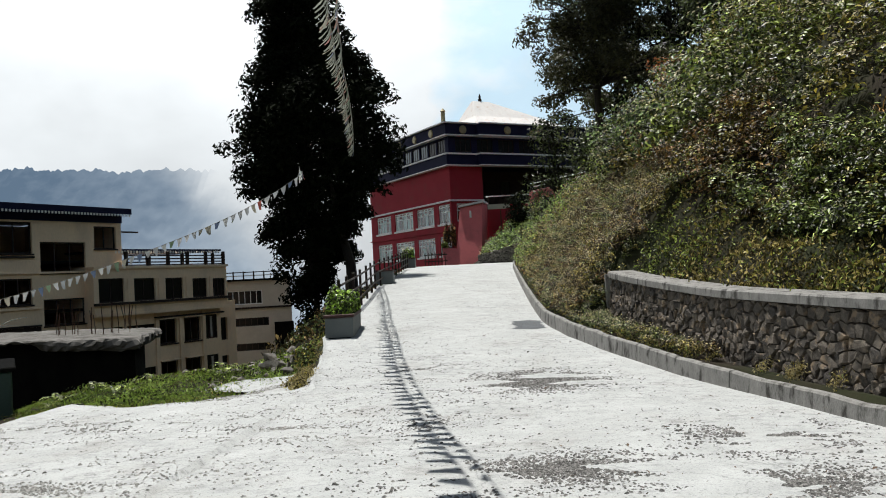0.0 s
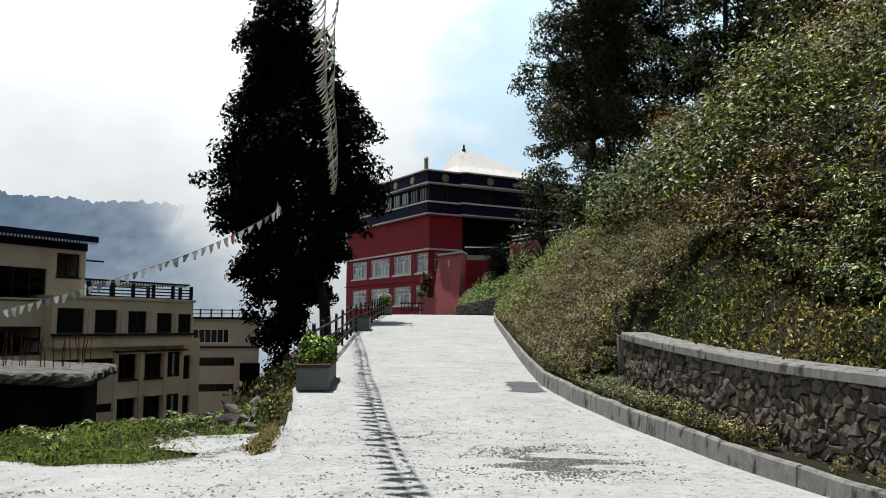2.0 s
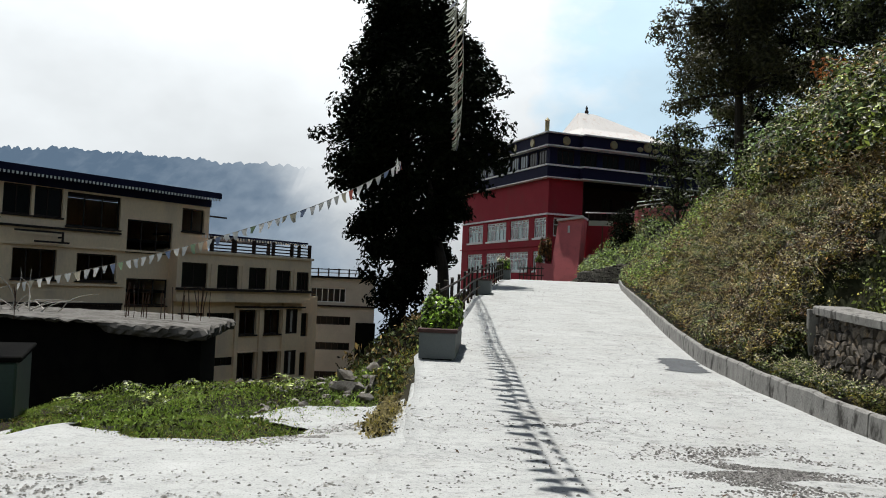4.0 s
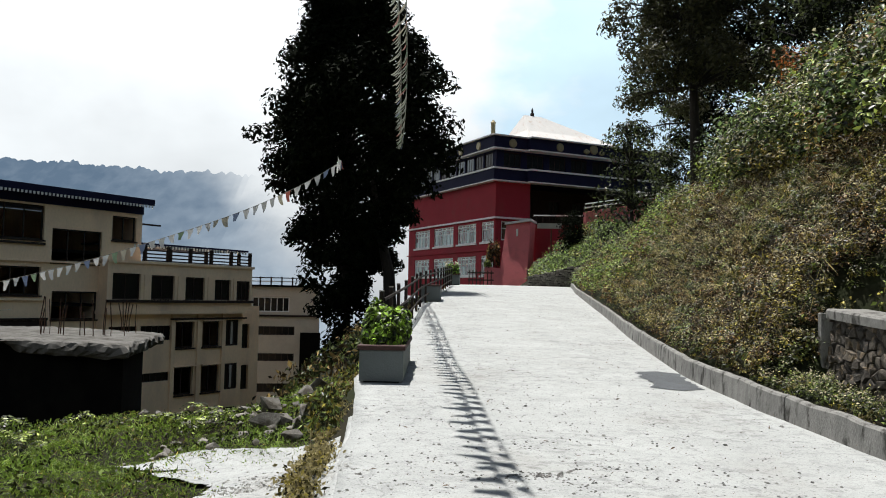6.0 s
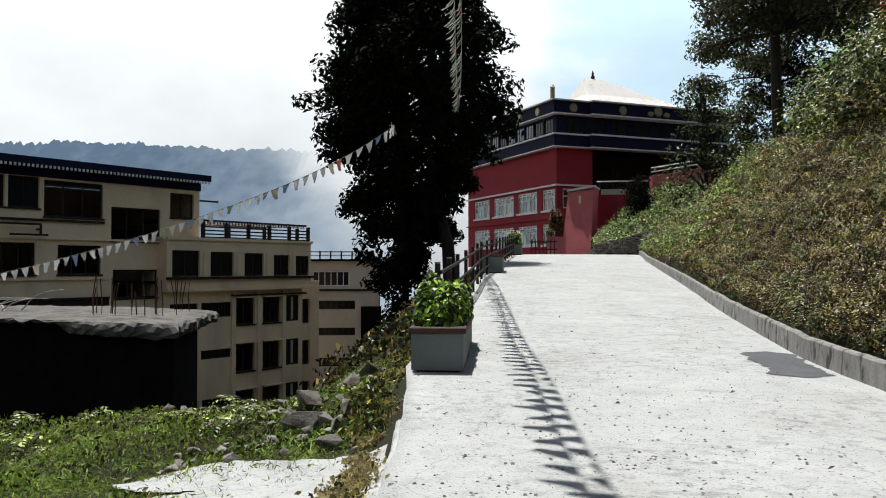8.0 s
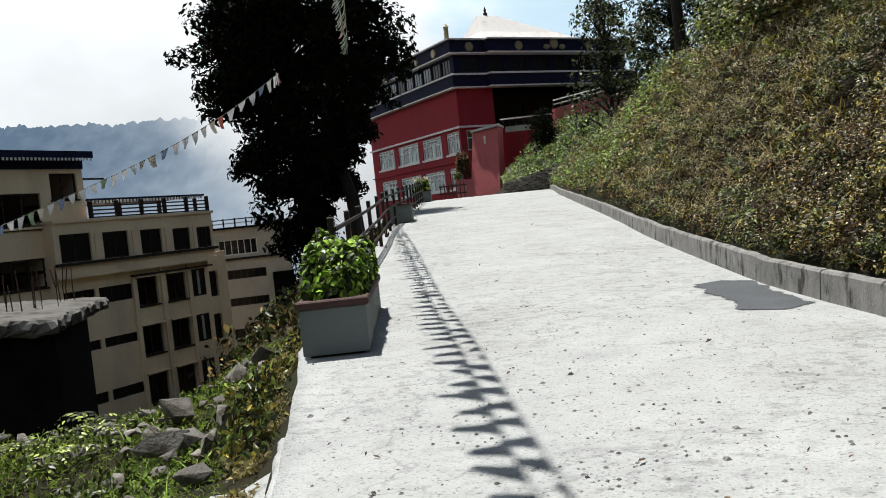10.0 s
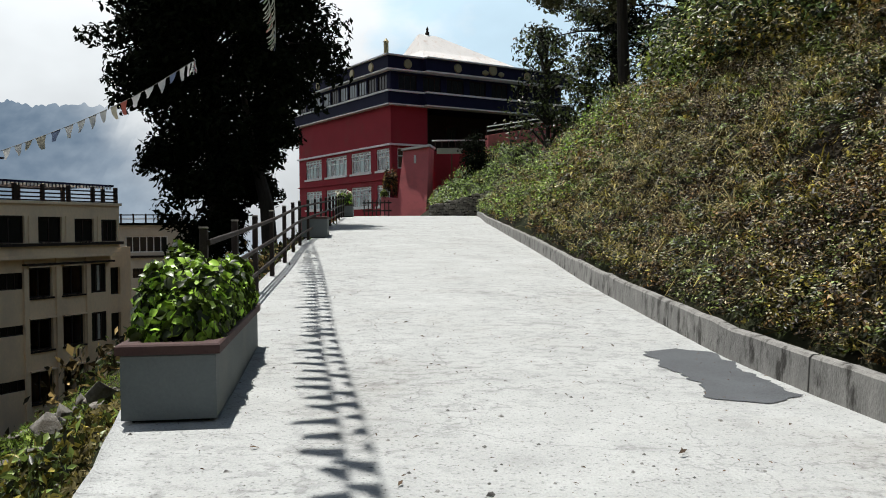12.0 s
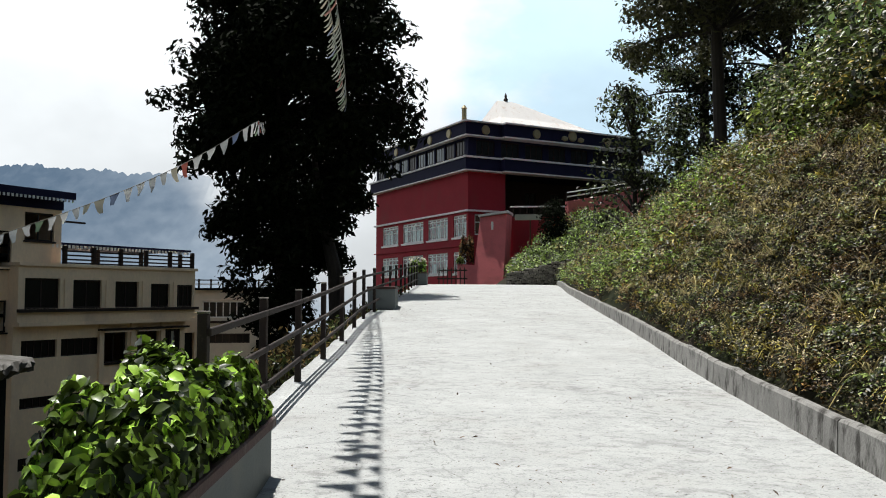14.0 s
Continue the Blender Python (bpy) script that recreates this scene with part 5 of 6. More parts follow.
def weeds(name, label, count, area, mats, size, height, seed, cond=None, slim=1.0, inside=None, upright=0.3, kind="stuff", spread=0.16, lush=55):
    """Uncountable low growth on the ground: leaves heaped in tufts over an area."""
    rng = np.random.default_rng(seed)
    x0, x1, y0, y1 = area
    tufts = max(30, count // lush)
    tx, ty = rng.uniform(x0, x1, tufts * 3), rng.uniform(y0, y1, tufts * 3)
    keep = [k for k in range(len(tx)) if cond is None or cond(tx[k], ty[k])][:tufts]
    tx, ty = tx[keep], ty[keep]
    th = height * rng.uniform(0.35, 1.0, len(tx)) * np.array([0.75 + 0.6 * noise.noise((a * 0.5, b * 0.5, seed)) for a, b in zip(tx, ty)])
    tz = np.array([land(a, b) for a, b in zip(tx, ty)])
    which = rng.integers(0, len(tx), count)
    sp = rng.normal(0, 1, (count, 2)) * (spread + th[which] * (0.25 if spread > 0.1 else 0.1))[:, None]
    up = rng.uniform(0, 1, count) ** 0.8 * th[which]
    x, y = tx[which] + sp[:, 0], ty[which] + sp[:, 1]
    # tufts follow the fall of the slope
    grad = np.array([(land(a + 0.2, b) - land(a - 0.2, b)) / 0.4 for a, b in zip(tx, ty)])
    z = tz[which] + np.clip(grad[which], -2, 2) * sp[:, 0] + up
    if inside is not None:
        ok = np.array([inside(a, b) for a, b in zip(x, y)])
        x, y, z, which = x[ok], y[ok], z[ok], which[ok]
        count = len(x)
    c = np.stack([x, y, z], 1)
    nn = rng.normal(0, 1, (count, 3)) * [1, 1, upright] + [-0.25, -0.15, 0.35]
    L = rng.uniform(0.55, 1.4, count) * size
    pick = (np.array([noise.noise((a * 0.25, b * 0.25, seed + 5.0)) for a, b in zip(tx, ty)])[which] + rng.normal(0, 0.22, count))
    edges = np.quantile(pick, np.linspace(0, 1, len(mats) + 1))
    for k, (mat, tag) in enumerate(mats):
        sel = (pick >= edges[k]) & (pick <= edges[k + 1])
        me = leaf_mesh(name, c[sel], nn[sel], rng.uniform(0, 6.28, sel.sum()), L[sel], L[sel] * rng.uniform(0.3, 0.55, sel.sum()) * slim, mat)
        solid(name, me, tag + " " + label, "vegetation", kind=kind)


BANK = lambda x, y: x > kerb_x(y) + 0.13
BEHIND = lambda x, y: x > kerb_x(y) + 0.1
ABOVE = lambda x, y: x > kerb_x(y) + (2.5 if y < 15.5 else 0.2)


def shrub_cover(name, label, plants, area, mats, leaf, radius, height, per, seed, cond, stray=0.0, slim=1.0, high=1.0):
    """Many single plants close together, each a stem with a dome of leaves, dark gaps between them."""
    rng = np.random.default_rng(seed)
    x0, x1, y0, y1 = area
    spots = []
    while len(spots) < plants:
        x, y = rng.uniform(x0, x1), rng.uniform(y0, y1)
        if cond(x, y):
            spots.append((x, y))
    batch = [[] for k in mats] + [[]]
    total = sum(w for m, tag, w in mats)
    for x, y in spots:
        field = 0.5 + 0.75 * noise.noise((x * 0.22, y * 0.22, seed)) + rng.normal(0, 0.2)
        pick, acc = len(mats) - 1, 0.0
        for k, (m, tag, w) in enumerate(mats):
            acc += w / total
            if field < acc:
                pick = k
                break
        big = rng.uniform(0, 1) ** 1.6
        r = radius[0] + (radius[1] - radius[0]) * big
        h = (height[0] + (height[1] - height[0]) * big) * rng.uniform(0.7, 1.2)
        n = int(per * rng.uniform(0.6, 1.3) * (0.5 + 0.8 * big))
        d = rng.normal(0, 1, (n, 3))
        d[:, 2] = np.abs(d[:, 2]) * 0.9 + rng.uniform(-0.25, 0.25, n)
        d /= np.linalg.norm(d, axis=1, keepdims=True)
        lump = 1 + 0.45 * np.sin(d[:, 0] * 4 + seed + x * 9) * np.cos(d[:, 1] * 4 + y * 7)
        rad = r * rng.uniform(0.15, 1.0, n) ** 0.45 * lump
        fall = (land(x + 0.15, y) - land(x - 0.15, y)) / 0.3      # plants lean out from a steep slope
        lean = min(max(fall, -3.0), 3.0) / math.hypot(1.0, min(max(fall, -3.0), 3.0))
        c = d * rad[:, None] * [1, 1, high] + [x - lean * (0.45 * h + 0.3 * r), y, land(x, y) + h * (1 - 0.35 * abs(lean)) + 0.05]
        c[:, 2] -= rng.uniform(0, 1, n) ** 5 * h * 0.6
        nn = d * 0.7 + rng.normal(0, 0.5, (n, 3)) + [-0.1, -0.05, 0.65]
        batch[pick].append(np.concatenate([c, nn], 1))
        if stray:
            batch[-1].append(np.concatenate([c, nn], 1)[d[:, 2] > 0.45][: int(n * stray)])
    for (m, tag, w), rows in zip(list(mats) + [(WEED_PALE, "pale flower heads on", 0)], batch):
        if not rows:
            continue
        q = np.concatenate(rows)
        size = leaf * (0.75 if w == 0 else 1.0)
        L = rng.uniform(0.5, 1.4, len(q)) * size
        if w == 0:
            q[:, 2] += 0.04
        ok = np.array([b > 60 or BEHIND(a, b) for a, b in zip(q[:, 0], q[:, 1])])
        q, L = q[ok], L[ok]
        me = leaf_mesh(name, q[:, :3], q[:, 3:], rng.uniform(0, 6.28, len(q)), L, L * rng.uniform(0.32, 0.6, len(q)) * slim, m)
        solid(name, me, tag + " " + label, "vegetation", kind="stuff")


HIGH = lambda x, y: x > kerb_x(y) + float(np.interp(y, (3, 15, 17, 27, 33, 40, 48), (3.6, 3.6, 3.0, 3.0, 3.8, 5.6, 8.0)))
shrub_cover("bank_weeds", "weeds covering the lower end of the steep roadside bank", 800, (0.9, 5.4, 15.5, 21), [(WITHERED, "withered brown", 2.6), (WEED, "green", 1.4), (RUSSET, "russet", 1.2), (OLIVE, "olive", 0.6)], 0.044, (0.06, 0.2), (0.02, 0.22), 95, 41, ABOVE, 0.10)
shrub_cover("bank_weeds", "weeds covering the steep roadside bank", 1150, (0.9, 5.4, 20.5, 28), [(WITHERED, "withered brown", 1.7), (WEED, "green", 1.2), (OLIVE, "olive", 1.1), (RUSSET, "russet", 1.0), (HERB, "dull green", 0.8), (YELLOWED, "yellowed", 0.2)], 0.044, (0.06, 0.2), (0.02, 0.22), 95, 63, ABOVE, 0.10)
shrub_cover("wall_foot_weeds", "low weeds between the kerb and the stone wall", 360, (1.1, 2.9, 10.5, 16), [(WITHERED, "withered brown", 1.0), (OLIVE, "olive", 1.0), (WEED, "green", 1.0)], 0.036, (0.05, 0.13), (0.0, 0.1), 60, 64, lambda x, y: kerb_x(y) + 0.14 < x < kerb_x(y) + wall_back(y) - 0.06, 0.1)
shrub_cover("bank_mat", "low mat of weeds at the foot of the bank", 2600, (0.8, 4.4, 15.6, 30), [(WITHERED, "withered brown", 1.6), (WEED, "green", 1.1), (OLIVE, "olive", 0.6), (RUSSET, "russet", 0.9)], 0.036, (0.07, 0.16), (0.01, 0.07), 44, 48, BANK, 0.09)
shrub_cover("bank_weeds", "weeds covering the roadside bank farther up", 900, (0.8, 5.4, 27, 38), [(FERN, "green", 1.5), (OLIVE, "olive", 1.0), (RUSSET, "russet", 0.6), (LUSH, "lush", 1.7)], 0.072, (0.14, 0.36), (0.06, 0.36), 105, 40, ABOVE, 0.06)
shrub_cover("bank_weeds", "weeds covering the far roadside bank", 850, (0.8, 7.0, 37, 60), [(FERN, "green", 1.6), (RUSSET, "withered", 0.6), (OLIVE, "olive", 0.8), (LUSH, "lush", 1.5)], 0.095, (0.16, 0.4), (0.06, 0.3), 90, 42, ABOVE, 0.03)
shrub_cover("slope_ferns", "ferns on the slope at the road's end", 700, (-1.2, 7.5, 61, 81), [(LUSH, "lush", 1.6), (FERN, "green", 1.0), (OLIVE, "olive", 0.6)], 0.16, (0.2, 0.5), (0.05, 0.4), 55, 46, lambda x, y: x > -1.5)
shrub_cover("hillside_shrubs", "shrubs high on the hillside", 1400, (3.0, 13.0, 4, 42), [(HILLLEAF, "dark", 0.4), (WEED, "dark green", 0.8), (HERB, "fresh", 1.4), (OLIVE, "olive", 2.0), (YELLOWED, "yellowed", 0.9), (RUSSET, "russet", 0.6)], 0.10, (0.24, 0.8), (0.2, 1.2), 130, 43, HIGH, 0.2)
shrub_cover("hillside_shrubs", "tall bushes leaning over the bank", 190, (3.6, 7.2, 17, 35), [(HILLLEAF, "dark", 0.6), (YOUNG, "leafy green", 1.5), (HERB, "dull green", 1.6), (OLIVE, "olive", 0.8)], 0.13, (0.35, 0.8), (0.4, 1.5), 260, 45, HIGH, 0.06, high=1.2)
shrub_cover("yellow_bush", "bush standing out of the bank", 16, (3.9, 4.9, 24.5, 27), [(YELLOWED, "yellow-leaved", 1.0)], 0.09, (0.3, 0.5), (0.4, 0.9), 200, 61, HIGH)
shrub_cover("bank_weeds", "weeds crowding the end of the stone wall", 650, (1.0, 4.6, 15.55, 18.6), [(WITHERED, "withered brown", 1.8), (OLIVE, "olive", 1.0), (WEED, "green", 1.2), (RUSSET, "russet", 1.0)], 0.044, (0.07, 0.2), (0.0, 0.16), 90, 62, ABOVE, 0.1)
shrub_cover("bench_shrubs", "overhanging growth behind the wall bench", 420, (3.4, 6.4, 3, 17), [(WEED, "dark green", 1.0), (FERN, "ferny green", 1.2), (OLIVE, "olive", 1.0), (RUSSET, "withered", 0.6)], 0.08, (0.12, 0.34), (0.05, 0.45), 100, 47, lambda x, y: kerb_x(y) + 2.5 < x < kerb_x(y) + 3.8, 0.05)
weeds("dry_stalks", "grass stalks standing out of the bank", 7000, (0.8, 7.0, 14, 40), [(STRAW, "straw-pale"), (DRY, "yellowed")], 0.26, 0.6, 50, ABOVE, slim=0.09, inside=BEHIND, lush=20)
weeds("wall_weeds", "weeds at the foot of the stone wall", 5200, (1.4, 3.6, 4, 16.2), [(WEED, "sparse"), (OLIVE, "olive"), (STRAW, "dry")], 0.034, 0.2, 51, lambda x, y: kerb_x(y) + 0.06 < x < kerb_x(y) + 0.24, spread=0.05, lush=26, inside=BEHIND)
weeds("bench_grass", "grass on the bench above the stone wall", 34000, (2.3, 5.6, 3, 17), [(DRY, "yellowing"), (OLIVE, "olive"), (HERB, "short")], 0.065, 0.13, 45, lambda x, y: y < 15.6 and kerb_x(y) + wall_back(y) + 0.45 < x < kerb_x(y) + wall_back(y) + 2.0)


def fall_of(x, y):
    """How steeply the ground climbs across the road, limited."""
    return min(max((land(x + 0.15, y) - land(x - 0.15, y)) / 0.3, -2.5), 2.5)


def tussocks(name, label, count, area, mat, cond, blades, length, width, seed, rise=0.08):
    """Clumps of long arching blades that hang out over the slope, three faces along each blade."""
    rng = np.random.default_rng(seed)
    roots = []
    while len(roots) < count:
        x, y = rng.uniform(area[0], area[1]), rng.uniform(area[2], area[3])
        if cond(x, y):
            roots.append((x, y, land(x, y), fall_of(x, y), rng.uniform(0.6, 1.25)))
    r = np.repeat(np.array(roots), blades, 0)
    n = len(r)
    ang = rng.uniform(0, math.tau, n)
    way = np.stack([np.cos(ang) - 0.45 * np.clip(r[:, 3], 0, 2), np.sin(ang) - 0.15, np.zeros(n)], 1)
    way /= np.linalg.norm(way, axis=1, keepdims=True)
    L = length * r[:, 4] * rng.uniform(0.55, 1.15, n)
    lift, bend = rng.uniform(0.45, 1.15, n), rng.uniform(0.6, 1.5, n)
    across = np.stack([-way[:, 1], way[:, 0], np.zeros(n)], 1)
    base = r[:, :3] + way * rng.uniform(0, 0.05, n)[:, None] + np.stack([-0.07 * np.clip(r[:, 3], 0, 2), np.zeros(n), np.full(n, rise)], 1)
    pts = []
    for f, w in ((0.0, 0.8), (0.35, 1.0), (0.7, 0.7), (1.0, 0.08)):
        mid = base + way * (L * f * 0.75)[:, None] + np.array([0, 0, 1.0]) * (L * (lift * f - bend * f * f * 0.75))[:, None]
        pts += [mid - across * width * w * 0.5, mid + across * width * w * 0.5]
    v = np.stack(pts, 1).reshape(-1, 3)
    quad = np.array((0, 1, 3, 2, 2, 3, 5, 4, 4, 5, 7, 6))
    me = bpy.data.meshes.new(name)
    me.vertices.add(n * 8)
    me.vertices.foreach_set("co", v.ravel())
    me.loops.add(n * 12)
    me.loops.foreach_set("vertex_index", (np.arange(n)[:, None] * 8 + quad).ravel())
    me.polygons.add(n * 3)
    me.polygons.foreach_set("loop_start", np.arange(n * 3) * 4)
    me.polygons.foreach_set("loop_total", np.full(n * 3, 4))
    me.update(calc_edges=True)
    me.validate()
    me.materials.append(mat)
    solid(name, me, label, "vegetation", kind="stuff")


def ferns(name, label, count, area, mat, cond, length, seed, fronds=8, pairs=11):
    """Ferns: each a rosette of arching fronds, every frond two rows of shrinking leaflets along its rib."""
    rng = np.random.default_rng(seed)
    cs, ns, us, ls = [], [], [], []
    made = 0
    while made < count:
        x, y = rng.uniform(area[0], area[1]), rng.uniform(area[2], area[3])
        if not cond(x, y):
            continue
        made += 1
        z, fall, grown = land(x, y) + 0.15 * length, fall_of(x, y), rng.uniform(0.6, 1.2)
        for k in range(fronds):
            a = math.tau * (k + rng.uniform(0, 0.8)) / fronds
            way = Vector((math.cos(a) - 0.4 * max(fall, 0), math.sin(a) - 0.1, 0)).normalized()
            L, lift, bend = length * grown * rng.uniform(0.7, 1.1), rng.uniform(0.55, 1.0), rng.uniform(0.7, 1.2)
            cross = Vector((-way.y, way.x, 0))
            for q in range(1, pairs + 1):
                f = q / pairs
                p = Vector((x, y, z)) + way * (L * f * 0.85) + Vector((0, 0, L * (lift * f - bend * f * f)))
                run = (way * 0.85 + Vector((0, 0, lift - 2 * bend * f))).normalized()
                half = 0.26 * L * (1.05 - f) ** 0.7 * min(1, f * 4)
                for e in (-1, 1):
                    out = (cross * e + run * 0.35 - Vector((0, 0, 0.22))).normalized()
                    cs.append(p + out * half * 0.5)
                    us.append(out)
                    ns.append(run.cross(out) * -e)
                    ls.append((half, L * 0.85 / pairs * 0.8))
    c, u, nrm, size = np.array(cs), np.array(us), np.array(ns), np.array(ls)
    v = np.cross(nrm, u)
    corner = np.stack([c - u * size[:, :1] / 2, c + v * size[:, 1:] / 2 - u * size[:, :1] * 0.12, c + u * size[:, :1] / 2, c - v * size[:, 1:] / 2 - u * size[:, :1] * 0.12], 1).reshape(-1, 3)
    n = len(c)
    me = mesh_of(name, corner, [(k * 4, k * 4 + 1, k * 4 + 2, k * 4 + 3) for k in range(n)], mat)
    solid(name, me, label, "fern", kind="stuff")


FACE = lambda x, y: kerb_x(y) + (2.5 if y < 15.6 else 0.35) < x < kerb_x(y) + 4.2
tussocks("grass_tussocks", "straw-pale tussocks hanging from the steep bank", 420, (0.9, 5.5, 19.5, 34), STRAW, FACE, 22, 0.34, 0.012, 71)
tussocks("grass_tussocks", "olive grass tussocks on the steep bank", 480, (0.9, 5.5, 17.5, 36), OLIVE, FACE, 22, 0.36, 0.014, 72)
tussocks("grass_tussocks", "green grass tussocks among the hillside shrubs", 420, (3.0, 9.0, 5, 36), HERB, ABOVE, 24, 0.5, 0.018, 73)
tussocks("grass_tussocks", "dry russet tussocks among the hillside shrubs", 260, (3.0, 9.0, 5, 34), RUSSET, ABOVE, 24, 0.5, 0.016, 74)
tussocks("grass_tussocks", "green tussocks on the far bank", 320, (0.9, 5.5, 34, 58), LUSH, FACE, 20, 0.5, 0.022, 76)
ferns("bank_ferns", "fresh green ferns growing out of the bank", 150, (0.9, 5.0, 16, 32), FERN, FACE, 0.42, 81)
ferns("bank_ferns", "large ferns on the slope over the stone wall", 90, (4.0, 8.0, 5, 18), HERB, ABOVE, 0.75, 82)
ferns("bank_ferns", "lush ferns on the far bank", 120, (0.9, 5.5, 30, 56), LUSH, FACE, 0.6, 83, 7, 9)
ferns("bank_ferns", "lush ferns on the slope above the low wall", 60, (-1.0, 4.5, 61.2, 76), LUSH, lambda x, y: True, 1.1, 84, 7, 9)


def on_verge(x, y):
    """Where grass grows beside and through the worn apron."""
    if x > edge_x(y) - 0.45:
        return False
    w = 0.45 * rough(x, y, 1.1, 4) + 0.12 * rough(x, y, 4.0, 6)
    tongue = ((x + 4.75) / 0.95) ** 2 + ((y - 11.85) / 0.85) ** 2 < 1 + 1.6 * w
    worn = y < 14.2 and rough(x, y, 0.75, 12) < -0.05
    return y > 13.75 + w or tongue or (not worn and x < -4.7 + w and y > 11.5 + w + max(0.0, -x - 6.0) * 0.3)


weeds("verge_grass", "grass on the lower verge", 85000, (-10.5, -3.2, 10.5, 20), [(GRASS, "lush"), (GRASS, "green"), (OLIVE, "yellowing"), (GRASS, "short")], 0.06, 0.06, 46, slim=0.24, cond=on_verge, inside=on_verge, upright=0.8, lush=26)
weeds("verge_weeds", "weeds standing in the verge grass", 9000, (-8.5, -3.6, 10.9, 17), [(HERB, "leafy"), (GRASS, "bright"), (FERN, "green")], 0.055, 0.16, 49, on_verge, lush=90, inside=on_verge)
tussocks("verge_tufts", "long grass tufts standing in the verge", 150, (-7.5, -3.7, 13.0, 17.5), GRASS, on_verge, 26, 0.2, 0.007, 77, -0.02)
ferns("verge_ferns", "low ferny weeds on the verge by the dark building", 22, (-8.5, -5.0, 14.5, 17.0), HERB, on_verge, 0.4, 85, 7, 9)
weeds("verge_fringe", "grass tufts creeping over the apron edge", 5000, (-8.5, -3.3, 10.4, 14.6), [(GRASS, "sparse"), (OLIVE, "dry")], 0.05, 0.08, 53, lambda x, y: x < edge_x(y) - 0.3 and on_verge(x, y) != on_verge(x - 0.22, y + 0.25), slim=0.35, spread=0.12, lush=22)
weeds("edge_growth", "growth along the broken road edge", 11000, (-4.6, -2.6, 11.4, 20), [(STRAW, "dry"), (OLIVE, "olive"), (STRAW, "straw-pale")], 0.045, 0.2, 47, lambda x, y: edge_x(y) - 0.4 < x < edge_x(y) - 0.16, spread=0.05, inside=lambda x, y: x < edge_x(y) + 0.02)
weeds("edge_creeper", "creeper hanging over the road edge by the planter", 5000, (-4.6, -3.2, 14.2, 19), [(OLIVE, "yellow-green"), (FERN, "green")], 0.07, 0.42, 52, lambda x, y: edge_x(y) - 0.5 < x < edge_x(y) - 0.22, spread=0.06, inside=lambda x, y: x < edge_x(y) - 0.04)
weeds("slope_growth", "undergrowth below the railing", 42000, (-12, -4.6, 20.5, 46), [(WEED, "green"), (HILLLEAF, "dark"), (WEED_DRY, "withered")], 0.13, 0.7, 48, lambda x, y: x < edge_x(y) - 0.3)


# ---- distance ----
def ridge(name, label, points, depth, drop, mat, seed, tree=9.0):
    """A far wooded ridge: a curved sheet whose top edge is ragged with trees."""
    verts, faces = [], []
    xs = np.linspace(points[0][0], points[-1][0], 1100)
    top = np.interp(xs, [p[0] for p in points], [p[1] for p in points])
    rows = 9
    for k, (x, z) in enumerate(zip(xs, top)):
        crest = z + tree * (0.5 * rough(x, seed, 0.012) + 0.75 * abs(rough(x, seed, 0.045, 2)) ** 0.6 + 0.45 * abs(rough(x, seed, 0.12, 7)) ** 0.6)
        for r in range(rows):
            f = r / (rows - 1)
            verts.append((x, depth - 500 * f + 40 * rough(x, f * 400, 0.006, seed), crest * (1 - f) + drop * f))
    for k in range(len(xs) - 1):
        faces += [(k * rows + r, k * rows + r + 1, (k + 1) * rows + r + 1, (k + 1) * rows + r) for r in range(rows - 1)]
    return solid(name, mesh_of(name, verts, faces, mat, True), label, "mountain", kind="structure")


ridge("backdrop_ridge", "forested mountain ridge with painted haze, fading into cloud", [(-1500, 232), (-900, 226), (-760, 216), (-640, 205), (-540, 203), (-440, 190), (-340, 170), (-220, 140), (0, 90), (300, 40), (900, -80)], 1400, -260, HILL, 3, 15.0)
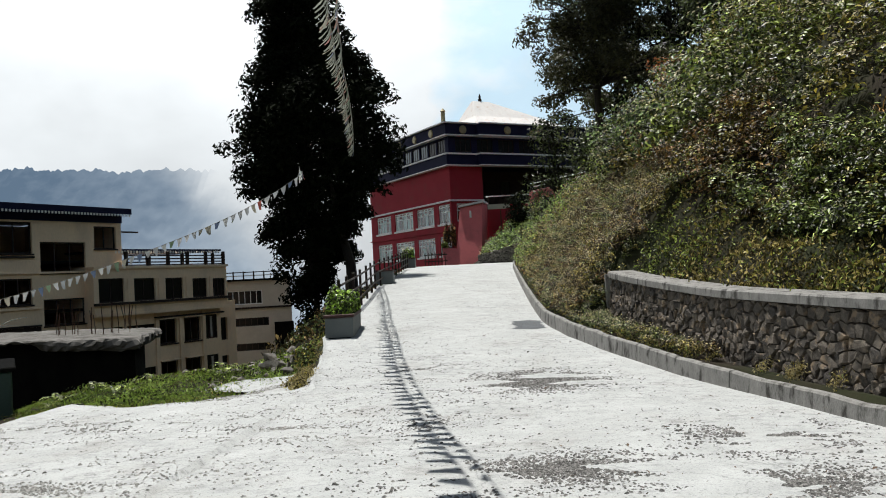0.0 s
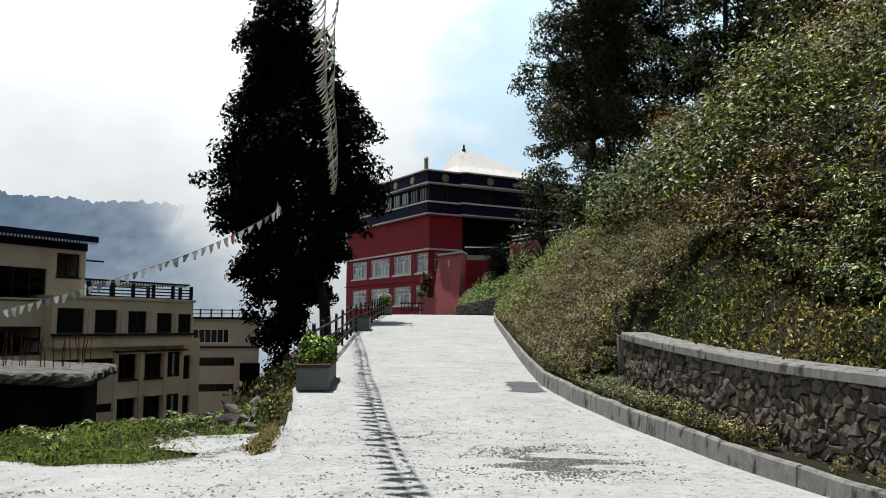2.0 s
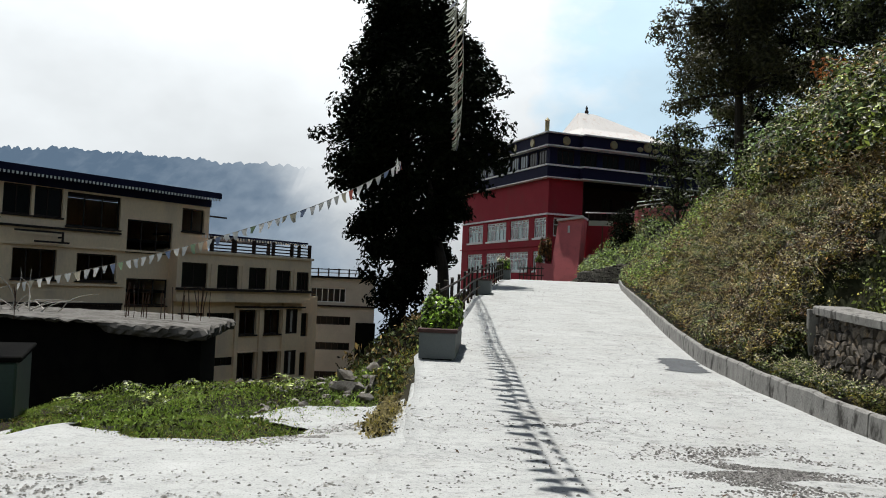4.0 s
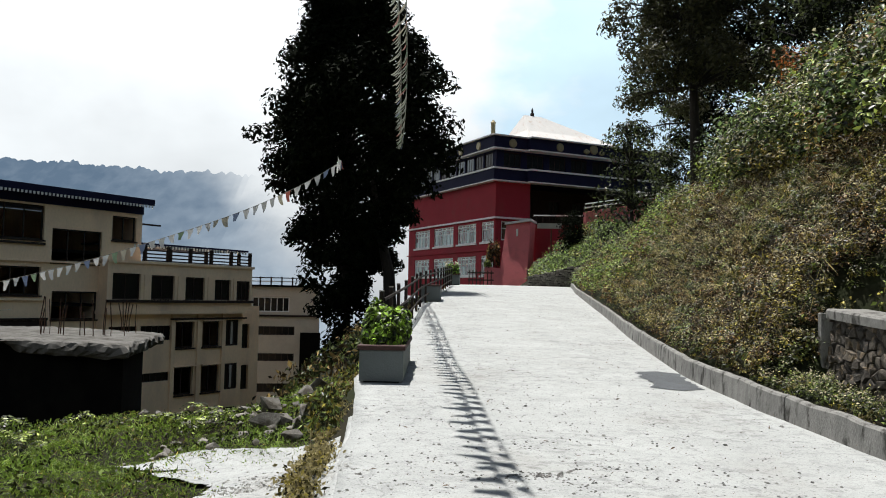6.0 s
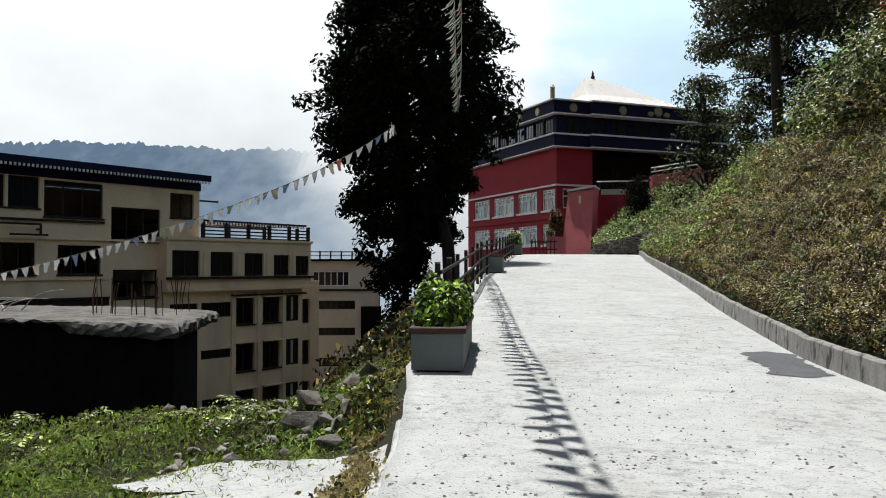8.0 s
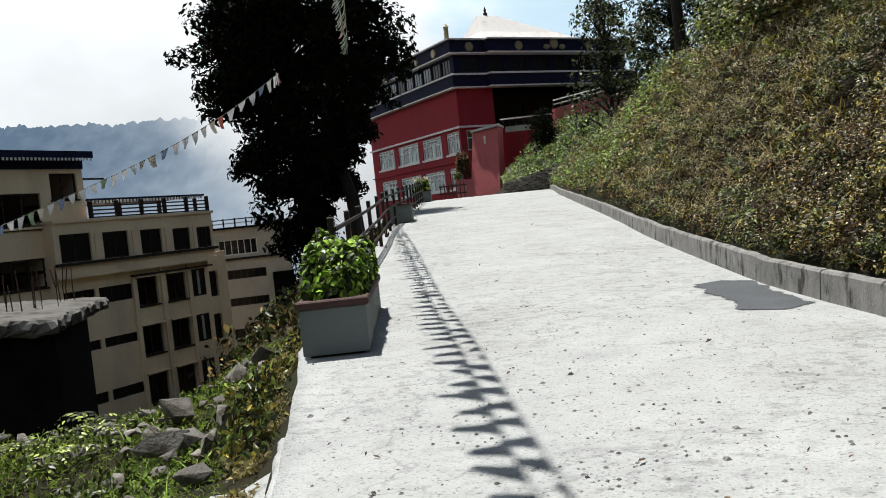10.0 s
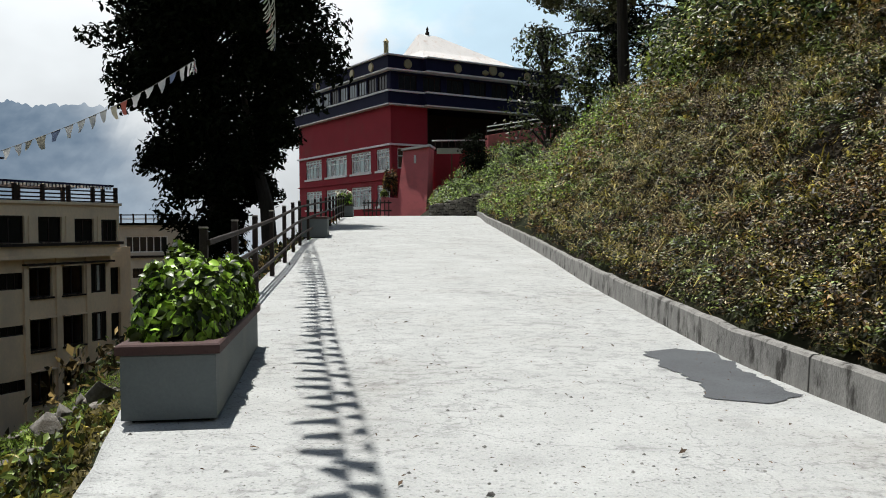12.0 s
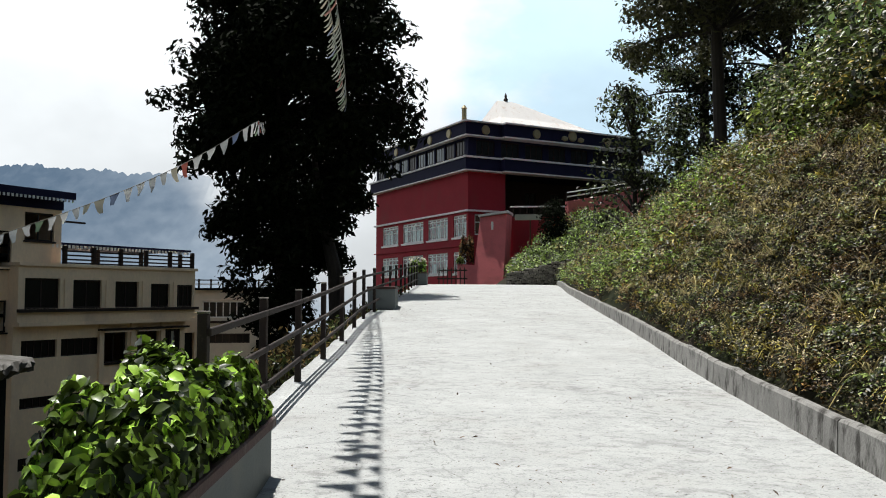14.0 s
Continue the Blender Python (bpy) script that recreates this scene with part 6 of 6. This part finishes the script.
# ---- stone retaining wall ----
def stone_wall():
    w = thing("retaining_wall", "dry-jointed dark stone retaining wall with a concrete coping", "wall", kind="structure")
    ys = np.concatenate([np.arange(-3, 15.3, 0.6), [15.5]])

    def face(y, h):
        """The wall's face: over the kerb, leaning back a little."""
        return kerb_x(y) + wall_back(y) + 0.10 * h

    verts, faces = [], []
    for y in ys:
        z = road_z(y) + 0.05
        for x, h in ((face(y, 0) + 0.05, 0), (face(y, 1) + 0.05, 0.88), (face(y, 1) + 0.4, 0.88), (face(y, 0) + 0.4, 0)):
            verts.append((x, y, z + h))
    for j in range(len(ys) - 1):
        faces += [(j * 4 + i, (j + 1) * 4 + i, (j + 1) * 4 + (i + 1) % 4, j * 4 + (i + 1) % 4) for i in range(4)]
    faces += [(0, 1, 2, 3), tuple(len(verts) - 4 + k for k in (3, 2, 1, 0))]
    part("core", mesh_of("core", verts, faces, MORTAR), MORTAR, w, "dark mortared core")
    verts, faces = [], []
    for y in ys:
        z = road_z(y) + 0.05
        x = face(y, 1)
        for p in ((x - 0.07, 0.88), (x - 0.07, 0.97), (x - 0.05, 0.99), (x + 0.38, 0.99), (x + 0.4, 0.88)):
            verts.append((p[0] + 0.01 * rough(y, p[1], 2), y, z + p[1]))
    for j in range(len(ys) - 1):
        faces += [(j * 5 + i, (j + 1) * 5 + i, (j + 1) * 5 + (i + 1) % 5, j * 5 + (i + 1) % 5) for i in range(5)]
    faces += [(0, 1, 2, 3, 4), tuple(len(verts) - 5 + k for k in (4, 3, 2, 1, 0))]
    part("coping", mesh_of("coping", verts, faces, KERB), KERB, w, "weathered concrete coping")
    verts = []
    part("end_strip", boxes(((face(15.5, 0) - 0.02, 15.5, road_z(15.5) + 0.05), (face(15.5, 1) + 0.36, 15.62, road_z(15.5) + 0.99)), bevel=0.01), KERB, w)
    # rubble stones: cells of an uneven net, each with its own outline and a bulging face
    rnd = random.Random(5)
    seeds, z = [], 0.03
    while z < 0.9:
        ch = rnd.uniform(0.075, 0.14)
        y = 4.2
        while y < 15.45:
            ln = rnd.uniform(0.07, 0.24)
            seeds.append((y + ln / 2 + rnd.uniform(-0.03, 0.03), z + ch / 2 + rnd.uniform(-0.045, 0.045)))
            y += ln
        z += ch

    def cell(k):
        cy, cz = seeds[k]
        poly = [(max(4.2, cy - 0.3), max(0.0, cz - 0.25)), (min(15.48, cy + 0.3), max(0.0, cz - 0.25)), (min(15.48, cy + 0.3), min(0.87, cz + 0.25)), (max(4.2, cy - 0.3), min(0.87, cz + 0.25))]
        for q, (oy, oz) in enumerate(seeds):
            if q == k or abs(oy - cy) > 0.6 or abs(oz - cz) > 0.5:
                continue
            ny, nz = oy - cy, oz - cz
            gap = math.hypot(ny, nz)
            lim = gap / 2 - 0.005
            out = []
            for (ay, az), (by, bz) in zip(poly, poly[1:] + poly[:1]):
                da, db = ((ay - cy) * ny + (az - cz) * nz) / gap - lim, ((by - cy) * ny + (bz - cz) * nz) / gap - lim
                if da <= 0:
                    out.append((ay, az))
                if da * db < 0:
                    f = da / (da - db)
                    out.append((ay + (by - ay) * f, az + (bz - az) * f))
            poly = out
            if len(poly) < 3:
                return None
        return poly

    def stone(k, verts, faces):
        poly = cell(k)
        if not poly:
            return
        my, mz = sum(p[0] for p in poly) / len(poly), sum(p[1] for p in poly) / len(poly)
        proud = rnd.uniform(-0.012, 0.028)
        at, n = len(verts), len(poly)
        for f, depth in ((1.0, 0.07), (0.97, 0.018), (0.88, 0.002)):
            for py, pz in poly:
                y, zz = my + (py - my) * f, mz + (pz - mz) * f
                verts.append((face(y, zz) + depth - proud + 0.045 * noise.noise((y * 13, zz * 13, k)), y, road_z(y) + 0.05 + zz))
        y, zz = my + rnd.uniform(-0.02, 0.02), mz + rnd.uniform(-0.02, 0.02)
        verts.append((face(y, zz) - proud - rnd.uniform(-0.004, 0.014), y, road_z(y) + 0.05 + zz))
        for r in range(2):
            faces += [(at + r * n + i, at + (r + 1) * n + i, at + (r + 1) * n + (i + 1) % n, at + r * n + (i + 1) % n) for i in range(n)]
        faces += [(at + 2 * n + i, at + 3 * n, at + 2 * n + (i + 1) % n) for i in range(n)]

    order = sorted(range(len(seeds)), key=lambda k: abs(seeds[k][0] - 8.5))
    for k in order[:300]:
        verts, faces = [], []
        stone(k, verts, faces)
        if verts:
            part("stone", mesh_of("stone", verts, faces, STONE), STONE, w)
    verts, faces = [], []
    for k in order[300:]:
        stone(k, verts, faces)
    rest = part("small_stones", mesh_of("small_stones", verts, faces, STONE_FAR), STONE_FAR, w)
    tagged(rest, kind="stuff")


# ---- road surface pieces ----
def gravel(label, count, spots, seed, stuff=GRAVEL):
    """Loose chips of stone lying in the worn hollows of the road, thinning out at the rim."""
    rng = np.random.default_rng(seed)
    verts, faces = [], []
    base = [(-1, -0.7, 0), (0.9, -0.9, 0), (1.0, 0.8, 0), (-0.8, 1.0, 0), (-0.4, -0.3, 0.8), (0.5, -0.2, 0.65), (0.3, 0.5, 0.75)]
    tri = [(0, 1, 5, 4), (1, 2, 6, 5), (2, 3, 6), (3, 0, 4, 6), (4, 5, 6)]
    for k in range(count):
        cx, cy, rx, ry = spots[int(rng.integers(0, len(spots)))]
        q, a = abs(rng.normal(0, 0.55)), rng.uniform(0, math.tau)
        x, y = cx + rx * q * math.cos(a), cy + ry * q * math.sin(a)
        if noise.noise((x * 1.1, y * 3.2, seed)) + 0.4 * noise.noise((x * 4, y * 9, seed)) < -0.05 or x > kerb_x(y) - 0.05:
            continue
        r, turn = rng.uniform(0.004, 0.014) * (1.6 if rng.random() < 0.07 else 1.0), rng.uniform(0, 6.28)
        z = road_z(y) + 0.012 * rough(x, y, 0.6, 5) - 0.05 * max(0, (x - edge_x(y)) / (kerb_x(y) + 0.05 - edge_x(y))) ** 3 - 0.001
        if x < edge_x(y) - 0.03:
            if on_verge(x, y):
                continue
            z = land(x, y) + (0.035 if y > 9 else 0.05)
        c, n = math.cos(turn), math.sin(turn)
        at = len(verts)
        verts += [(x + r * (p[0] * c - p[1] * n), y + r * (p[0] * n + p[1] * c), z + r * p[2]) for p in base]
        faces += [tuple(at + i for i in fc) for fc in tri]
    solid("gravel", mesh_of("gravel", verts, faces, stuff), label, "gravel", kind="stuff")


gravel("loose dark gravel in a worn hollow of the road", 9000, [(0.4, 10.75, 0.95, 1.05)], 5)
gravel("loose dark gravel spread over the worn road", 18000, [(1.9, 5.5, 1.1, 0.8), (0.4, 6.1, 1.1, 0.7), (2.2, 7.2, 0.8, 1.0), (-0.6, 5.0, 1.0, 0.8)], 6)
gravel("pale loose grit over the worn lower apron", 8000, [(-3.5, 6.0, 2.6, 1.6), (-5.0, 8.6, 2.4, 1.6), (-2.2, 8.2, 1.6, 1.8), (-3.4, 11.5, 0.9, 1.2)], 7, GRIT)
gravel("scattered grit on the road", 3500, [(-0.8, 8.0, 2.4, 4.0), (-1.2, 12.0, 2.4, 5.0)], 8)


def road_patch():
    """A darker repair strip along the kerb, its outline ragged."""
    rim = [(0.20, 18.1), (0.55, 18.3), (0.84, 18.15), (0.88, 17.26), (0.90, 16.5), (0.55, 16.25), (0.22, 16.36), (0.30, 17.05)]
    bm, ring = bmesh.new(), []
    for k, (a, b) in enumerate(zip(rim, rim[1:] + rim[:1])):
        for q in range(30):
            f = q / 30
            x, y = a[0] + (b[0] - a[0]) * f, a[1] + (b[1] - a[1]) * f
            x += 0.14 * noise.noise((x * 3, y * 3, 2)) + 0.07 * noise.noise((x * 5, y * 9, 3)) + 0.03 * noise.noise((x * 9, y * 24, 3))
            ring.append((x, y))
    mid = (0.6, 17.0)
    rings = []
    for f in (0.3, 0.6, 0.85, 1.0):
        rings.append([bm.verts.new((mid[0] + (x - mid[0]) * f, mid[1] + (y - mid[1]) * f, 0)) for x, y in ring])
    bm.faces.new(rings[0])
    n = len(ring)
    for one, two in zip(rings, rings[1:]):
        for k in range(n):
            bm.faces.new((one[k], two[k], two[(k + 1) % n], one[(k + 1) % n]))
    for v in bm.verts:
        x, y = v.co.x, v.co.y
        v.co.z = road_z(y) + 0.012 * rough(x, y, 0.6, 5) - 0.05 * max(0, (x - edge_x(y)) / (kerb_x(y) + 0.05 - edge_x(y))) ** 3 + 0.006
    me = bpy.data.meshes.new("road_patch")
    bm.to_mesh(me)
    bm.free()
    me.materials.append(PATCH)
    solid("road_patch", me, "darker bluish-grey repair patch in the road", "road patch", kind="structure")


road_patch()


def apron():
    """The side apron of worn concrete that leaves the road on the downhill side."""
    verts, faces, w = [], [], 90
    ys = np.concatenate([np.linspace(-12, 9.6, 40), np.linspace(9.65, 13.9, 110)])
    for y in ys:
        a = edge_x(y) + 0.14
        reach = float(np.interp(y, (-12, 9.3, 10.3, 11.2, 12, 12.8, 13.6, 13.9), (8, 7.5, 6.6, 5.4, 5.0, 4.6, 3.8, 2.6)))
        for k in range(w):
            x = a - reach * (k / (w - 1)) ** 1.3
            zz = road_z(y) - 0.01 if x > edge_x(y) - 0.03 else land(x, y) + (0.035 if y > 9 else 0.05)
            verts.append((x + (0.12 * rough(x, y, 1.3, 8) if k == w - 1 else 0), y, zz))
    for j in range(len(ys) - 1):
        for i in range(w - 1):
            p, q = verts[j * w + i], verts[(j + 1) * w + i + 1]
            if not on_verge((p[0] + q[0]) / 2, (p[1] + q[1]) / 2):
                faces.append((j * w + i, j * w + i + 1, (j + 1) * w + i + 1, (j + 1) * w + i))
    solid("pavement", mesh_of("pavement", verts, faces, CONCRETE, True), "worn concrete side apron beside grass", "pavement", kind="structure")


apron()


def litter():
    """Dead leaves and grit on the road."""
    rng = np.random.default_rng(9)
    n = 5200
    y = 3 + 42 * rng.uniform(0, 1, n) ** 1.4
    x = np.array([rng.uniform(edge_x(b) + 0.1, kerb_x(b) - 0.05) for b in y])
    c = np.stack([x, y, [road_z(b) + 0.012 for b in y]], 1)
    L = rng.uniform(0.01, 0.032, n) * np.where(rng.uniform(0, 1, n) < 0.06, 2.2, 1.0)
    me = leaf_mesh("leaf_litter", c, rng.normal(0, 0.3, (n, 3)) + [0, 0, 1], rng.uniform(0, 6, n), L, L * 0.35, LEAFLITTER, 0.2)
    solid("leaf_litter", me, "scattered dead brown leaves on the road", "leaves", kind="stuff")


litter()


# ---- rubble by the road edge ----
def rubble():
    rnd = random.Random(8)
    spots = [(-4.35, 17.0, 0.30), (-4.05, 15.0, 0.24), (-4.5, 15.8, 0.34), (-4.1, 16.2, 0.2), (-4.6, 17.8, 0.3), (-4.3, 14.4, 0.2), (-4.6, 18.6, 0.3), (-4.9, 16.6, 0.18), (-3.75, 14.2, 0.2), (-3.85, 14.9, 0.26), (-4.0, 13.9, 0.16), (-4.2, 14.9, 0.3), (-3.95, 15.5, 0.28), (-4.5, 14.2, 0.15)]
    spots += [(rnd.uniform(-5.4, -3.85), rnd.uniform(13.7, 19), rnd.uniform(0.06, 0.17)) for k in range(110)]
    spots += [(rnd.uniform(-6.6, -5.0), rnd.uniform(15.4, 16.8), rnd.uniform(0.05, 0.15)) for k in range(14)]
    spots = [(min(x, edge_x(y) - 0.4), y, r * 0.46) for x, y, r in spots]
    for k, (x, y, r) in enumerate(spots):
        bm = bmesh.new()
        for q in range(11):
            p = Vector((rnd.gauss(0, 1), rnd.gauss(0, 1), rnd.gauss(0, 1))).normalized() * rnd.uniform(0.7, 1.3)
            bm.verts.new(p)
        hull = bmesh.ops.convex_hull(bm, input=bm.verts[:])
        bmesh.ops.delete(bm, geom=[v for v in hull["geom_interior"] if isinstance(v, bmesh.types.BMVert)], context="VERTS")
        bmesh.ops.bevel(bm, geom=bm.edges[:], offset=0.025, segments=1, affect="EDGES")
        turned(bm, Matrix.Rotation(rnd.uniform(0, 6), 4, "Z") @ Matrix.Rotation(rnd.uniform(-0.6, 0.6), 4, "X") @ Matrix.Diagonal((r * rnd.uniform(0.9, 1.9), r * rnd.uniform(0.6, 1.1), r * rnd.uniform(0.5, 0.95), 1)))
        me = bpy.data.meshes.new("rubble_rock")
        bm.to_mesh(me)
        bm.free()
        me.materials.append(ROCK)
        solid("rubble_rock", me, "broken grey rubble rock beside the road edge", "rock", "rubble heap", at=(x, y, land(x, y) + r * 0.3 + (0.08 if r > 0.1 else 0.03)))


rubble()


def sheet_box():
    t = thing("tank_box", "green sheet-clad tank box with a concrete lid", "tank", at=(-10.05, 14.2, -1.0), rz=0.55)
    part("body", boxes(((-1.5, -1.2, -0.6), (1.2, 1.2, 1.25)), bevel=0.03), GREEN, t)
    part("lid", boxes(((-1.56, -1.26, 1.25), (1.26, 1.26, 1.33)), bevel=0.02), BLACKWALL, t, "weathered concrete lid")


sheet_box()


# ---- prayer flags ----
def flag_line(name, label, pts, flags, size, seed, plain=False, wind=(-0.35, 0.35), cloths=CLOTH):
    """A sagging line of small cloth flags."""
    rng = random.Random(seed)
    t = thing(name, label, "flags")
    pts = [Vector(p) for p in pts]
    seg = [0.0]
    for a, b in zip(pts, pts[1:]):
        seg.append(seg[-1] + (b - a).length)

    def at(s):
        k = max(i for i in range(len(seg) - 1) if seg[i] <= s + 1e-6)
        f = (s - seg[k]) / (seg[k + 1] - seg[k])
        p0, p1, p2, p3 = pts[max(k - 1, 0)], pts[k], pts[k + 1], pts[min(k + 2, len(pts) - 1)]
        return 0.5 * ((2 * p1) + (p2 - p0) * f + (2 * p0 - 5 * p1 + 4 * p2 - p3) * f * f + (3 * p1 - p0 - 3 * p2 + p3) * f**3)

    n = 60
    part("cord", tube(bmesh.new(), [tuple(at(seg[-1] * k / n)) for k in range(n + 1)], [0.007] * (n + 1), 4), TWINE, t)
    for k in range(flags):
        s = seg[-1] * (k + 0.5) / flags
        p, q = at(s - size * 0.42 if s > size else s), at(min(s + size * 0.42, seg[-1]))
        w = size * rng.uniform(0.78, 1.15)
        blow = Vector((rng.uniform(*wind), rng.uniform(-0.3, 0.15), 0.25 * max(0, abs(wind[0]) - 0.4))) * w
        verts, faces = [], []
        for r in range(5):
            f = r / 4
            pinch = 1 - (0.7 * f if not plain else 0.15 * f)
            for c in range(4):
                g = 0.5 + (c / 3 - 0.5) * pinch
                v = p.lerp(q, g) + Vector((0, 0, -w * 1.15 * f)) + blow * f * f
                v += Vector((0.05, 0.05, 0)) * math.sin(c * 1.7 + r * 1.3 + k) * w * f
                verts.append(tuple(v))
        faces = [(r * 4 + c, r * 4 + c + 1, (r + 1) * 4 + c + 1, (r + 1) * 4 + c) for r in range(4) for c in range(3)]
        mat = cloths[0] if rng.random() < 0.72 else cloths[rng.choice((1, 1, 2, 3, 4))]
        part("flag", mesh_of("flag", verts, faces, mat, True), mat, t)


flag_line("prayer_flags", "faded prayer flags strung from the tree across the valley side", [(-9.0, 38.0, 6.95), (-8.3, 35.2, 6.35), (-7.8, 33, 5.86), (-9.4, 33, 4.95), (-11.8, 33, 3.95), (-15.8, 33, 2.66), (-19.2, 33, 1.78), (-22.5, 32.6, 1.0)], 62, 0.28, 1)
OVERHEAD = [(-6.4, 37.8, 7.5), (-5.6, 32.5, 7.6), (-4.55, 25.8, 7.4), (-3.78, 20.6, 7.0), (-3.25, 17.6, 6.6), (-2.69, 14.2, 6.2), (-1.84, 10.0, 5.6), (-1.06, 6.6, 5.1), (0.05, 0.0, 4.7), (0.8, -7.0, 4.5)]
for off, seed in (((-0.02, 0, 0.03), 2), ((0.12, 0.1, -0.04), 5)):
    flag_line("prayer_flags", "prayer flags strung overhead along the road to the tree", [tuple(Vector(p) + Vector(off) * min(1, abs(p[1] - 38.5) / 6)) for p in OVERHEAD], 140, 0.29, seed, wind=(-0.9, -0.3) if seed == 2 else (-0.85, 0.05), cloths=FADED)


def banner():
    t = thing("banner_pole", "tall pole with a yellowed vertical prayer banner", "flag", at=(-7.15, 10.0, 0.0))
    part("pole", tube(bmesh.new(), [(0, 0, -0.4), (0.02, 0, 2), (0.0, 0, 3.75)], [0.035, 0.03, 0.022], 8), BROWN, t)
    for name, mat, words, rows in (("white_cloth", CLOTH[0], "weathered white cloth", range(0, 7)), ("yellow_cloth", YELLOWCLOTH, "yellow cloth", range(6, 15))):
        verts = []
        for r in rows:
            f = r / 14
            wide = float(np.interp(f, (0, 0.12, 0.28, 0.42, 0.55, 0.8, 0.93, 1), (0.1, 0.34, 0.30, 0.05, 0.10, 0.14, 0.3, 0.2)))
            for c in range(6):
                g = c / 5
                verts.append((0.03 + g * wide, 0.08 * math.sin(g * 5 + r * 0.7) * g - 0.1 * g * math.sin(f * 5), 3.45 - 2.15 * f - 0.16 * g * math.sin(f * 7 + 0.4)))
        n = len(rows)
        part(name, mesh_of(name, verts, [(r * 6 + c, r * 6 + c + 1, (r + 1) * 6 + c + 1, (r + 1) * 6 + c) for r in range(n - 1) for c in range(5)], mat, True), mat, t, words)


banner()


def sign_post():
    t = thing("sign_post", "small signboard on a post beside the stairs", "sign", at=(0.4, 78.0, 2.4))
    part("post", boxes(((-0.05, -0.05, 0), (0.05, 0.05, 5.6))), RUST, t)
    part("board", boxes(((-1.2, -0.1, 5.1), (0.9, -0.05, 5.55))), BLIND, t, "pale board")


sign_post()


def far_stone_wall():
    w = thing("low_stone_wall", "low rough stone wall at the road's far end", "wall")
    rnd = random.Random(12)
    top = lambda x: float(np.interp(x, (-1.6, -0.6, 1.0, 3.0), (2.9, 3.1, 3.5, 4.0)))
    bm = bmesh.new()
    for y in (60.2, 60.6):
        ring = [bm.verts.new(p) for p in ((-1.5, y, 2.1), (3.0, y, 2.1), (3.0, y, 3.95), (1.0, y, 3.45), (-0.6, y, 3.05), (-1.5, y, 2.88))]
        bm.faces.new(ring if y < 60.4 else ring[::-1])
    bm.verts.ensure_lookup_table()
    for k in range(6):
        bm.faces.new([bm.verts[i] for i in (k, k + 6, (k + 1) % 6 + 6, (k + 1) % 6)])
    part("core", bm, MORTAR, w)
    shape = bmesh.new()
    bmesh.ops.create_cube(shape, size=1.0)
    bmesh.ops.bevel(shape, geom=shape.edges[:], offset=0.12, segments=1, affect="EDGES")
    me = bpy.data.meshes.new("stone")
    shape.to_mesh(me)
    me.materials.append(ROCK)
    z = 2.15
    while z < 3.9:
        x, rise = -1.5, rnd.uniform(0.1, 0.2)
        while x < 2.9:
            ln = rnd.uniform(0.12, 0.45)
            if z + rise < top(x + ln / 2) + 0.03:
                ob = part("stone", me, ROCK, w)
                ob.matrix_basis = Matrix.Translation((x + ln / 2, 60.18 - rnd.uniform(0, 0.06), z + rise / 2 + rnd.uniform(-0.03, 0.03))) @ Matrix.Rotation(rnd.uniform(-0.25, 0.25), 4, "Y") @ Matrix.Diagonal((ln * 0.94, 0.22, rise * rnd.uniform(0.7, 1.1), 1))
            x += ln
        z += rise


far_stone_wall()


def dry_branches():
    t = thing("dry_branches", "heap of bare pale dry branches on the slab roof", "branches")
    rnd = random.Random(14)
    for k in range(26):
        p = Vector((-24.3 + rnd.uniform(-2.4, 2.2), 34.4 + rnd.uniform(-0.8, 0.8), -0.2))
        way = Vector((rnd.uniform(-1.3, 1.3), rnd.uniform(-0.3, 0.3), rnd.uniform(0.5, 1.2))).normalized()
        path = [p]
        for q in range(6):
            way = (way + Vector((rnd.uniform(-0.4, 0.4), rnd.uniform(-0.2, 0.2), -0.14))).normalized()
            path.append(path[-1] + way * 0.32)
        part("branch", tube(bmesh.new(), [tuple(q) for q in path], [0.03 - 0.004 * q for q in range(7)], 5), BLIND, t)


def bent_stick():
    t = thing("bent_stick", "dark bent stick leaning out of the bank weeds", "stick")
    part("stem", tube(bmesh.new(), [(1.38, 28.2, 1.45), (1.42, 28.2, 1.9), (1.46, 28.2, 2.3), (1.6, 28.2, 2.55), (1.85, 28.2, 2.62), (2.15, 28.2, 2.58)], [0.035, 0.033, 0.03, 0.028, 0.024, 0.018], 7), BARK, t)


def entrance_fence():
    """The dark fence that closes the road's end beside the far planter."""
    t = thing("entrance_fence", "dark timber fence beside the far flowering planter", "fence", at=(-5.3, 60.0, 2.3))
    for k in range(7):
        part("picket", boxes(((k * 0.24 - 0.03, -0.03, -0.3), (k * 0.24 + 0.03, 0.03, 0.92)), bevel=0.006), BROWN, t)
    for z in (0.25, 0.72):
        part("fence_rail", boxes(((-0.1, 0.031, z), (1.6, 0.06, z + 0.08))), BROWN, t)


entrance_fence()
bush("creeper_bush", pose(-4.85, 84.6, 4.25), 1.7, 1.4, 2.9, 1500, 0.2, RUSSET, "dark reddish climbing bush beside the stair wall", "bush", 15)
bush("potted_shrub", pose(-5.35, 83.9, 4.25), 0.9, 0.7, 0.8, 420, 0.14, HERB, "small pale green shrub on the stair ledge", "bush", 16)
bent_stick()
dry_branches()
stone_wall()
